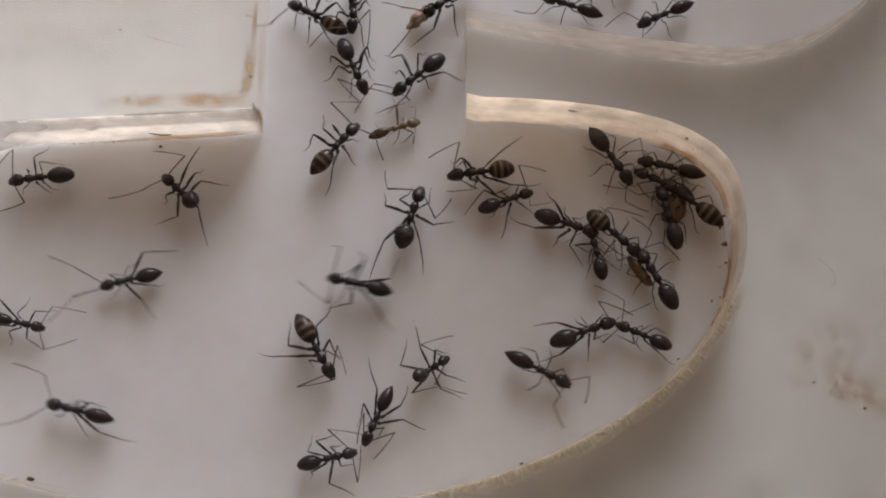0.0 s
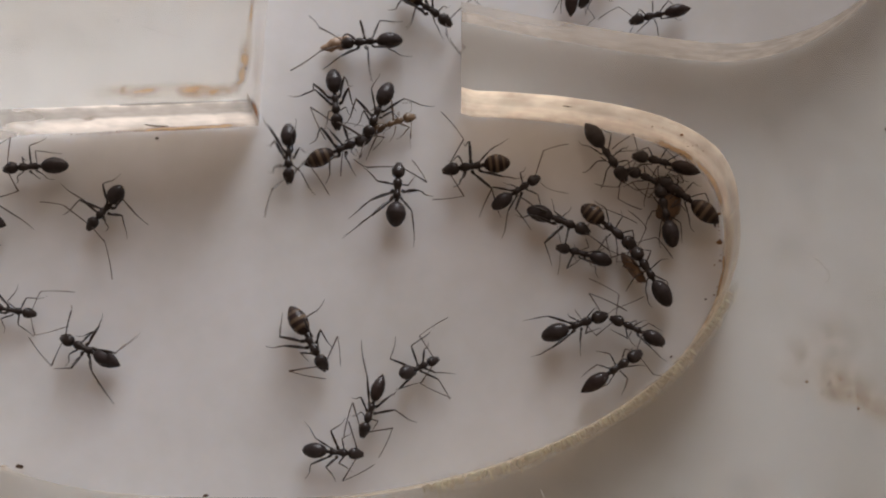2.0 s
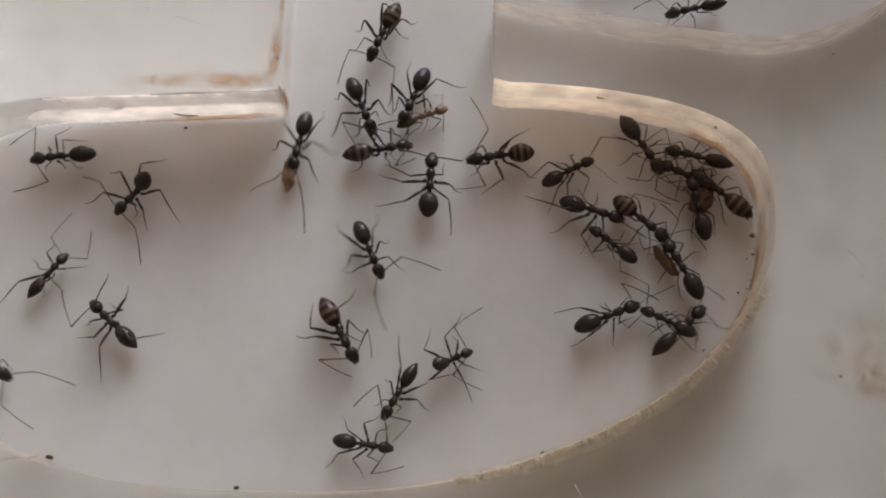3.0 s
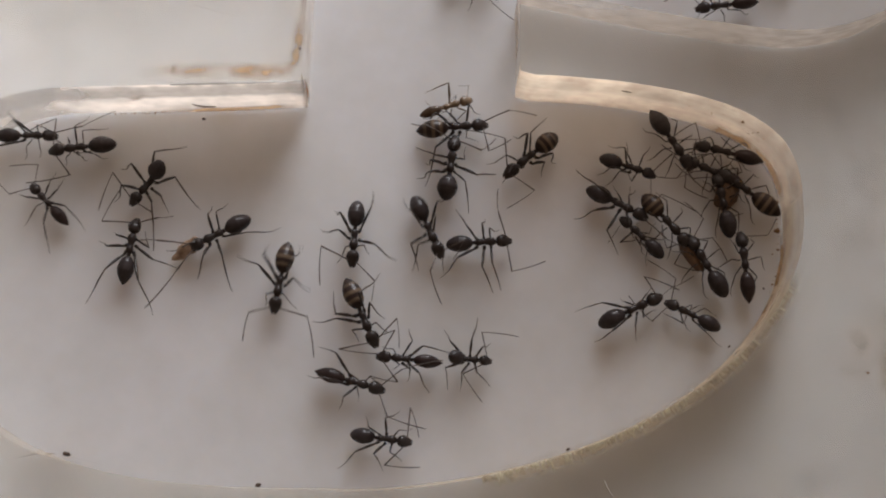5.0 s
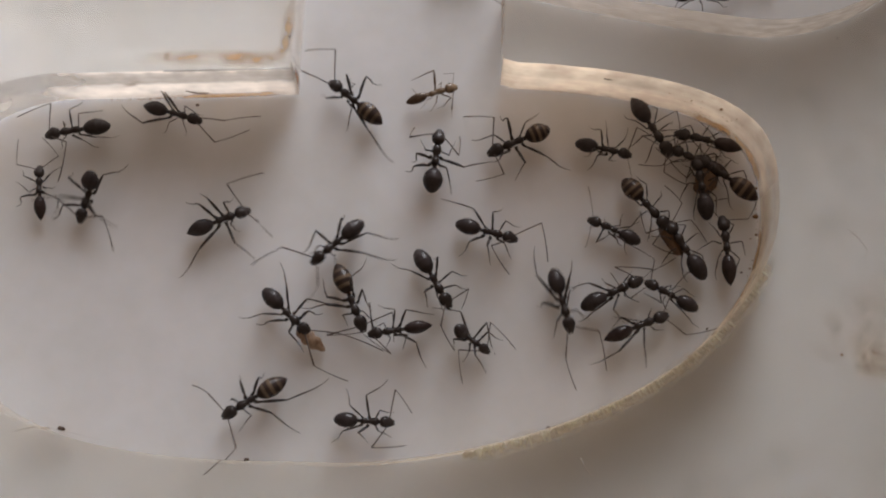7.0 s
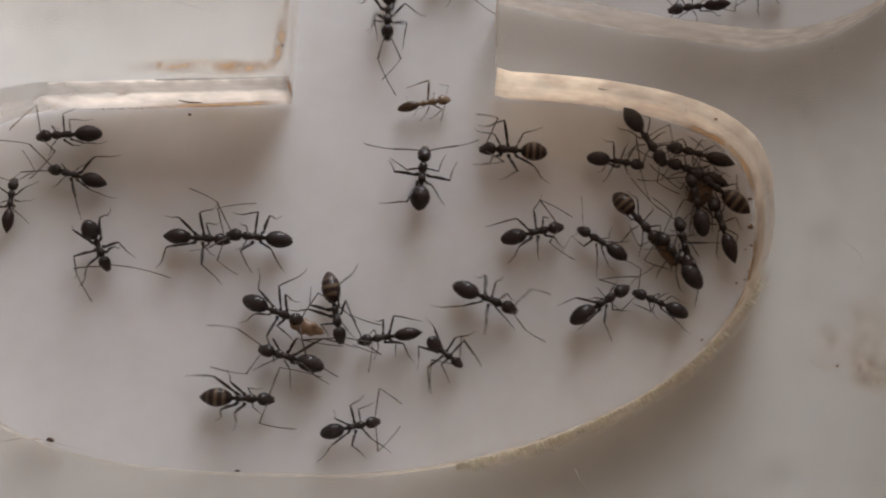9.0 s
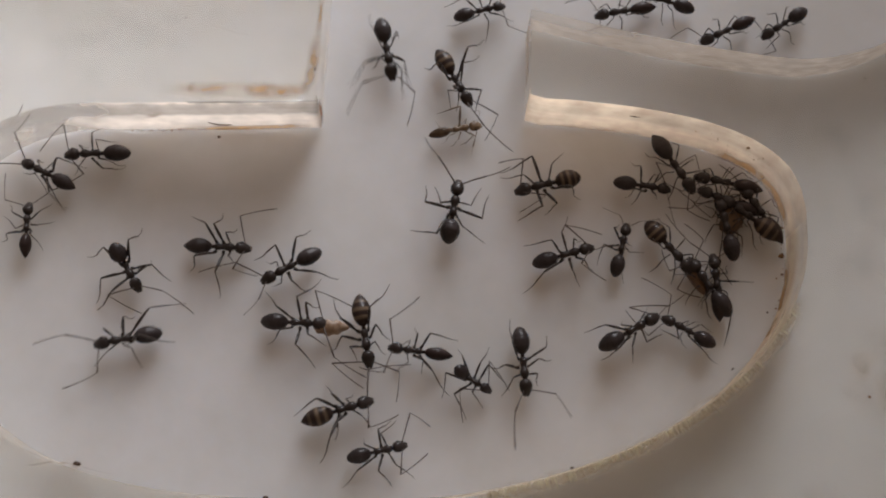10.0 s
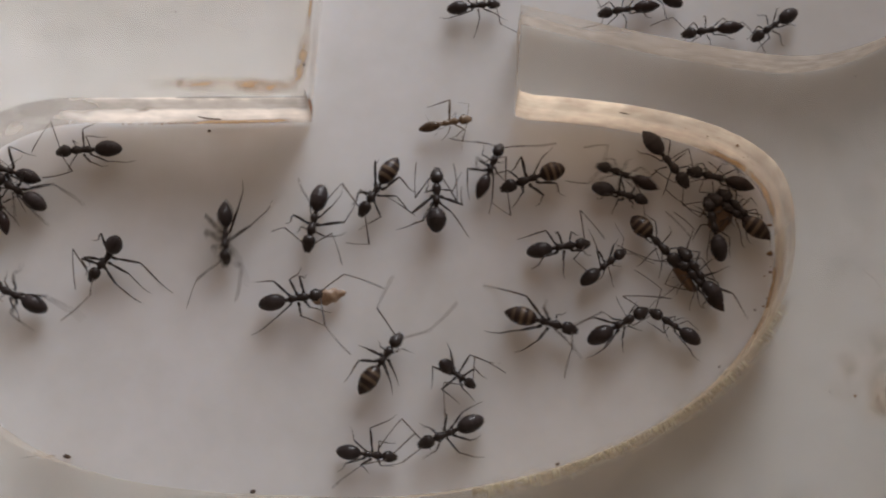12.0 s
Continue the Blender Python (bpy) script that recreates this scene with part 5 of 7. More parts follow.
    stroll(colony[10], [(0, 1.26, 8.88, -142), (0.5, 0.07, 7.90, -137), (1, -0.08, 7.13, -113), (1.5, -0.15, 7.23, -102), (2, -0.35, 6.90, -112), (2.5, -0.14, 7.11, -112), (3, -0.13, 7.14, -113), (3.5, 0.10, 7.30, -115), (3.7, -0.25, 7.50, -131), (4.6, -0.32, 3.82, -95), (5.3, -0.55, -0.65, -50), (5.5, 0.10, -1.27, -45), (6, 0.73, -1.75, -37), (6.5, 0.50, -1.87, -52), (7, 0.40, -1.98, -60), (7.2, 0.45, -1.99, -62), (8.8, 2.51, -2.07, -17), (9, 2.88, -2.34, -23), (9.5, 3.71, -3.07, -40), (10, 3.16, -3.89, -84), (10.5, 2.85, -5.12, -115), (11, 1.90, -6.48, -145), (11.5, 1.33, -6.80, -150), (12, 0.73, -7.01, -156)], 11, limbs={("hind", -1): (0.98, 1.10, [(1, 134, 37, 18, 21), (2.5, 147, 10, 19, 2), (3.5, 142, 25, 9, 13), (6, 134, 24, 30, 13), (7, 137, 14, 11, 5), (9.5, 137, -9, 29, -11), (10.5, 142, 37, 18, 21), (11.5, 151, 37, 7, 21), (12, 152, 19, 11, 9)]), ("middle", -1): (1.32, 1.21, [(1, 98, 10, -32, 4), (2.5, 114, 5, -118, 1), (3.5, 102, -15, -140, -16), (6, 81, 21, -26, 16), (7, 66, 31, -64, 27), (9.5, 87, 24, -9, 18), (10.5, 133, 28, 23, 23), (11.5, 148, 28, -12, 22), (12, 123, 31, -40, 27)]), ("front", -1): (0.93, 1.06, [(1, 70, 30, 13, 16), (2.5, 116, 30, -110, 16), (3.5, 83, 30, -64, 16), (6, 49, -16, -39, -16), (7, 23, 30, -29, 16), (9.5, 43, 12, -35, 3), (10.5, 44, 30, -25, 16), (11.5, 178, 30, -148, 16), (12, 55, 30, -6, 16)]), ("hind", 1): (1.16, 1.11, [(1, 139, 10, 1, 7), (2.5, 148, -9, -38, -10), (3.5, 154, 6, -48, 3), (6, 149, 37, -0, 35), (7, 141, 37, 32, 35), (9.5, 110, 35, 42, 34), (10.5, 143, 9, 47, 6), (11.5, 142, 10, 52, 7), (12, 133, 29, 53, 26)]), ("middle", 1): (1.00, 1.02, [(1, 116, 31, -0, 28), (2.5, 114, 10, -50, 7), (3.5, 108, 31, -19, 28), (6, 142, 27, 19, 24), (7, 92, 12, -32, 9), (10.5, 98, 22, -26, 18), (11.5, 99, 31, -23, 28), (12, 106, -15, 40, -13)]), ("front", 1): (0.93, 0.99, [(1, 30, -16, -43, -13), (6, 18, 2, -28, 0), (7, 61, 15, -0, 10), (9.5, 44, 30, -51, 25), (10.5, 124, 30, -93, 25), (11.5, 48, 30, 8, 25), (12, 48, 18, -55, 13)]), ("antenna", -1): (1.09, 1.04, [(9.5, 36, 32, -32, 35), (10.5, 38, 36, -2, -3), (11.5, 52, 40, 3, 42), (12, 69, 7, -90, 14)]), ("antenna", 1): (1.05, 0.75, [(7, 84, 40, -126, 45), (9.5, 56, 38, -1, 27), (10.5, 67, 7, -62, -3), (11.5, 28, 26, -21, 16), (12, 16, 15, -26, 38)])})
    stroll(colony[11], [(0, 0.20, 6.44, 17), (1.5, 0.22, 6.41, 20), (3.5, 0.30, 6.27, 21), (5.5, 0.35, 6.41, 18), (6.5, 0.34, 6.41, 19), (7, 0.30, 6.40, 19), (8.8, 0.22, 6.39, 12), (9.5, 0.30, 6.42, 12), (10.5, 0.25, 6.29, 14), (12, 0.28, 6.42, 14)], 12, stance=[("middle", 1, 75, 1.45, 90, 1.5), ("front", 1, 60, 0.45, 100, 0.4), ("hind", 1, 185, 0.85, -95, 0.75), ("front", -1, 54, 0.9, 117, 1.0), ("middle", -1, 115, 0.8, 60, 0.5), ("hind", -1, 150, 0.45, 20, 0.4), ("antenna", 1, 67, 0.62, 81, 0.35), ("antenna", -1, 115, 1.05, 0, 0.25)])
    stroll(colony[12], [(0, -2.35, 5.66, 47), (0.5, -2.37, 5.51, 39), (1, -2.28, 5.31, 23), (1.5, -2.32, 5.30, 24), (2, -1.96, 5.18, 23), (2.5, -1.78, 4.84, 11), (3, -1.54, 4.76, 9), (3.5, -0.59, 4.81, 15), (3.7, -0.34, 5.33, 2), (5.3, 0.75, 5.49, 8), (5.5, 0.17, 5.81, 37), (6, -0.65, 5.19, 54), (6.5, -1.35, 5.32, 132), (7, -3.20, 6.06, 140), (7.2, -2.93, 8.23, 97), (8, -1.77, 13.35, 87), (8.2, -1.61, 14.39, 9), (8.4, -1.46, 15.44, -69), (8.8, -1.41, 12.82, -86), (9, -1.44, 10.76, -91), (9.5, -0.10, 9.92, -33), (10, 0.20, 8.67, -60), (10.5, 0.63, 7.64, -63), (11, 0.01, 5.48, -104), (11.5, -2.38, 2.80, -115), (12, -2.63, 3.32, -120)], 13, limbs={("middle", 1): (1.07, 1.08, [(0, 96, -0, -53, -3), (1, 113, 31, -21, 24), (2.5, 118, 9, -31, 4), (3.5, 119, 21, 10, 14), (6, 155, 17, -60, 11), (12, 115, -15, -38, -14)]), ("hind", 1): (1.45, 1.33, [(0, 125, 37, 14, 29), (1, 113, 37, 24, 29), (2.5, 121, 35, 46, 28), (6, 192, 37, -75, 29), (7, 160, -16, 7, -19), (12, 136, 31, -38, 23)]), ("front", -1): (0.64, 0.81, [(0, 61, 22, -68, 21), (1, 138, -8, -160, -2), (2.5, 107, 30, -133, 29), (6, 94, -16, -104, -7)]), ("middle", -1): (1.45, 1.28, [(0, 117, 31, -48, 27), (1, 125, 28, 31, 23), (2.5, 100, 31, -79, 27), (3.5, 103, 31, -131, 27), (6, 128, -22, -242, -23), (7, 32, 31, -347, 27)]), ("hind", -1): (1.45, 1.33, [(0, 144, 23, 15, 15), (1, 136, 37, 0, 29), (2.5, 136, 37, 5, 29), (3.5, 137, 37, 45, 29), (6, 129, -16, -76, -19), (7, 90, 37, 12, 29), (12, 152, 37, -7, 29)]), ("antenna", 1): (1.30, 0.77, [(0, 93, 32, -131, -3), (2.5, 145, 40, -153, 25), (3.5, -5, 40, 14, 9), (12, 40, -0, -105, 19)]), ("antenna", -1): (1.25, 1.06, [(1, 88, 40, 32, 45), (2.5, 133, 32, 204, 40), (11.5, -34, 7, 373, -3), (12, 110, 24, 281, 32)]), ("front", 1): (1.17, 1.07, [(1, 94, 30, -93, 32), (12, 53, -16, -96, -14)])})
    stroll(colony[13], [(0, -3.22, -3.25, -61), (0.5, -3.17, -3.30, -59), (1, -3.08, -3.24, -60), (1.5, -3.22, -3.26, -60), (2, -3.11, -3.26, -60), (2.5, -3.22, -3.26, -61), (3, -3.12, -3.26, -61), (3.5, -3.12, -3.21, -61), (3.7, -3.16, -3.24, -60), (5.3, -3.17, -2.69, -68), (5.5, -3.15, -2.80, -69), (6, -3.06, -2.93, -68), (6.5, -3.04, -2.98, -67), (7, -3.06, -2.91, -67), (7.2, -3.08, -2.83, -70), (8.8, -3.34, -2.89, -75), (9, -3.42, -2.91, -78), (9.5, -3.18, -2.92, -74), (10, -3.44, -2.82, -80), (10.5, -3.18, -2.49, -57), (11, -1.92, -1.77, 0), (11.5, 0.44, -2.04, -5), (12, 4.60, -2.33, -14)], 14, limbs={("antenna", 1): (1.18, 0.71, [(0, 133, 40, -140, 4), (1, 119, 36, -151, 10), (2.5, 121, 28, -137, 13), (3.5, 125, 31, -139, 7), (11.5, 40, 7, -50, -3)]), ("antenna", -1): (1.23, 0.97, [(0, 94, 16, -163, 10), (1, 106, 23, -157, 18), (2.5, 107, 23, -148, 17), (3.5, 117, 17, -140, 20), (6, 91, 10, -165, -3), (9.5, 98, 7, -161, -2), (11.5, 81, 40, 14, 43)]), ("front", -1): (0.95, 0.96, [(0, 109, 30, -135, 32), (1, 87, 10, -165, 10), (2.5, 113, 27, -138, 31), (3.5, 109, 15, -147, 15), (6, 83, 23, -96, 24), (7, 81, 25, -102, 28), (9.5, 83, 13, -120, 13), (11.5, 94, 30, -106, 32), (12, 34, -16, -9, -12)]), ("middle", -1): (1.38, 1.24, [(0, 116, -15, 10, -17), (1, 122, 25, 4, 19), (2.5, 116, 4, 11, -1), (3.5, 123, 13, 1, 7), (6, 113, 0, -6, -4), (7, 112, -1, -1, -5), (9.5, 112, 8, -2, 2), (10.5, 78, 31, -70, 27), (11.5, 102, 24, -37, 18), (12, 112, 12, 29, 6)]), ("hind", -1): (1.45, 1.50, [(0, 117, 32, 81, 13), (1, 115, 27, 86, 9), (2.5, 120, 30, 77, 11), (3.5, 120, 24, 81, 8), (6, 94, 37, 87, 16), (7, 103, 37, 76, 16), (9.5, 94, 37, 82, 16), (10.5, 149, 19, 7, 4), (11.5, 138, -16, 12, -21), (12, 142, 23, 28, 7)]), ("hind", 1): (1.18, 1.43, [(0, 153, 37, -30, 9), (1, 166, 36, -54, 9), (2.5, 171, 37, -54, 9), (3.5, 171, 31, -56, 6), (6, 176, 37, -57, 9), (7, 168, 37, -41, 9), (10.5, 165, 21, -25, 1), (11.5, 127, 30, 13, 6), (12, 144, -9, 28, -17)]), ("middle", 1): (1.21, 1.25, [(0, 104, 31, -114, 15), (1, 140, 31, -131, 15), (2.5, 111, 31, -112, 15), (3.5, 159, 31, -107, 15), (6, 137, 31, -130, 15), (7, 125, 31, -129, 15), (9.5, 136, 31, -120, 15), (10.5, 132, 31, -50, 15), (11.5, 152, -15, -1, -18), (12, 148, 31, -71, 15)]), ("front", 1): (0.60, 0.91, [(0, 134, 30, -91, 9), (1, 15, 30, 41, 9), (2.5, 176, 30, 215, 9), (6, 39, 30, 354, 9), (9.5, 21, 30, 370, 9), (10.5, 180, 30, 210, 9), (11.5, 48, 26, 324, 8), (12, 119, 30, 280, 9)])})
    stroll(colony[14], [(0, -0.73, -6.17, -116), (0.5, -0.69, -6.14, -115), (1, -0.63, -6.08, -114), (1.5, -0.68, -6.05, -112), (2, -0.50, -6.06, -108), (2.5, -0.60, -6.04, -104), (3, -0.69, -5.76, -121), (3.5, -1.37, -5.20, -138), (3.7, -1.23, -5.12, -138), (5.3, -1.36, -4.40, -191), (5.5, -1.34, -4.32, -180), (6, -1.13, -4.15, -168), (6.5, -1.06, -4.06, -170), (7, -1.10, -4.16, -171), (7.2, -1.16, -4.04, -173), (8.8, -1.15, -3.98, -171), (9, -1.22, -4.01, -171), (9.5, -1.13, -3.98, -175), (10, -1.21, -3.51, -187), (10.25, -0.83, -2.47, -217), (10.5, -0.39, -2.07, -262), (11, 1.06, -1.26, -291), (11.5, 1.97, 1.92, -273), (12, 2.24, 4.37, -292)], 15, limbs={("hind", -1): (1.34, 1.50, [(0, 162, 11, -27, -4), (1, 161, -9, -27, -17), (2.5, 158, -3, -8, -13), (3.5, 168, 37, -40, 12), (6, 131, 33, 66, 10), (7, 130, 37, 49, 12), (9.5, 119, 37, 61, 12), (10.5, 144, 37, 19, 12), (11.5, 137, 36, 42, 12), (12, 158, 37, 0, 12)]), ("hind", 1): (1.40, 1.30, [(0, 140, 18, 45, 11), (1, 130, 26, 51, 18), (2.5, 132, 37, 30, 29), (3.5, 130, 27, 41, 19), (6, 145, 35, -47, 27), (7, 134, 22, -33, 15), (9.5, 144, 37, -28, 29), (10.5, 105, -9, 33, -13), (12, 129, 21, 76, 13)]), ("middle", -1): (1.11, 1.07, [(0, 129, -15, -139, -14), (1, 137, 26, -36, 24), (2.5, 140, 18, -65, 15), (3.5, 141, 31, -42, 31), (6, 111, -15, -62, -14), (7, 106, -2, -76, -3), (9.5, 104, 27, -81, 25), (10.5, 98, 13, -20, 11), (11.5, 128, 23, -43, 20), (12, 148, 21, -89, 18)]), ("middle", 1): (1.45, 1.25, [(0, 123, -22, -32, -22), (1, 120, 3, -26, -0), (2.5, 110, 1, -36, -2), (3.5, 115, 29, -28, 30), (6, 148, 29, -128, 30), (7, 155, 26, -116, 24), (9.5, 151, 27, -91, 26), (11.5, 137, 31, -44, 33)]), ("front", -1): (0.60, 0.90, [(0, 181, 30, -150, 10), (2.5, 101, 30, -44, 10), (3.5, 43, 25, -28, 8), (9.5, 77, 30, -91, 10), (10.5, 161, 22, -150, 7), (11.5, 113, 29, -98, 10), (12, 119, 30, -107, 10)]), ("front", 1): (0.71, 0.89, [(0, 117, 8, -137, 5), (1, 119, -1, -123, -1), (2.5, 80, 19, -118, 13), (6, 168, 30, -132, 21), (7, 115, 27, -88, 19), (9.5, 89, 17, -42, 11), (10.5, 119, -16, -107, -11), (12, 93, -8, -83, -6)]), ("antenna", 1): (1.30, 1.00, [(0, 130, 23, -140, 14), (1, 124, 24, -157, 14), (2.5, 107, 24, -110, 22), (3.5, 102, 40, -116, 41), (6, 144, 4, -146, 13), (7, 123, 25, -163, -3), (9.5, 136, 35, -158, 16), (10.5, 26, 40, 13, 34), (11.5, 26, -0, -27, 6), (12, 120, 40, -21, 19)]), ("antenna", -1): (1.30, 1.20, [(1, 160, 33, -157, 32), (3.5, 131, 31, -96, 31), (9.5, 66, 40, -237, 32), (10.5, 77, 40, -360, -10), (11.5, 5, -0, -238, 6), (12, 80, 40, -384, 18)])})
    stroll(colony[15], [(0, 1.43, -4.27, 33), (0.5, 1.46, -4.39, 26), (1, 1.39, -4.41, 28), (1.5, 1.29, -4.51, 18), (2, 1.32, -4.47, 26), (2.5, 1.18, -4.53, 20), (3, 1.39, -4.42, 24), (3.5, 1.25, -4.41, 20), (3.7, 1.17, -4.46, 22), (5.3, 1.07, -4.57, -7), (5.5, 1.29, -4.62, -5), (6, 2.24, -4.10, -1), (6.5, 1.83, -4.47, -43), (7, 1.90, -4.48, -35), (7.2, 1.75, -4.55, -33), (8.8, 1.06, -4.43, -40), (9, 1.05, -4.57, -37), (9.5, 1.00, -4.64, -33), (10, 0.95, -4.60, -31), (10.5, 0.98, -4.58, -27), (11, 0.97, -4.50, -23), (11.5, 0.87, -4.47, -28), (12, 0.85, -4.53, -33)], 16, limbs={("hind", 1): (1.45, 1.28, [(0, 137, -14, -96, -16), (1, 135, -8, -90, -11), (2.5, 135, 2, -82, -2), (3.5, 139, 2, -92, -2), (6, 144, 33, -1, 30), (7, 145, -16, 55, -18), (9.5, 154, 29, -17, 25), (10.5, 137, 27, -14, 22), (11.5, 146, 30, -31, 26), (12, 139, 29, -7, 25)]), ("middle", 1): (1.45, 1.50, [(0, 82, -22, -15, -27), (1, 80, -22, -29, -27), (2.5, 83, -22, -79, -27), (3.5, 85, -22, -23, -27), (6, 91, 31, -5, 8), (7, 85, -22, -128, -27), (9.5, 91, 31, 0, 8), (10.5, 112, 0, -19, -12), (11.5, 89, -11, -66, -20), (12, 92, -22, -74, -27)]), ("antenna", 1): (1.30, 1.20, [(0, 117, -0, -126, 6), (1, 109, -0, -112, 6), (2.5, 94, -0, -73, -0), (7, 118, -0, -124, -10), (9.5, 123, -0, -139, 6), (11.5, 121, -0, -126, 6), (12, 120, -0, -105, 6)]), ("front", 1): (1.45, 1.34, [(0, 51, 25, -86, 13), (3.5, 55, 30, 43, 18), (6, 50, 30, -54, 18), (10.5, 96, -23, -112, -25), (12, 58, 23, -56, 12)]), ("hind", -1): (1.45, 1.27, [(0, 165, -16, -150, -18), (1, 166, -16, -154, -18), (2.5, 158, 1, -161, -2), (3.5, 166, -16, -151, -18), (6, 145, 37, -34, 38), (7, 132, 37, -100, 38), (9.5, 158, 10, -98, 6), (10.5, 165, 10, -100, 6), (11.5, 161, 15, -99, 12), (12, 162, 18, -107, 14)]), ("middle", -1): (1.45, 1.29, [(0, 101, -11, -51, -14), (1, 106, 3, -34, -2), (2.5, 44, -22, 44, -23), (3.5, 137, 13, -62, 7), (6, 110, 24, -23, 17), (7, 62, 30, 27, 24), (9.5, 112, -22, -76, -23), (10.5, 117, -12, -98, -16), (11.5, 107, -22, -64, -23), (12, 103, -5, -107, -9)]), ("front", -1): (1.44, 1.43, [(0, 79, 20, -41, 3), (1, 111, -16, -109, -22), (2.5, 44, 29, -25, 9), (3.5, 109, 30, -87, 10), (6, 62, 21, -33, 4), (9.5, 94, 30, -78, 10), (10.5, 61, 30, -70, 10), (11.5, 55, 27, -44, 8), (12, 45, 29, -49, 10)]), ("antenna", -1): (1.30, 1.09, [(10.5, 151, -0, -94, -3)])})
    stroll(colony[16], [(0, -2.76, -7.79, 12), (0.5, -2.81, -7.77, 18), (1, -2.19, -7.97, -21), (1.5, -2.14, -7.90, -20), (2, -2.04, -7.85, -5), (2.5, -2.19, -7.81, -7), (3, -2.10, -7.84, -9), (3.5, -2.17, -7.73, -2), (3.7, -2.19, -7.83, -6), (5.3, -2.34, -7.71, -8), (5.5, -2.31, -7.70, -7), (6, -2.36, -7.76, 4), (6.5, -2.43, -7.80, 4), (7, -2.40, -7.96, -3), (7.2, -2.41, -7.92, -3), (8.8, -2.56, -7.75, 12), (9, -2.65, -7.76, 13), (9.5, -2.61, -7.74, 15), (10, -2.76, -7.66, 14), (10.5, -2.75, -7.66, 14), (11, -2.64, -7.75, 12), (11.5, -2.69, -7.90, 1), (12, -2.63, -7.97, -5)], 17, limbs={("hind", 1): (0.95, 0.97, [(0, 155, 8, -88, 7), (1, 159, 8, -23, 7), (2.5, 152, -9, -28, -7), (3.5, 157, 23, -38, 20), (6, 157, 27, -61, 24), (7, 142, 6, -37, 5), (9.5, 151, 32, -65, 30), (10.5, 152, 35, -69, 33), (11.5, 135, 9, -28, 8), (12, 146, 19, -35, 16)]), ("middle", 1): (1.40, 1.30, [(0, 127, 11, -114, 2), (1, 143, 22, -39, 12), (2.5, 110, 14, -69, 5), (3.5, 113, 21, -71, 12), (6, 96, 23, -57, 13), (7, 101, -5, -60, -11), (9.5, 84, 26, -56, 16), (11.5, 97, -12, -67, -16), (12, 101, -15, -68, -18)]), ("front", 1): (0.89, 1.03, [(0, 125, 27, -121, 14), (1, 145, 30, -118, 16), (2.5, 90, 13, -40, 5), (6, 30, 30, -34, 16), (7, 57, 23, -59, 12), (10.5, 109, -16, -77, -15), (11.5, 80, 20, -73, 10), (12, 87, 13, -87, 5)]), ("hind", -1): (1.28, 1.07, [(0, 152, 28, -20, 40), (1, 144, 26, -41, 38), (2.5, 148, 12, -27, 16), (3.5, 155, 6, -24, 9), (6, 145, -9, -15, -7), (7, 152, 17, -16, 21), (9.5, 150, 3, 1, 5), (10.5, 153, 6, -13, 9), (11.5, 139, 27, 29, 40), (12, 152, 21, -18, 28)]), ("middle", -1): (1.37, 1.23, [(0, 110, -15, -75, -17), (1, 115, 31, -31, 28), (2.5, 126, 16, -84, 11), (3.5, 130, 11, -82, 5), (6, 120, 22, -77, 17), (7, 130, 27, -99, 23), (9.5, 107, 11, -56, 6), (10.5, 127, 13, -73, 8), (11.5, 139, 25, -106, 21), (12, 133, 31, -108, 28)]), ("front", -1): (1.07, 1.13, [(0, 77, 30, -91, 16), (1, 106, 30, -49, 16), (2.5, 106, 30, -98, 16), (3.5, 114, 26, -103, 14), (6, 80, 25, -57, 13), (7, 58, 30, -51, 16), (9.5, 61, -16, -9, -17), (10.5, 88, 21, -62, 10), (11.5, 42, 28, -32, 15), (12, 56, 29, -74, 16)]), ("antenna", 1): (1.30, 0.95, [(0, 125, -0, -140, -3), (2.5, 109, -0, -182, 12), (11.5, 51, 18, -69, 32)]), ("antenna", -1): (1.27, 1.10, [(0, 90, 17, -158, 5), (2.5, 116, 18, -137, 18), (3.5, 111, 17, -127, 22), (6, 134, 7, -125, 14), (9.5, 89, 30, -123, 24), (10.5, 130, 12, -127, 8), (12, 161, 22, -17, -3)])})
    stroll(colony[17], [(0, 0.45, 22.97, 89), (1.77, -0.42, 22.43, 30), (3.53, -1.29, 21.89, -30), (5.3, -2.17, 21.35, -90), (9, -3.67, 16.39, -93), (9.5, -3.50, 13.75, -89), (10, -2.87, 10.05, -78), (10.5, -2.40, 6.85, -77), (11, -3.48, 3.74, -110), (11.5, -4.55, 2.69, -105), (12, -5.27, 1.93, -100)], 18, limbs={("hind", -1): (0.60, 1.09, [(11.5, 153, 1, 13, -10), (12, 162, -7, -22, -13)]), ("middle", -1): (1.14, 1.05, [(10.5, 80, -15, -21, -13), (11.5, 107, 20, 9, 21), (12, 94, 21, -29, 22)]), ("hind", 1): (0.84, 0.85, [(11.5, 141, 27, 17, 36), (12, 140, -9, 29, -3)]), ("middle", 1): (1.45, 1.17, [(10.5, 23, 10, -28, 11), (11.5, 112, 31, -26, 33), (12, 104, -18, 65, -17)]), ("front", 1): (0.89, 1.01, [(11.5, 36, -16, -40, -14), (12, 66, 1, 62, -3)]), ("antenna", -1): (1.09, 0.84, [(10.5, 80, 13, -31, -3), (11.5, 60, 7, -95, 19), (12, 113, 40, -10, 45)]), ("antenna", 1): (1.12, 0.82, [(10.5, 35, 7, -51, -3), (11.5, 76, 13, -117, 19), (12, 120, 34, -83, 23)]), ("front", -1): (0.60, 0.84, [(12, 87, 30, -22, 19)])})
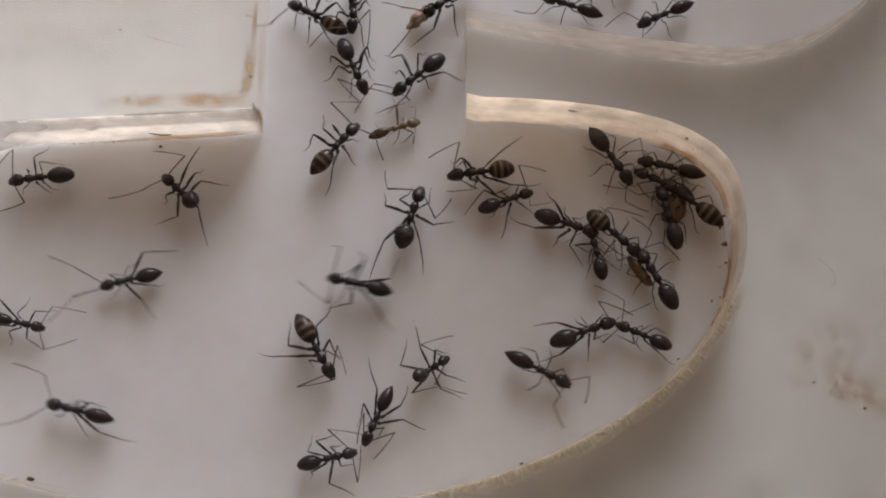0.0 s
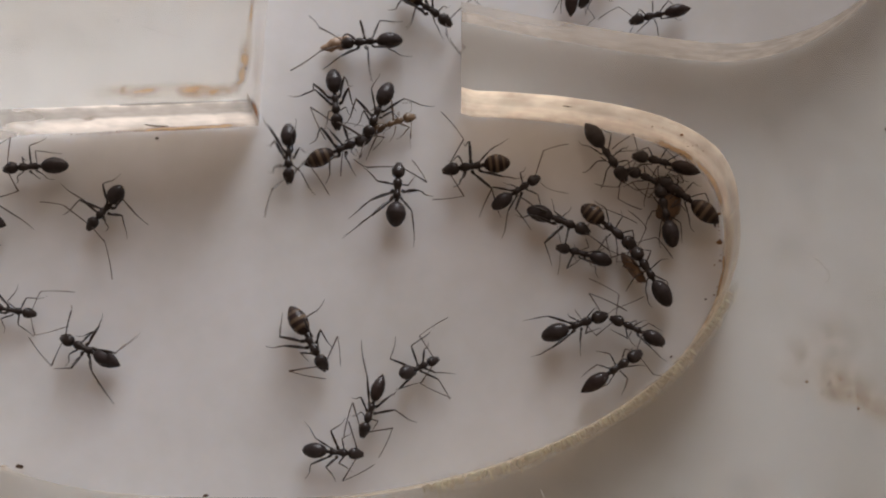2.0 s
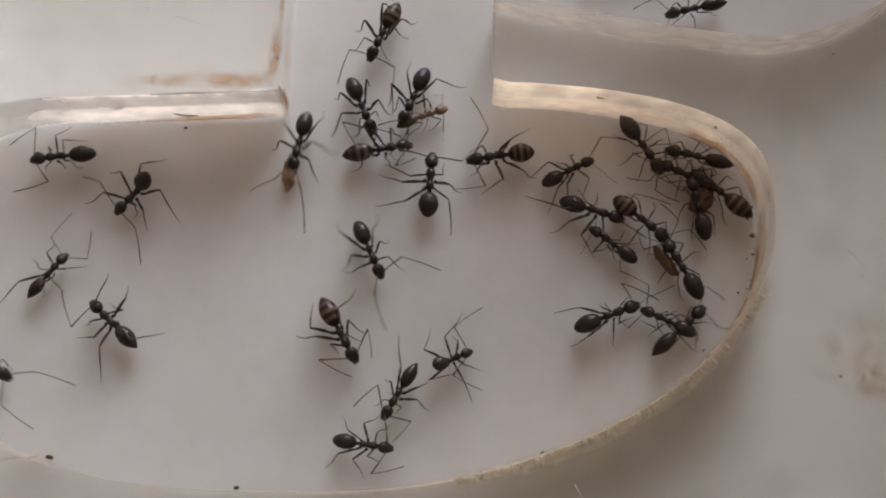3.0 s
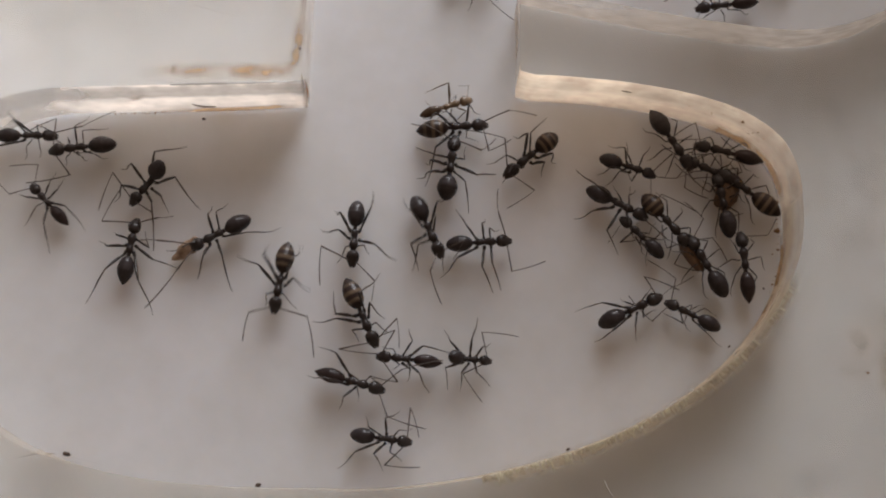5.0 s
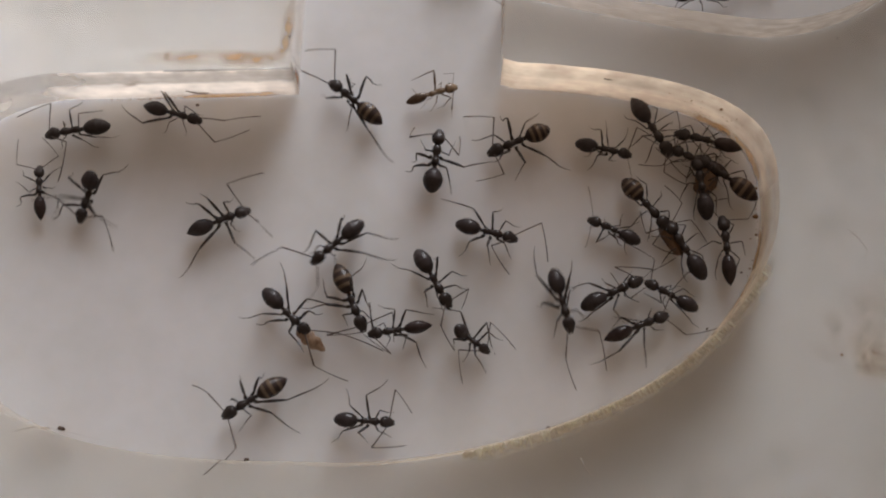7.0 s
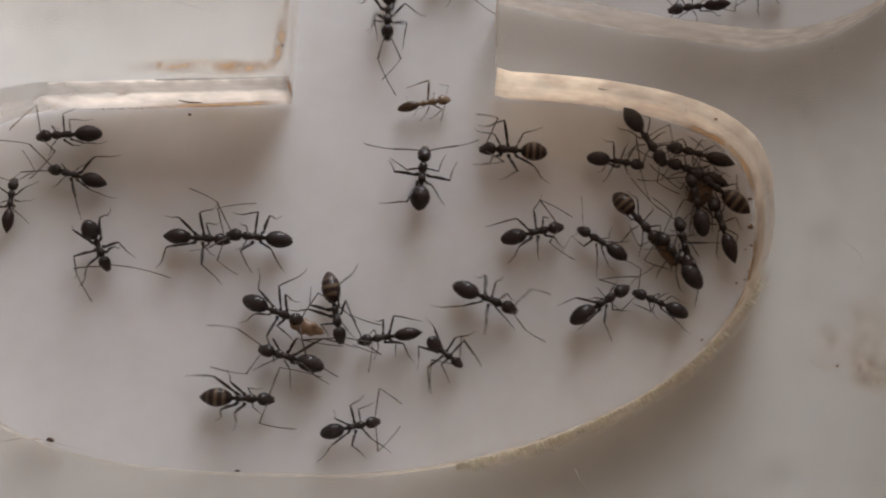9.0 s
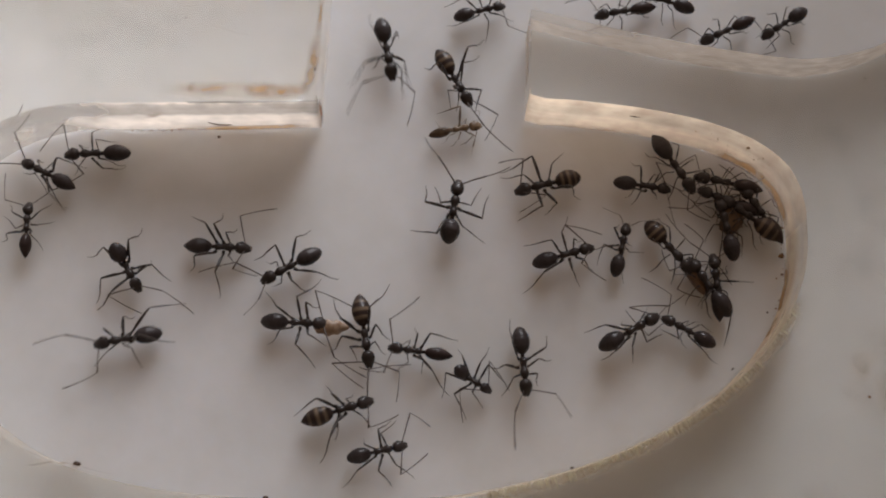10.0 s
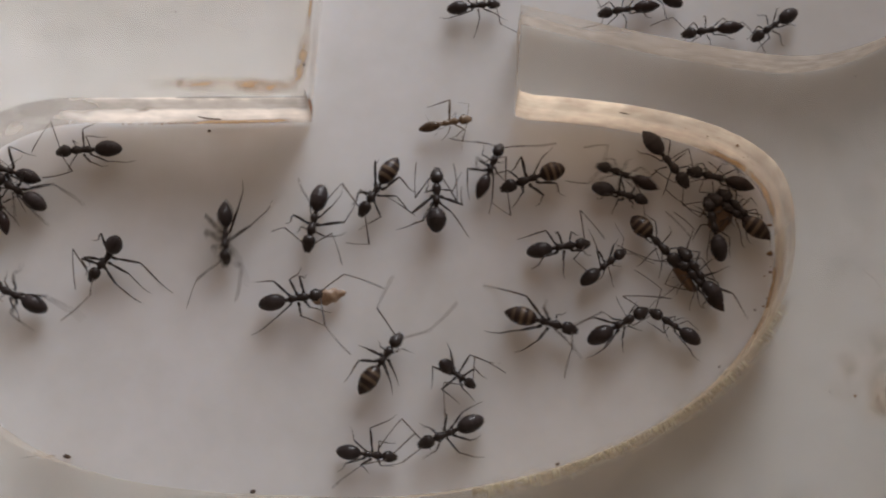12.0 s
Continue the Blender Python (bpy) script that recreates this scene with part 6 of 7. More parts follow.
    stroll(colony[18], [(0, 2.71, 21.67, -1), (3.7, 0.96, 16.16, -22), (5.5, 1.49, 11.97, -3), (7.2, 1.39, 12.51, -5), (9, 1.37, 12.53, -2), (10, 1.28, 12.06, 16), (10.5, 1.24, 12.02, 8), (11, 1.29, 12.12, 7), (12, 1.41, 12.01, 8)], 19)
    stroll(colony[19], [(0, 9.59, 4.86, -58), (1, 9.67, 4.88, -56), (1.5, 9.59, 4.86, -59), (2.5, 9.64, 4.86, -58), (3.5, 9.85, 4.84, -57), (5.5, 9.94, 4.79, -59), (6.5, 9.87, 4.83, -57), (7, 9.90, 4.80, -59), (9, 9.85, 4.83, -58), (9.5, 9.83, 4.84, -57), (10.5, 9.70, 4.87, -57), (11, 9.73, 4.93, -54), (11.5, 9.73, 4.90, -55), (12, 9.88, 4.91, -53)], 20, tuck=0.64)
    stroll(colony[20], [(0, 12.08, 4.36, 165), (1.5, 12.07, 4.36, 164), (2.5, 12.04, 4.47, 164), (3.5, 12.10, 4.26, 168), (5.5, 12.25, 4.32, 165), (6.5, 12.19, 4.30, 167), (7, 12.22, 4.27, 166), (9, 12.12, 4.10, 165), (9.5, 12.08, 4.15, 167), (10.5, 11.90, 4.03, 169), (12, 12.10, 4.15, 166)], 21, tuck=0.64)
    stroll(colony[21], [(0, 12.87, 2.84, 140), (1.5, 12.89, 2.83, 141), (2.5, 12.89, 2.82, 140), (3.5, 12.94, 2.77, 140), (5.5, 12.96, 2.60, 143), (6.5, 12.92, 2.70, 142), (7, 12.92, 2.67, 143), (9, 12.81, 2.56, 142), (9.5, 12.87, 2.60, 144), (10.5, 12.80, 2.58, 144), (12, 12.79, 2.55, 145)], 22, tuck=0.64)
    stroll(colony[22], [(0, 11.90, 2.15, 103), (1.5, 11.99, 2.09, 101), (2.5, 12.00, 2.16, 100), (3.5, 11.98, 2.09, 102), (5.5, 11.94, 2.05, 99), (6.5, 11.86, 2.13, 101), (7, 11.93, 2.17, 98), (9, 11.94, 1.90, 100), (9.5, 11.90, 2.05, 102), (10.5, 11.88, 2.07, 101), (12, 11.84, 1.94, 101)], 23, tuck=0.64)
    stroll(colony[23], [(0, 11.72, 3.68, 153), (3.5, 11.58, 3.51, 154), (7, 11.80, 3.36, 154), (9.5, 11.98, 3.27, 158), (11.5, 11.38, 3.41, 154), (11.8, 9.70, 3.91, 162), (12, 8.09, 4.19, 159)], 24, tuck=0.64)
    stroll(colony[24], [(0, 9.52, 1.42, -43), (1.5, 9.55, 1.53, -42), (2.5, 9.57, 1.54, -41), (3.5, 9.56, 1.60, -41), (5.5, 9.52, 1.21, -52), (6.5, 9.46, 1.35, -50), (7, 9.52, 1.34, -50), (9, 9.38, 1.15, -50), (9.5, 9.43, 1.18, -50), (10.5, 9.40, 1.06, -48), (12, 9.35, 1.25, -47)], 25, tuck=0.64)
    stroll(colony[25], [(0, 11.19, -0.55, 119), (1.5, 11.18, -0.55, 121), (2.5, 11.22, -0.53, 118), (3.5, 11.11, -0.51, 120), (5.5, 11.09, -0.63, 119), (6.5, 11.02, -0.47, 121), (7, 11.09, -0.60, 121), (9, 11.04, -0.60, 126), (10.5, 11.00, -0.44, 123), (12, 11.16, -0.18, 124)], 26, tuck=0.64)
    stroll(colony[26], [(0, 7.52, 1.93, -20), (0.5, 7.40, 1.95, -21), (1, 7.38, 1.89, -21), (1.5, 7.43, 2.05, -21), (2, 7.46, 1.86, -22), (2.5, 7.41, 1.94, -19), (3, 7.52, 1.99, -18), (3.5, 7.38, 2.12, -18), (3.7, 7.37, 2.12, -15), (5.3, 7.54, 2.03, -29), (5.5, 7.54, 2.13, -28), (6, 7.08, 2.20, -31), (6.5, 5.92, 0.56, -93), (7, 5.83, -2.90, -75), (7.2, 5.84, -4.15, -65), (7.45, 5.77, -5.38, -116), (7.7, 5.69, -6.61, -167), (8.4, 0.02, -6.22, -180), (8.8, -4.39, -5.35, -192), (9, -5.24, -4.91, -196), (9.5, -9.60, -2.42, -221), (9.75, -11.53, -2.07, -169), (10, -13.31, -3.19, -168), (10.5, -13.95, -4.49, -170), (11, -16.75, -0.37, -237), (11.5, -17.27, 2.73, -226), (12, -18.07, 2.89, -211)], 27, limbs={("hind", 1): (1.39, 1.41, [(0, 161, 37, -46, 19), (3.5, 210, -9, -39, -15), (6, 172, 37, -46, 19), (7, 157, 35, -13, 17)]), ("middle", 1): (0.78, 0.93, [(0, 164, 11, -73, 7), (3.5, 174, -15, -50, -11), (6, 155, 31, -52, 22), (7, 156, 2, -41, 1)]), ("front", 1): (0.67, 0.96, [(0, 167, 17, -127, 3), (3.5, 189, -16, -95, -14), (6, 83, 30, -33, 9), (9.5, 27, 3, -29, -4)]), ("hind", -1): (1.45, 1.14, [(0, 153, -3, 42, -2), (2.5, 166, 18, 17, 25), (3.5, 95, 14, 10, 19), (6, 154, 20, 22, 28), (7, 154, -16, 37, -15)]), ("middle", -1): (1.45, 1.01, [(0, 117, 15, -16, 33), (2.5, 112, -22, -78, -16), (6, 88, -22, -64, -16), (7, 106, 22, 2, 33)]), ("front", -1): (1.09, 1.02, [(0, 98, -16, -72, -13), (7, 46, 18, -34, 20), (9.5, 65, 30, -44, 32)]), ("antenna", -1): (1.20, 0.84, [(7, 21, 7, -19, -3)])})
    stroll(colony[27], [(0, 8.71, 0.68, 101), (0.5, 8.61, 0.54, 125), (1, 8.75, 0.84, 130), (1.5, 8.52, 0.65, 149), (2, 8.44, 0.40, 163), (2.5, 8.19, 0.42, 157), (3, 8.32, 0.53, 142), (3.5, 8.29, 0.51, 138), (3.7, 8.28, 0.57, 138), (5.3, 8.48, 0.63, 132), (5.5, 8.43, 0.57, 128), (6, 8.55, 0.60, 116), (6.5, 8.37, 0.41, 136), (7, 8.09, 0.23, 155), (7.2, 7.98, 0.26, 156), (8.8, 7.93, 0.26, 141), (9, 7.83, 0.13, 147), (9.5, 8.20, 0.32, 118), (10, 7.37, 1.07, 76), (10.5, 7.47, 0.40, 63), (11, 7.32, 0.08, 40), (11.5, 6.75, 0.05, 37), (12, 7.12, 0.15, 39)], 28, limbs={("front", 1): (1.15, 1.14, [(7, 87, -16, 155, -16), (9.5, 77, 15, 264, 8), (11.5, 76, 30, 288, 22), (12, 38, 18, 333, 11)]), ("middle", 1): (1.07, 0.99, [(7, 145, 17, 41, 20), (9.5, 118, -15, -4, -11), (10.5, 100, 22, -52, 28)]), ("hind", -1): (0.81, 0.85, [(9.5, 160, 5, -46, 9), (10.5, 179, -9, -45, -4), (11.5, 118, 31, 37, 38), (12, 151, 37, 4, 40)]), ("front", -1): (0.60, 0.94, [(9.5, 196, 30, -150, 7), (11.5, 153, 30, -134, 7)]), ("hind", 1): (1.03, 0.99, [(7, 151, 25, -6, 27), (10.5, 104, 14, 92, 14), (11.5, 62, -9, -3, -7)]), ("middle", -1): (0.60, 0.95, [(10.5, 156, -0, -83, -7), (11.5, 113, 27, -28, 5), (12, 137, 23, -41, 3)]), ("antenna", -1): (0.60, 0.70, [(7, 51, 40, 13, -3)]), ("antenna", 1): (0.61, 0.55, [(7, 103, 7, 5, 38), (10.5, 43, 26, 44, -3)])})
    stroll(colony[28], [(0, 7.99, -2.78, 18), (0.5, 7.99, -2.78, 18), (1, 7.99, -2.73, 21), (1.5, 7.95, -2.73, 20), (2, 8.00, -2.70, 19), (2.5, 7.94, -2.68, 20), (3, 8.01, -2.58, 21), (3.5, 7.90, -2.55, 21), (3.7, 7.93, -2.55, 22), (5.3, 7.89, -2.51, 25), (5.5, 7.88, -2.54, 23), (6, 7.89, -2.47, 24), (6.5, 7.91, -2.56, 25), (7, 7.98, -2.52, 26), (7.2, 7.98, -2.44, 30), (8.8, 7.77, -2.50, 28), (9, 7.70, -2.55, 32), (9.5, 7.76, -2.47, 31), (10, 7.64, -2.52, 30), (10.5, 7.65, -2.44, 29), (11, 7.67, -2.40, 31), (11.5, 7.67, -2.44, 31), (12, 7.72, -2.38, 30)], 29, stance=[("front", 1, 27, 0.69, -5, 0.59), ("antenna", -1, -19, 0.55, 19, 0.83)], limbs={("hind", 1): (1.11, 0.93, [(1, 149, -1, 5, 5), (3.5, 148, -9, 12, -3), (6, 144, -9, 20, -4), (7, 142, 8, 7, 15), (9.5, 146, 10, 5, 19), (10.5, 147, 3, 10, 10), (11.5, 144, -7, 10, -1), (12, 144, 8, 6, 15)]), ("middle", 1): (0.73, 0.82, [(6, 151, 17, -92, 22), (7, 143, 12, -83, 17), (9.5, 163, 23, -94, 31), (10.5, 149, -15, -129, -6), (11.5, 157, 8, -97, 13), (12, 158, 15, -98, 20)]), ("hind", -1): (1.36, 0.94, [(1, 159, -9, 26, -1), (3.5, 160, 7, 14, 24), (6, 165, 5, 8, 20), (9.5, 167, 20, 3, 40), (10.5, 158, 6, 25, 22)]), ("middle", -1): (1.07, 0.92, [(3.5, 121, 9, -35, 21), (6, 137, 5, -57, 15), (7, 139, -3, -84, 5), (9.5, 132, -15, -41, -7), (10.5, 150, 23, -57, 33), (11.5, 148, 15, -79, 32), (12, 138, 9, -56, 20)]), ("front", -1): (0.88, 1.12, [(6, 129, 16, -145, 0), (7, 130, 30, -108, 7), (9.5, 130, 8, -115, -4), (10.5, 85, -16, -109, -18), (11.5, 147, 14, -134, -1), (12, 157, 30, -137, 7)]), ("antenna", 1): (0.94, 1.20, [(6, 108, 32, -135, 21), (7, 131, 11, -148, 11), (10.5, 135, 7, -151, 9), (11.5, 118, 36, -149, -10), (12, 123, 19, -148, -10)])})
    stroll(colony[29], [(0, 10.49, -2.98, 155), (1.5, 10.55, -2.94, 153), (2.5, 10.55, -2.85, 153), (3.5, 10.42, -2.75, 155), (5.5, 10.41, -2.69, 152), (6.5, 10.39, -2.62, 153), (7, 10.43, -2.60, 151), (9, 10.20, -2.49, 156), (9.5, 10.15, -2.46, 151), (10.5, 10.04, -2.44, 153), (11, 10.08, -2.37, 151), (11.5, 9.96, -2.49, 147), (12, 10.05, -2.36, 147)], 30, stance=[("hind", 1, 155, 1.10, 19, 0.94), ("middle", -1, 129, 0.55, -7, 0.59), ("front", 1, 115, 0.85, -136, 1.22)], limbs={("hind", -1): (0.60, 0.90, [(6, 130, 23, 32, 9)]), ("front", -1): (0.60, 0.71, [(6, 137, 8, 101, 23)]), ("middle", 1): (0.60, 0.80, [(6, 87, 7, 81, 8)])})
    stroll(colony[30], [(0, 6.10, -4.36, -29), (0.5, 8.27, -4.72, 11), (1, 8.59, -4.71, 16), (1.5, 8.81, -4.66, 21), (2, 9.52, -4.58, 33), (2.5, 9.90, -3.88, 34), (3, 11.00, -3.13, 42), (3.5, 12.52, -1.68, 72), (3.7, 12.67, -1.41, 78), (5.3, 12.73, -0.55, 94), (5.5, 12.77, -0.57, 92), (6, 12.97, -0.21, 94), (6.5, 12.96, -0.00, 97), (7, 12.86, -0.53, 94), (7.2, 12.86, -0.52, 90), (8.8, 12.98, 0.79, 106), (9, 12.97, 0.84, 107), (9.5, 13.14, 1.82, 112), (10, 13.38, 2.79, 123), (10.5, 13.07, 2.62, 126), (12, 13.08, 2.64, 135)], 31, tuck=0.64)
    stroll(colony[31], [(0, 3.89, 4.32, -174), (0.5, 3.90, 4.30, -174), (1, 3.91, 4.32, -174), (1.5, 3.90, 4.32, -172), (2, 3.94, 4.34, -173), (2.5, 3.84, 4.36, -175), (3, 3.62, 4.43, -172), (3.5, 3.61, 4.41, -173), (3.7, 3.64, 4.38, -169), (5.3, 3.90, 3.98, -139), (5.5, 3.82, 3.86, -140), (6, 3.98, 3.89, -144), (6.5, 4.04, 3.98, -150), (7, 4.06, 4.19, -156), (7.2, 4.27, 4.23, -157), (8.8, 4.16, 4.49, -198), (9, 4.09, 4.21, -183), (9.5, 4.14, 3.91, -171), (10, 4.25, 3.88, -165), (10.5, 4.32, 3.85, -158), (11, 4.18, 3.98, -165), (11.5, 4.09, 3.91, -159), (12, 4.07, 3.96, -159)], 32, limbs={("antenna", -1): (1.15, 1.03, [(0, 111, 21, -110, 26), (1, 122, 22, -93, 28), (2.5, 132, 7, -51, -3), (10.5, 109, 38, -68, 45)]), ("antenna", 1): (1.14, 0.78, [(0, 138, 22, -140, 7), (1, 118, 7, -112, -3), (7, 85, 23, -97, 15), (9.5, 151, 40, -136, 8), (11.5, 104, 7, -94, 27), (12, 75, 13, -136, 24)]), ("front", -1): (0.81, 0.97, [(0, 52, 30, -32, 18), (2.5, 51, 30, -32, 18), (3.5, 54, 30, -19, 18), (6, 55, -16, -35, -13)]), ("hind", -1): (0.84, 1.20, [(0, 146, -9, -6, -15), (1, 183, 37, -56, 7), (2.5, 147, 22, -11, 1), (3.5, 140, 37, 1, 7), (6, 123, 12, 51, -4), (7, 143, 37, 4, 7), (9.5, 118, 34, 8, 6), (10.5, 109, 37, 36, 7), (11.5, 126, 37, 16, 7), (12, 140, 34, -1, 6)]), ("hind", 1): (1.29, 1.12, [(0, 149, -9, 33, -9), (1, 136, 32, 48, 40), (2.5, 148, 1, 45, 1), (3.5, 99, 37, 57, 40), (6, 135, 37, -4, 40), (7, 119, 2, 19, 2), (9.5, 142, 19, 19, 20), (10.5, 142, 37, -23, 40), (11.5, 136, 26, -32, 29), (12, 133, 27, 7, 31)]), ("middle", 1): (1.45, 1.05, [(0, 125, -16, 87, -11), (1, 124, -20, 79, -15), (2.5, 129, -22, -60, -17), (3.5, 53, 31, -75, 33), (6, 137, 31, -81, 33), (7, 87, 6, -72, 18), (9.5, 116, 2, -128, 12), (10.5, 103, 13, -97, 33), (11.5, 108, 9, -95, 25), (12, 106, 13, -122, 33)]), ("front", 1): (1.43, 1.27, [(1, 115, 30, -170, 25), (2.5, 60, 30, -82, 25), (6, -34, 30, 21, 25), (7, 39, 30, -89, 25), (9.5, 65, 30, -99, 25), (10.5, 99, -16, -80, -18), (11.5, 48, 30, -54, 25), (12, 65, 30, -67, 25)]), ("middle", -1): (1.45, 1.32, [(1, 24, 31, 8, 22), (3.5, 189, 31, -90, 22), (6, 102, 28, -46, 19), (7, 91, 28, -6, 19), (9.5, 73, 3, -87, -4), (10.5, 85, -22, -95, -24), (11.5, 83, 15, -107, 6), (12, 82, 31, -97, 22)])})
    stroll(colony[32], [(0, 4.95, 3.04, 18), (0.5, 5.25, 3.06, 24), (1, 5.35, 3.12, 29), (1.5, 5.29, 3.06, 28), (2, 5.67, 3.21, 34), (2.5, 5.83, 3.39, 29), (3, 6.54, 3.76, 27), (3.5, 7.41, 4.23, -6), (3.7, 7.87, 3.83, -5), (5.3, 8.04, 3.66, -21), (5.5, 8.03, 3.64, -21), (6, 7.81, 3.70, -36), (6.5, 7.62, 3.82, -24), (7, 7.79, 3.87, -13), (7.2, 8.21, 4.04, -4), (8.8, 8.48, 3.78, -13), (9, 8.56, 3.77, -9), (9.5, 8.50, 3.84, -0), (10, 8.38, 3.91, -8), (10.5, 8.46, 3.55, -33), (11, 8.04, 3.77, -30), (11.5, 7.98, 3.64, -22), (12, 7.87, 3.38, -15)], 33, limbs={("antenna", 1): (1.21, 1.14, [(0, 93, 21, -103, 24), (1, 65, 7, -23, -3), (2.5, 20, 40, -36, 27), (11.5, 147, 24, -125, 26)]), ("front", -1): (0.95, 0.98, [(0, 71, 7, -41, 6), (1, 80, 4, 25, 3), (2.5, 63, -16, 42, -13), (6, 116, 7, 188, 5), (11.5, 61, 30, 260, 29)]), ("middle", -1): (1.45, 1.26, [(0, 125, 12, -6, 7), (1, 142, -22, -100, -23), (3.5, 144, 20, -20, 16), (10.5, 130, 31, -23, 31), (11.5, 125, 31, -50, 31)]), ("front", 1): (0.89, 1.05, [(0, 42, 26, -15, 11), (2.5, 85, 16, -63, 5), (3.5, 148, 30, -102, 13), (6, 54, -16, 34, -16), (11.5, 71, 30, -14, 13)]), ("hind", -1): (1.14, 1.04, [(0, 154, 30, 21, 36), (1, 153, -9, -22, -8), (3.5, 149, 3, -12, 3), (6, 153, 36, 8, 40), (10.5, 136, 37, 17, 40), (11.5, 153, 29, 27, 35)]), ("antenna", -1): (0.66, 0.72, [(1, 106, 27, -95, -3), (2.5, 73, 7, -9, 23)]), ("hind", 1): (1.10, 1.18, [(2.5, 140, -9, 65, -12), (3.5, 142, 36, 15, 20), (10.5, 112, 37, -7, 21)]), ("middle", 1): (0.86, 1.03, [(3.5, 157, 31, -73, 14), (6, 129, -15, -26, -15), (10.5, 51, 31, -2, 14), (11.5, 128, 6, -39, -1)])})
    stroll(colony[33], [(0, 0.82, 2.34, 70), (0.5, 0.98, 2.37, 75), (1, 0.82, 3.11, 83), (1.5, 0.24, 3.68, 99), (2, 0.52, 3.09, 87), (2.5, 0.44, 3.29, 86), (3, 0.59, 3.14, 86), (3.5, 0.59, 3.21, 83), (3.7, 0.56, 3.29, 83), (5.3, 0.44, 3.61, 81), (5.5, 0.42, 3.56, 84), (6, 0.46, 3.39, 81), (6.5, 0.41, 3.28, 83), (7, 0.44, 3.25, 83), (7.2, 0.58, 3.10, 79), (8.8, 0.17, 2.90, 89), (9, 0.15, 2.91, 85), (9.5, 0.26, 2.62, 80), (10, 0.18, 2.55, 81), (10.5, 0.04, 2.46, 90), (11, -0.04, 2.56, 92), (11.5, 0.11, 2.81, 92), (12, -0.06, 2.88, 91)], 34, limbs={("antenna", 1): (1.25, 0.97, [(0, 116, 27, -81, 31), (6, 79, 40, -5, 45), (7, 119, 30, -113, 41), (9.5, 105, 26, -11, 16), (10.5, -1, 40, -1, 24), (12, 147, 7, -142, -3)]), ("antenna", -1): (1.30, 1.05, [(0, 139, 17, -120, 26), (2.5, 121, 23, -153, 23), (3.5, 101, 40, 22, 45), (6, 131, 26, -154, 31), (7, 141, 22, -137, 31), (9.5, 76, 36, -10, 30), (10.5, 86, 40, -53, 29), (11.5, 126, 16, -145, -3), (12, 150, -0, -149, -3)]), ("front", 1): (1.01, 1.26, [(0, 99, 23, -115, 0), (1, 87, 30, -72, 4), (2.5, 107, -16, -52, -21), (6, 114, 30, -64, 4), (7, 133, 30, -116, 4), (9.5, 121, 7, -77, -8), (10.5, 140, 26, -148, 2)]), ("front", -1): (0.75, 1.04, [(0, 54, 3, -72, -7), (1, 117, 19, -113, 1), (6, 111, 15, -123, -1), (7, 123, 5, -119, -6), (10.5, 99, -16, -87, -17)]), ("middle", 1): (1.45, 1.22, [(0, 103, 9, -83, 7), (1, 120, 31, -61, 33), (2.5, 120, -22, 12, -22), (3.5, 93, 29, -103, 33), (6, 123, 25, -79, 26), (7, 114, 29, -65, 33), (9.5, 99, -1, -88, -3), (10.5, 96, 3, -98, 1), (11.5, 122, -15, -72, -16), (12, 133, -22, -87, -22)]), ("middle", -1): (1.45, 1.25, [(0, 112, 8, -76, 4), (1, 126, 31, -62, 33), (2.5, 113, 16, -43, 12), (3.5, 132, 31, -71, 33), (6, 106, -22, -52, -22), (7, 110, -13, -55, -15), (9.5, 107, -0, -113, -4), (10.5, 110, -22, -105, -22), (11.5, 118, 6, -74, 2), (12, 121, 0, -125, -3)]), ("hind", 1): (1.45, 1.27, [(0, 158, -4, 12, -7), (1, 143, 37, -13, 37), (2.5, 149, -16, -36, -18), (3.5, 136, 37, -64, 37), (6, 130, 31, -74, 29), (7, 135, 33, -84, 32), (9.5, 169, 4, -91, 1), (10.5, 160, 18, -98, 14), (11.5, 161, 22, -82, 18), (12, 159, 17, -75, 13)]), ("hind", -1): (1.00, 1.10, [(0, 146, -1, 5, -5), (1, 147, 23, 9, 13), (2.5, 130, -9, 38, -11), (3.5, 132, 14, 34, 7), (6, 138, 21, 13, 12), (7, 137, 35, 12, 22), (9.5, 148, 37, -39, 23), (10.5, 156, 5, -73, -1), (11.5, 138, 30, -1, 18), (12, 142, 17, -11, 8)])})
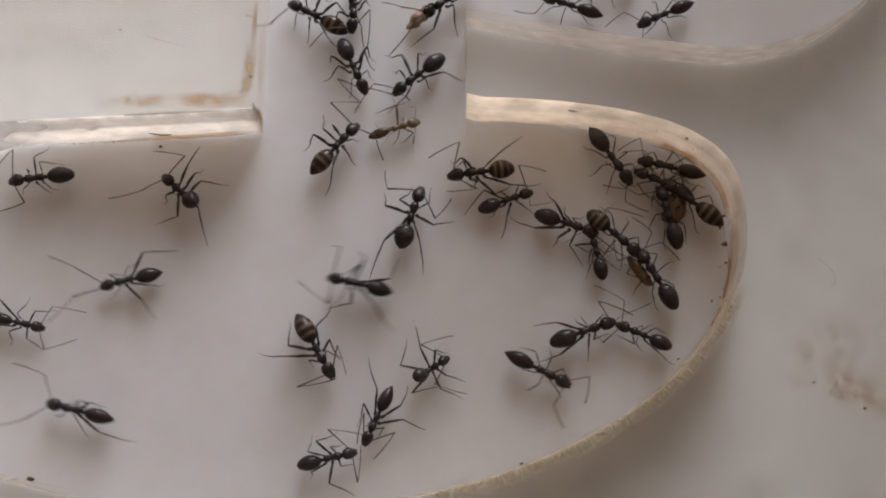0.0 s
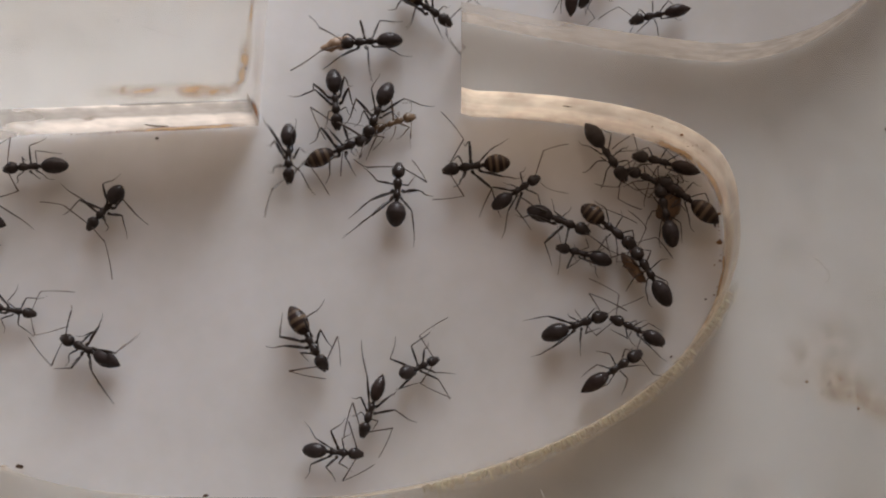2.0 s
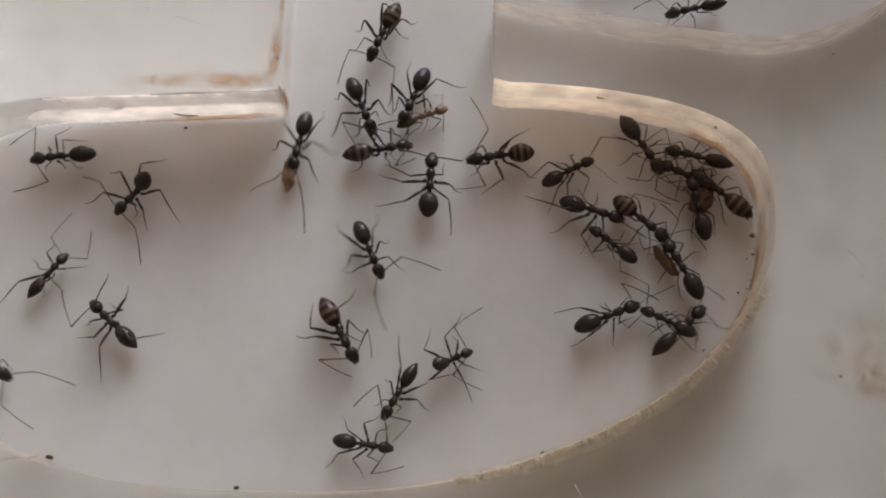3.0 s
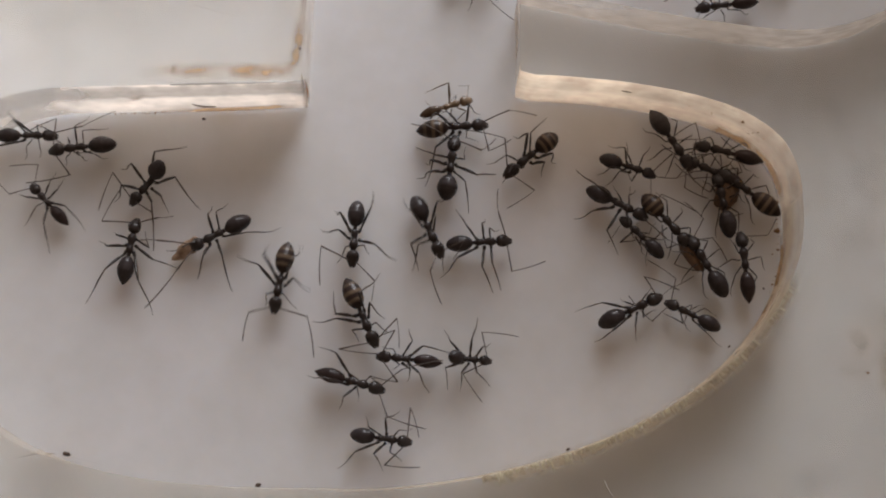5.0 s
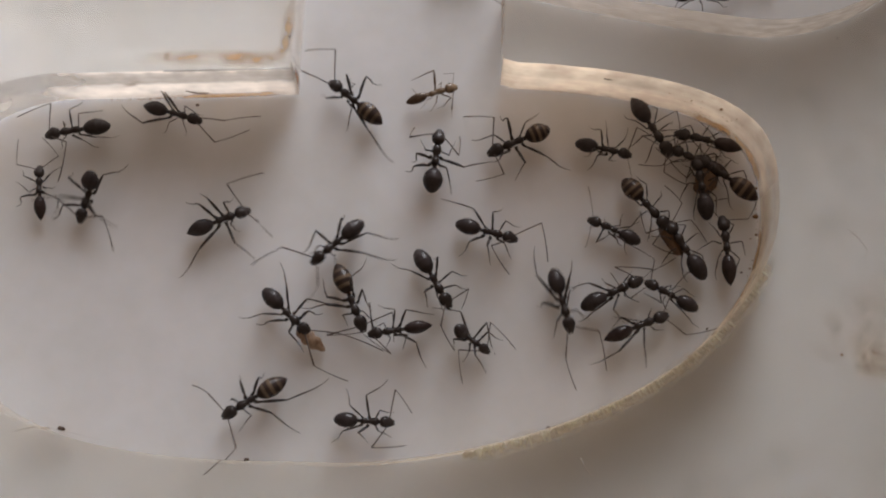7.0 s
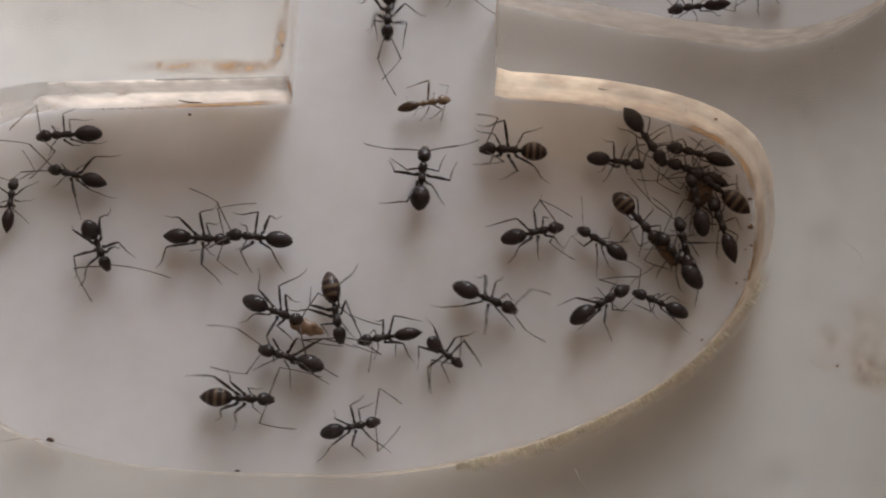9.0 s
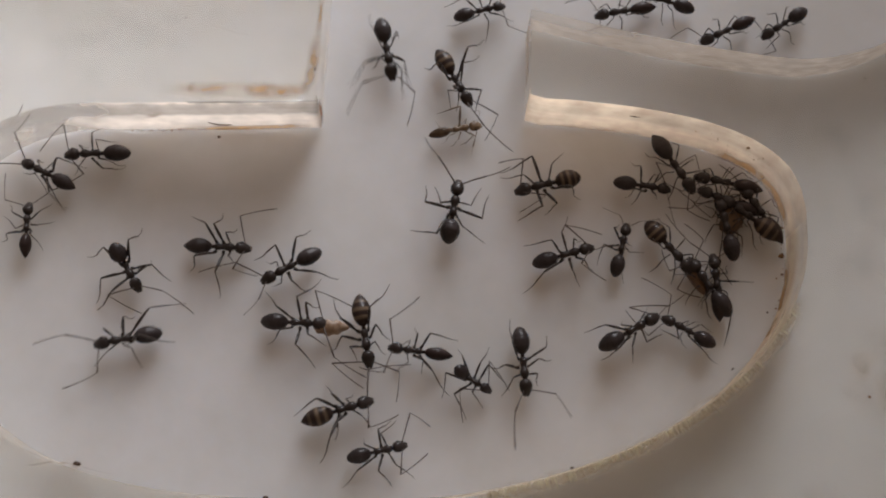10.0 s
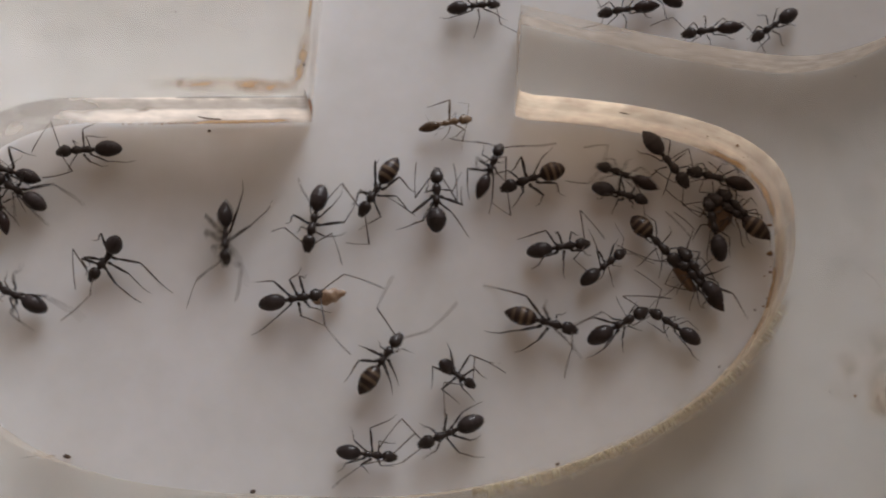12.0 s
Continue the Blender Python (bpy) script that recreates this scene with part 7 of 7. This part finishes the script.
    stroll(colony[34], [(0, 8.17, 12.07, 160), (1, 8.04, 12.50, 173), (1.67, 8.24, 12.79, 116), (2.33, 8.43, 13.08, 58), (3, 8.63, 13.38, 0), (6, 10.28, 13.54, 1), (9, 8.02, 13.22, 7), (9.33, 7.93, 12.86, -52), (9.67, 7.83, 12.50, -110), (10, 7.73, 12.14, -169), (10.5, 7.94, 12.01, -167), (11, 7.92, 11.93, -177), (11.5, 8.06, 12.01, -171), (12, 8.26, 11.98, -169)], 35, tuck=0.64)
    stroll(colony[35], [(0, 12.34, 11.54, -157), (0.5, 12.37, 11.57, -158), (1, 12.52, 11.60, -167), (1.5, 12.10, 11.38, -169), (2, 12.16, 11.40, -167), (2.5, 12.30, 11.24, -156), (3, 12.30, 11.27, -167), (3.5, 12.25, 11.27, -174), (5.5, 12.65, 11.09, -170), (6, 12.26, 11.21, -161), (6.5, 12.11, 10.95, -182), (7, 12.46, 11.12, -177), (7.2, 12.26, 11.24, -158), (9, 12.42, 11.09, -172), (9.5, 12.25, 11.31, -156), (10, 12.32, 11.27, -153), (10.5, 12.26, 11.28, -160), (11, 12.39, 11.36, -152), (11.5, 12.05, 11.16, -161), (12, 11.99, 11.06, -170)], 36, tuck=0.64)
    stroll(colony[36], [(0, 14.67, 16.99, -13), (1.17, 14.77, 16.55, -67), (2.33, 14.88, 16.11, -121), (3.5, 14.98, 15.68, -174), (6, 14.41, 11.66, -177), (6.5, 14.80, 12.58, -161), (9, 15.23, 11.86, -173), (9.5, 14.74, 11.35, -164), (10, 14.95, 11.69, -145), (10.5, 14.92, 11.68, -147), (11, 14.95, 11.55, -152), (11.5, 14.94, 11.65, -148), (12, 14.84, 11.39, -144)], 37, tuck=0.64)
    stroll(colony[37], [(0, 10.11, 13.13, -168), (0.5, 9.57, 12.13, -172), (1, 9.40, 12.44, -183), (1.5, 9.16, 12.49, -162), (2.5, 9.90, 13.45, -87), (3.5, 10.65, 14.42, -12), (6, 13.29, 14.66, -13), (9, 10.40, 13.79, -5), (9.33, 10.17, 13.42, 51), (9.67, 9.95, 13.06, 106), (10, 9.73, 12.69, 162), (10.5, 9.82, 12.56, 161), (12, 9.58, 12.77, 159)], 38, tuck=0.64)


motions()
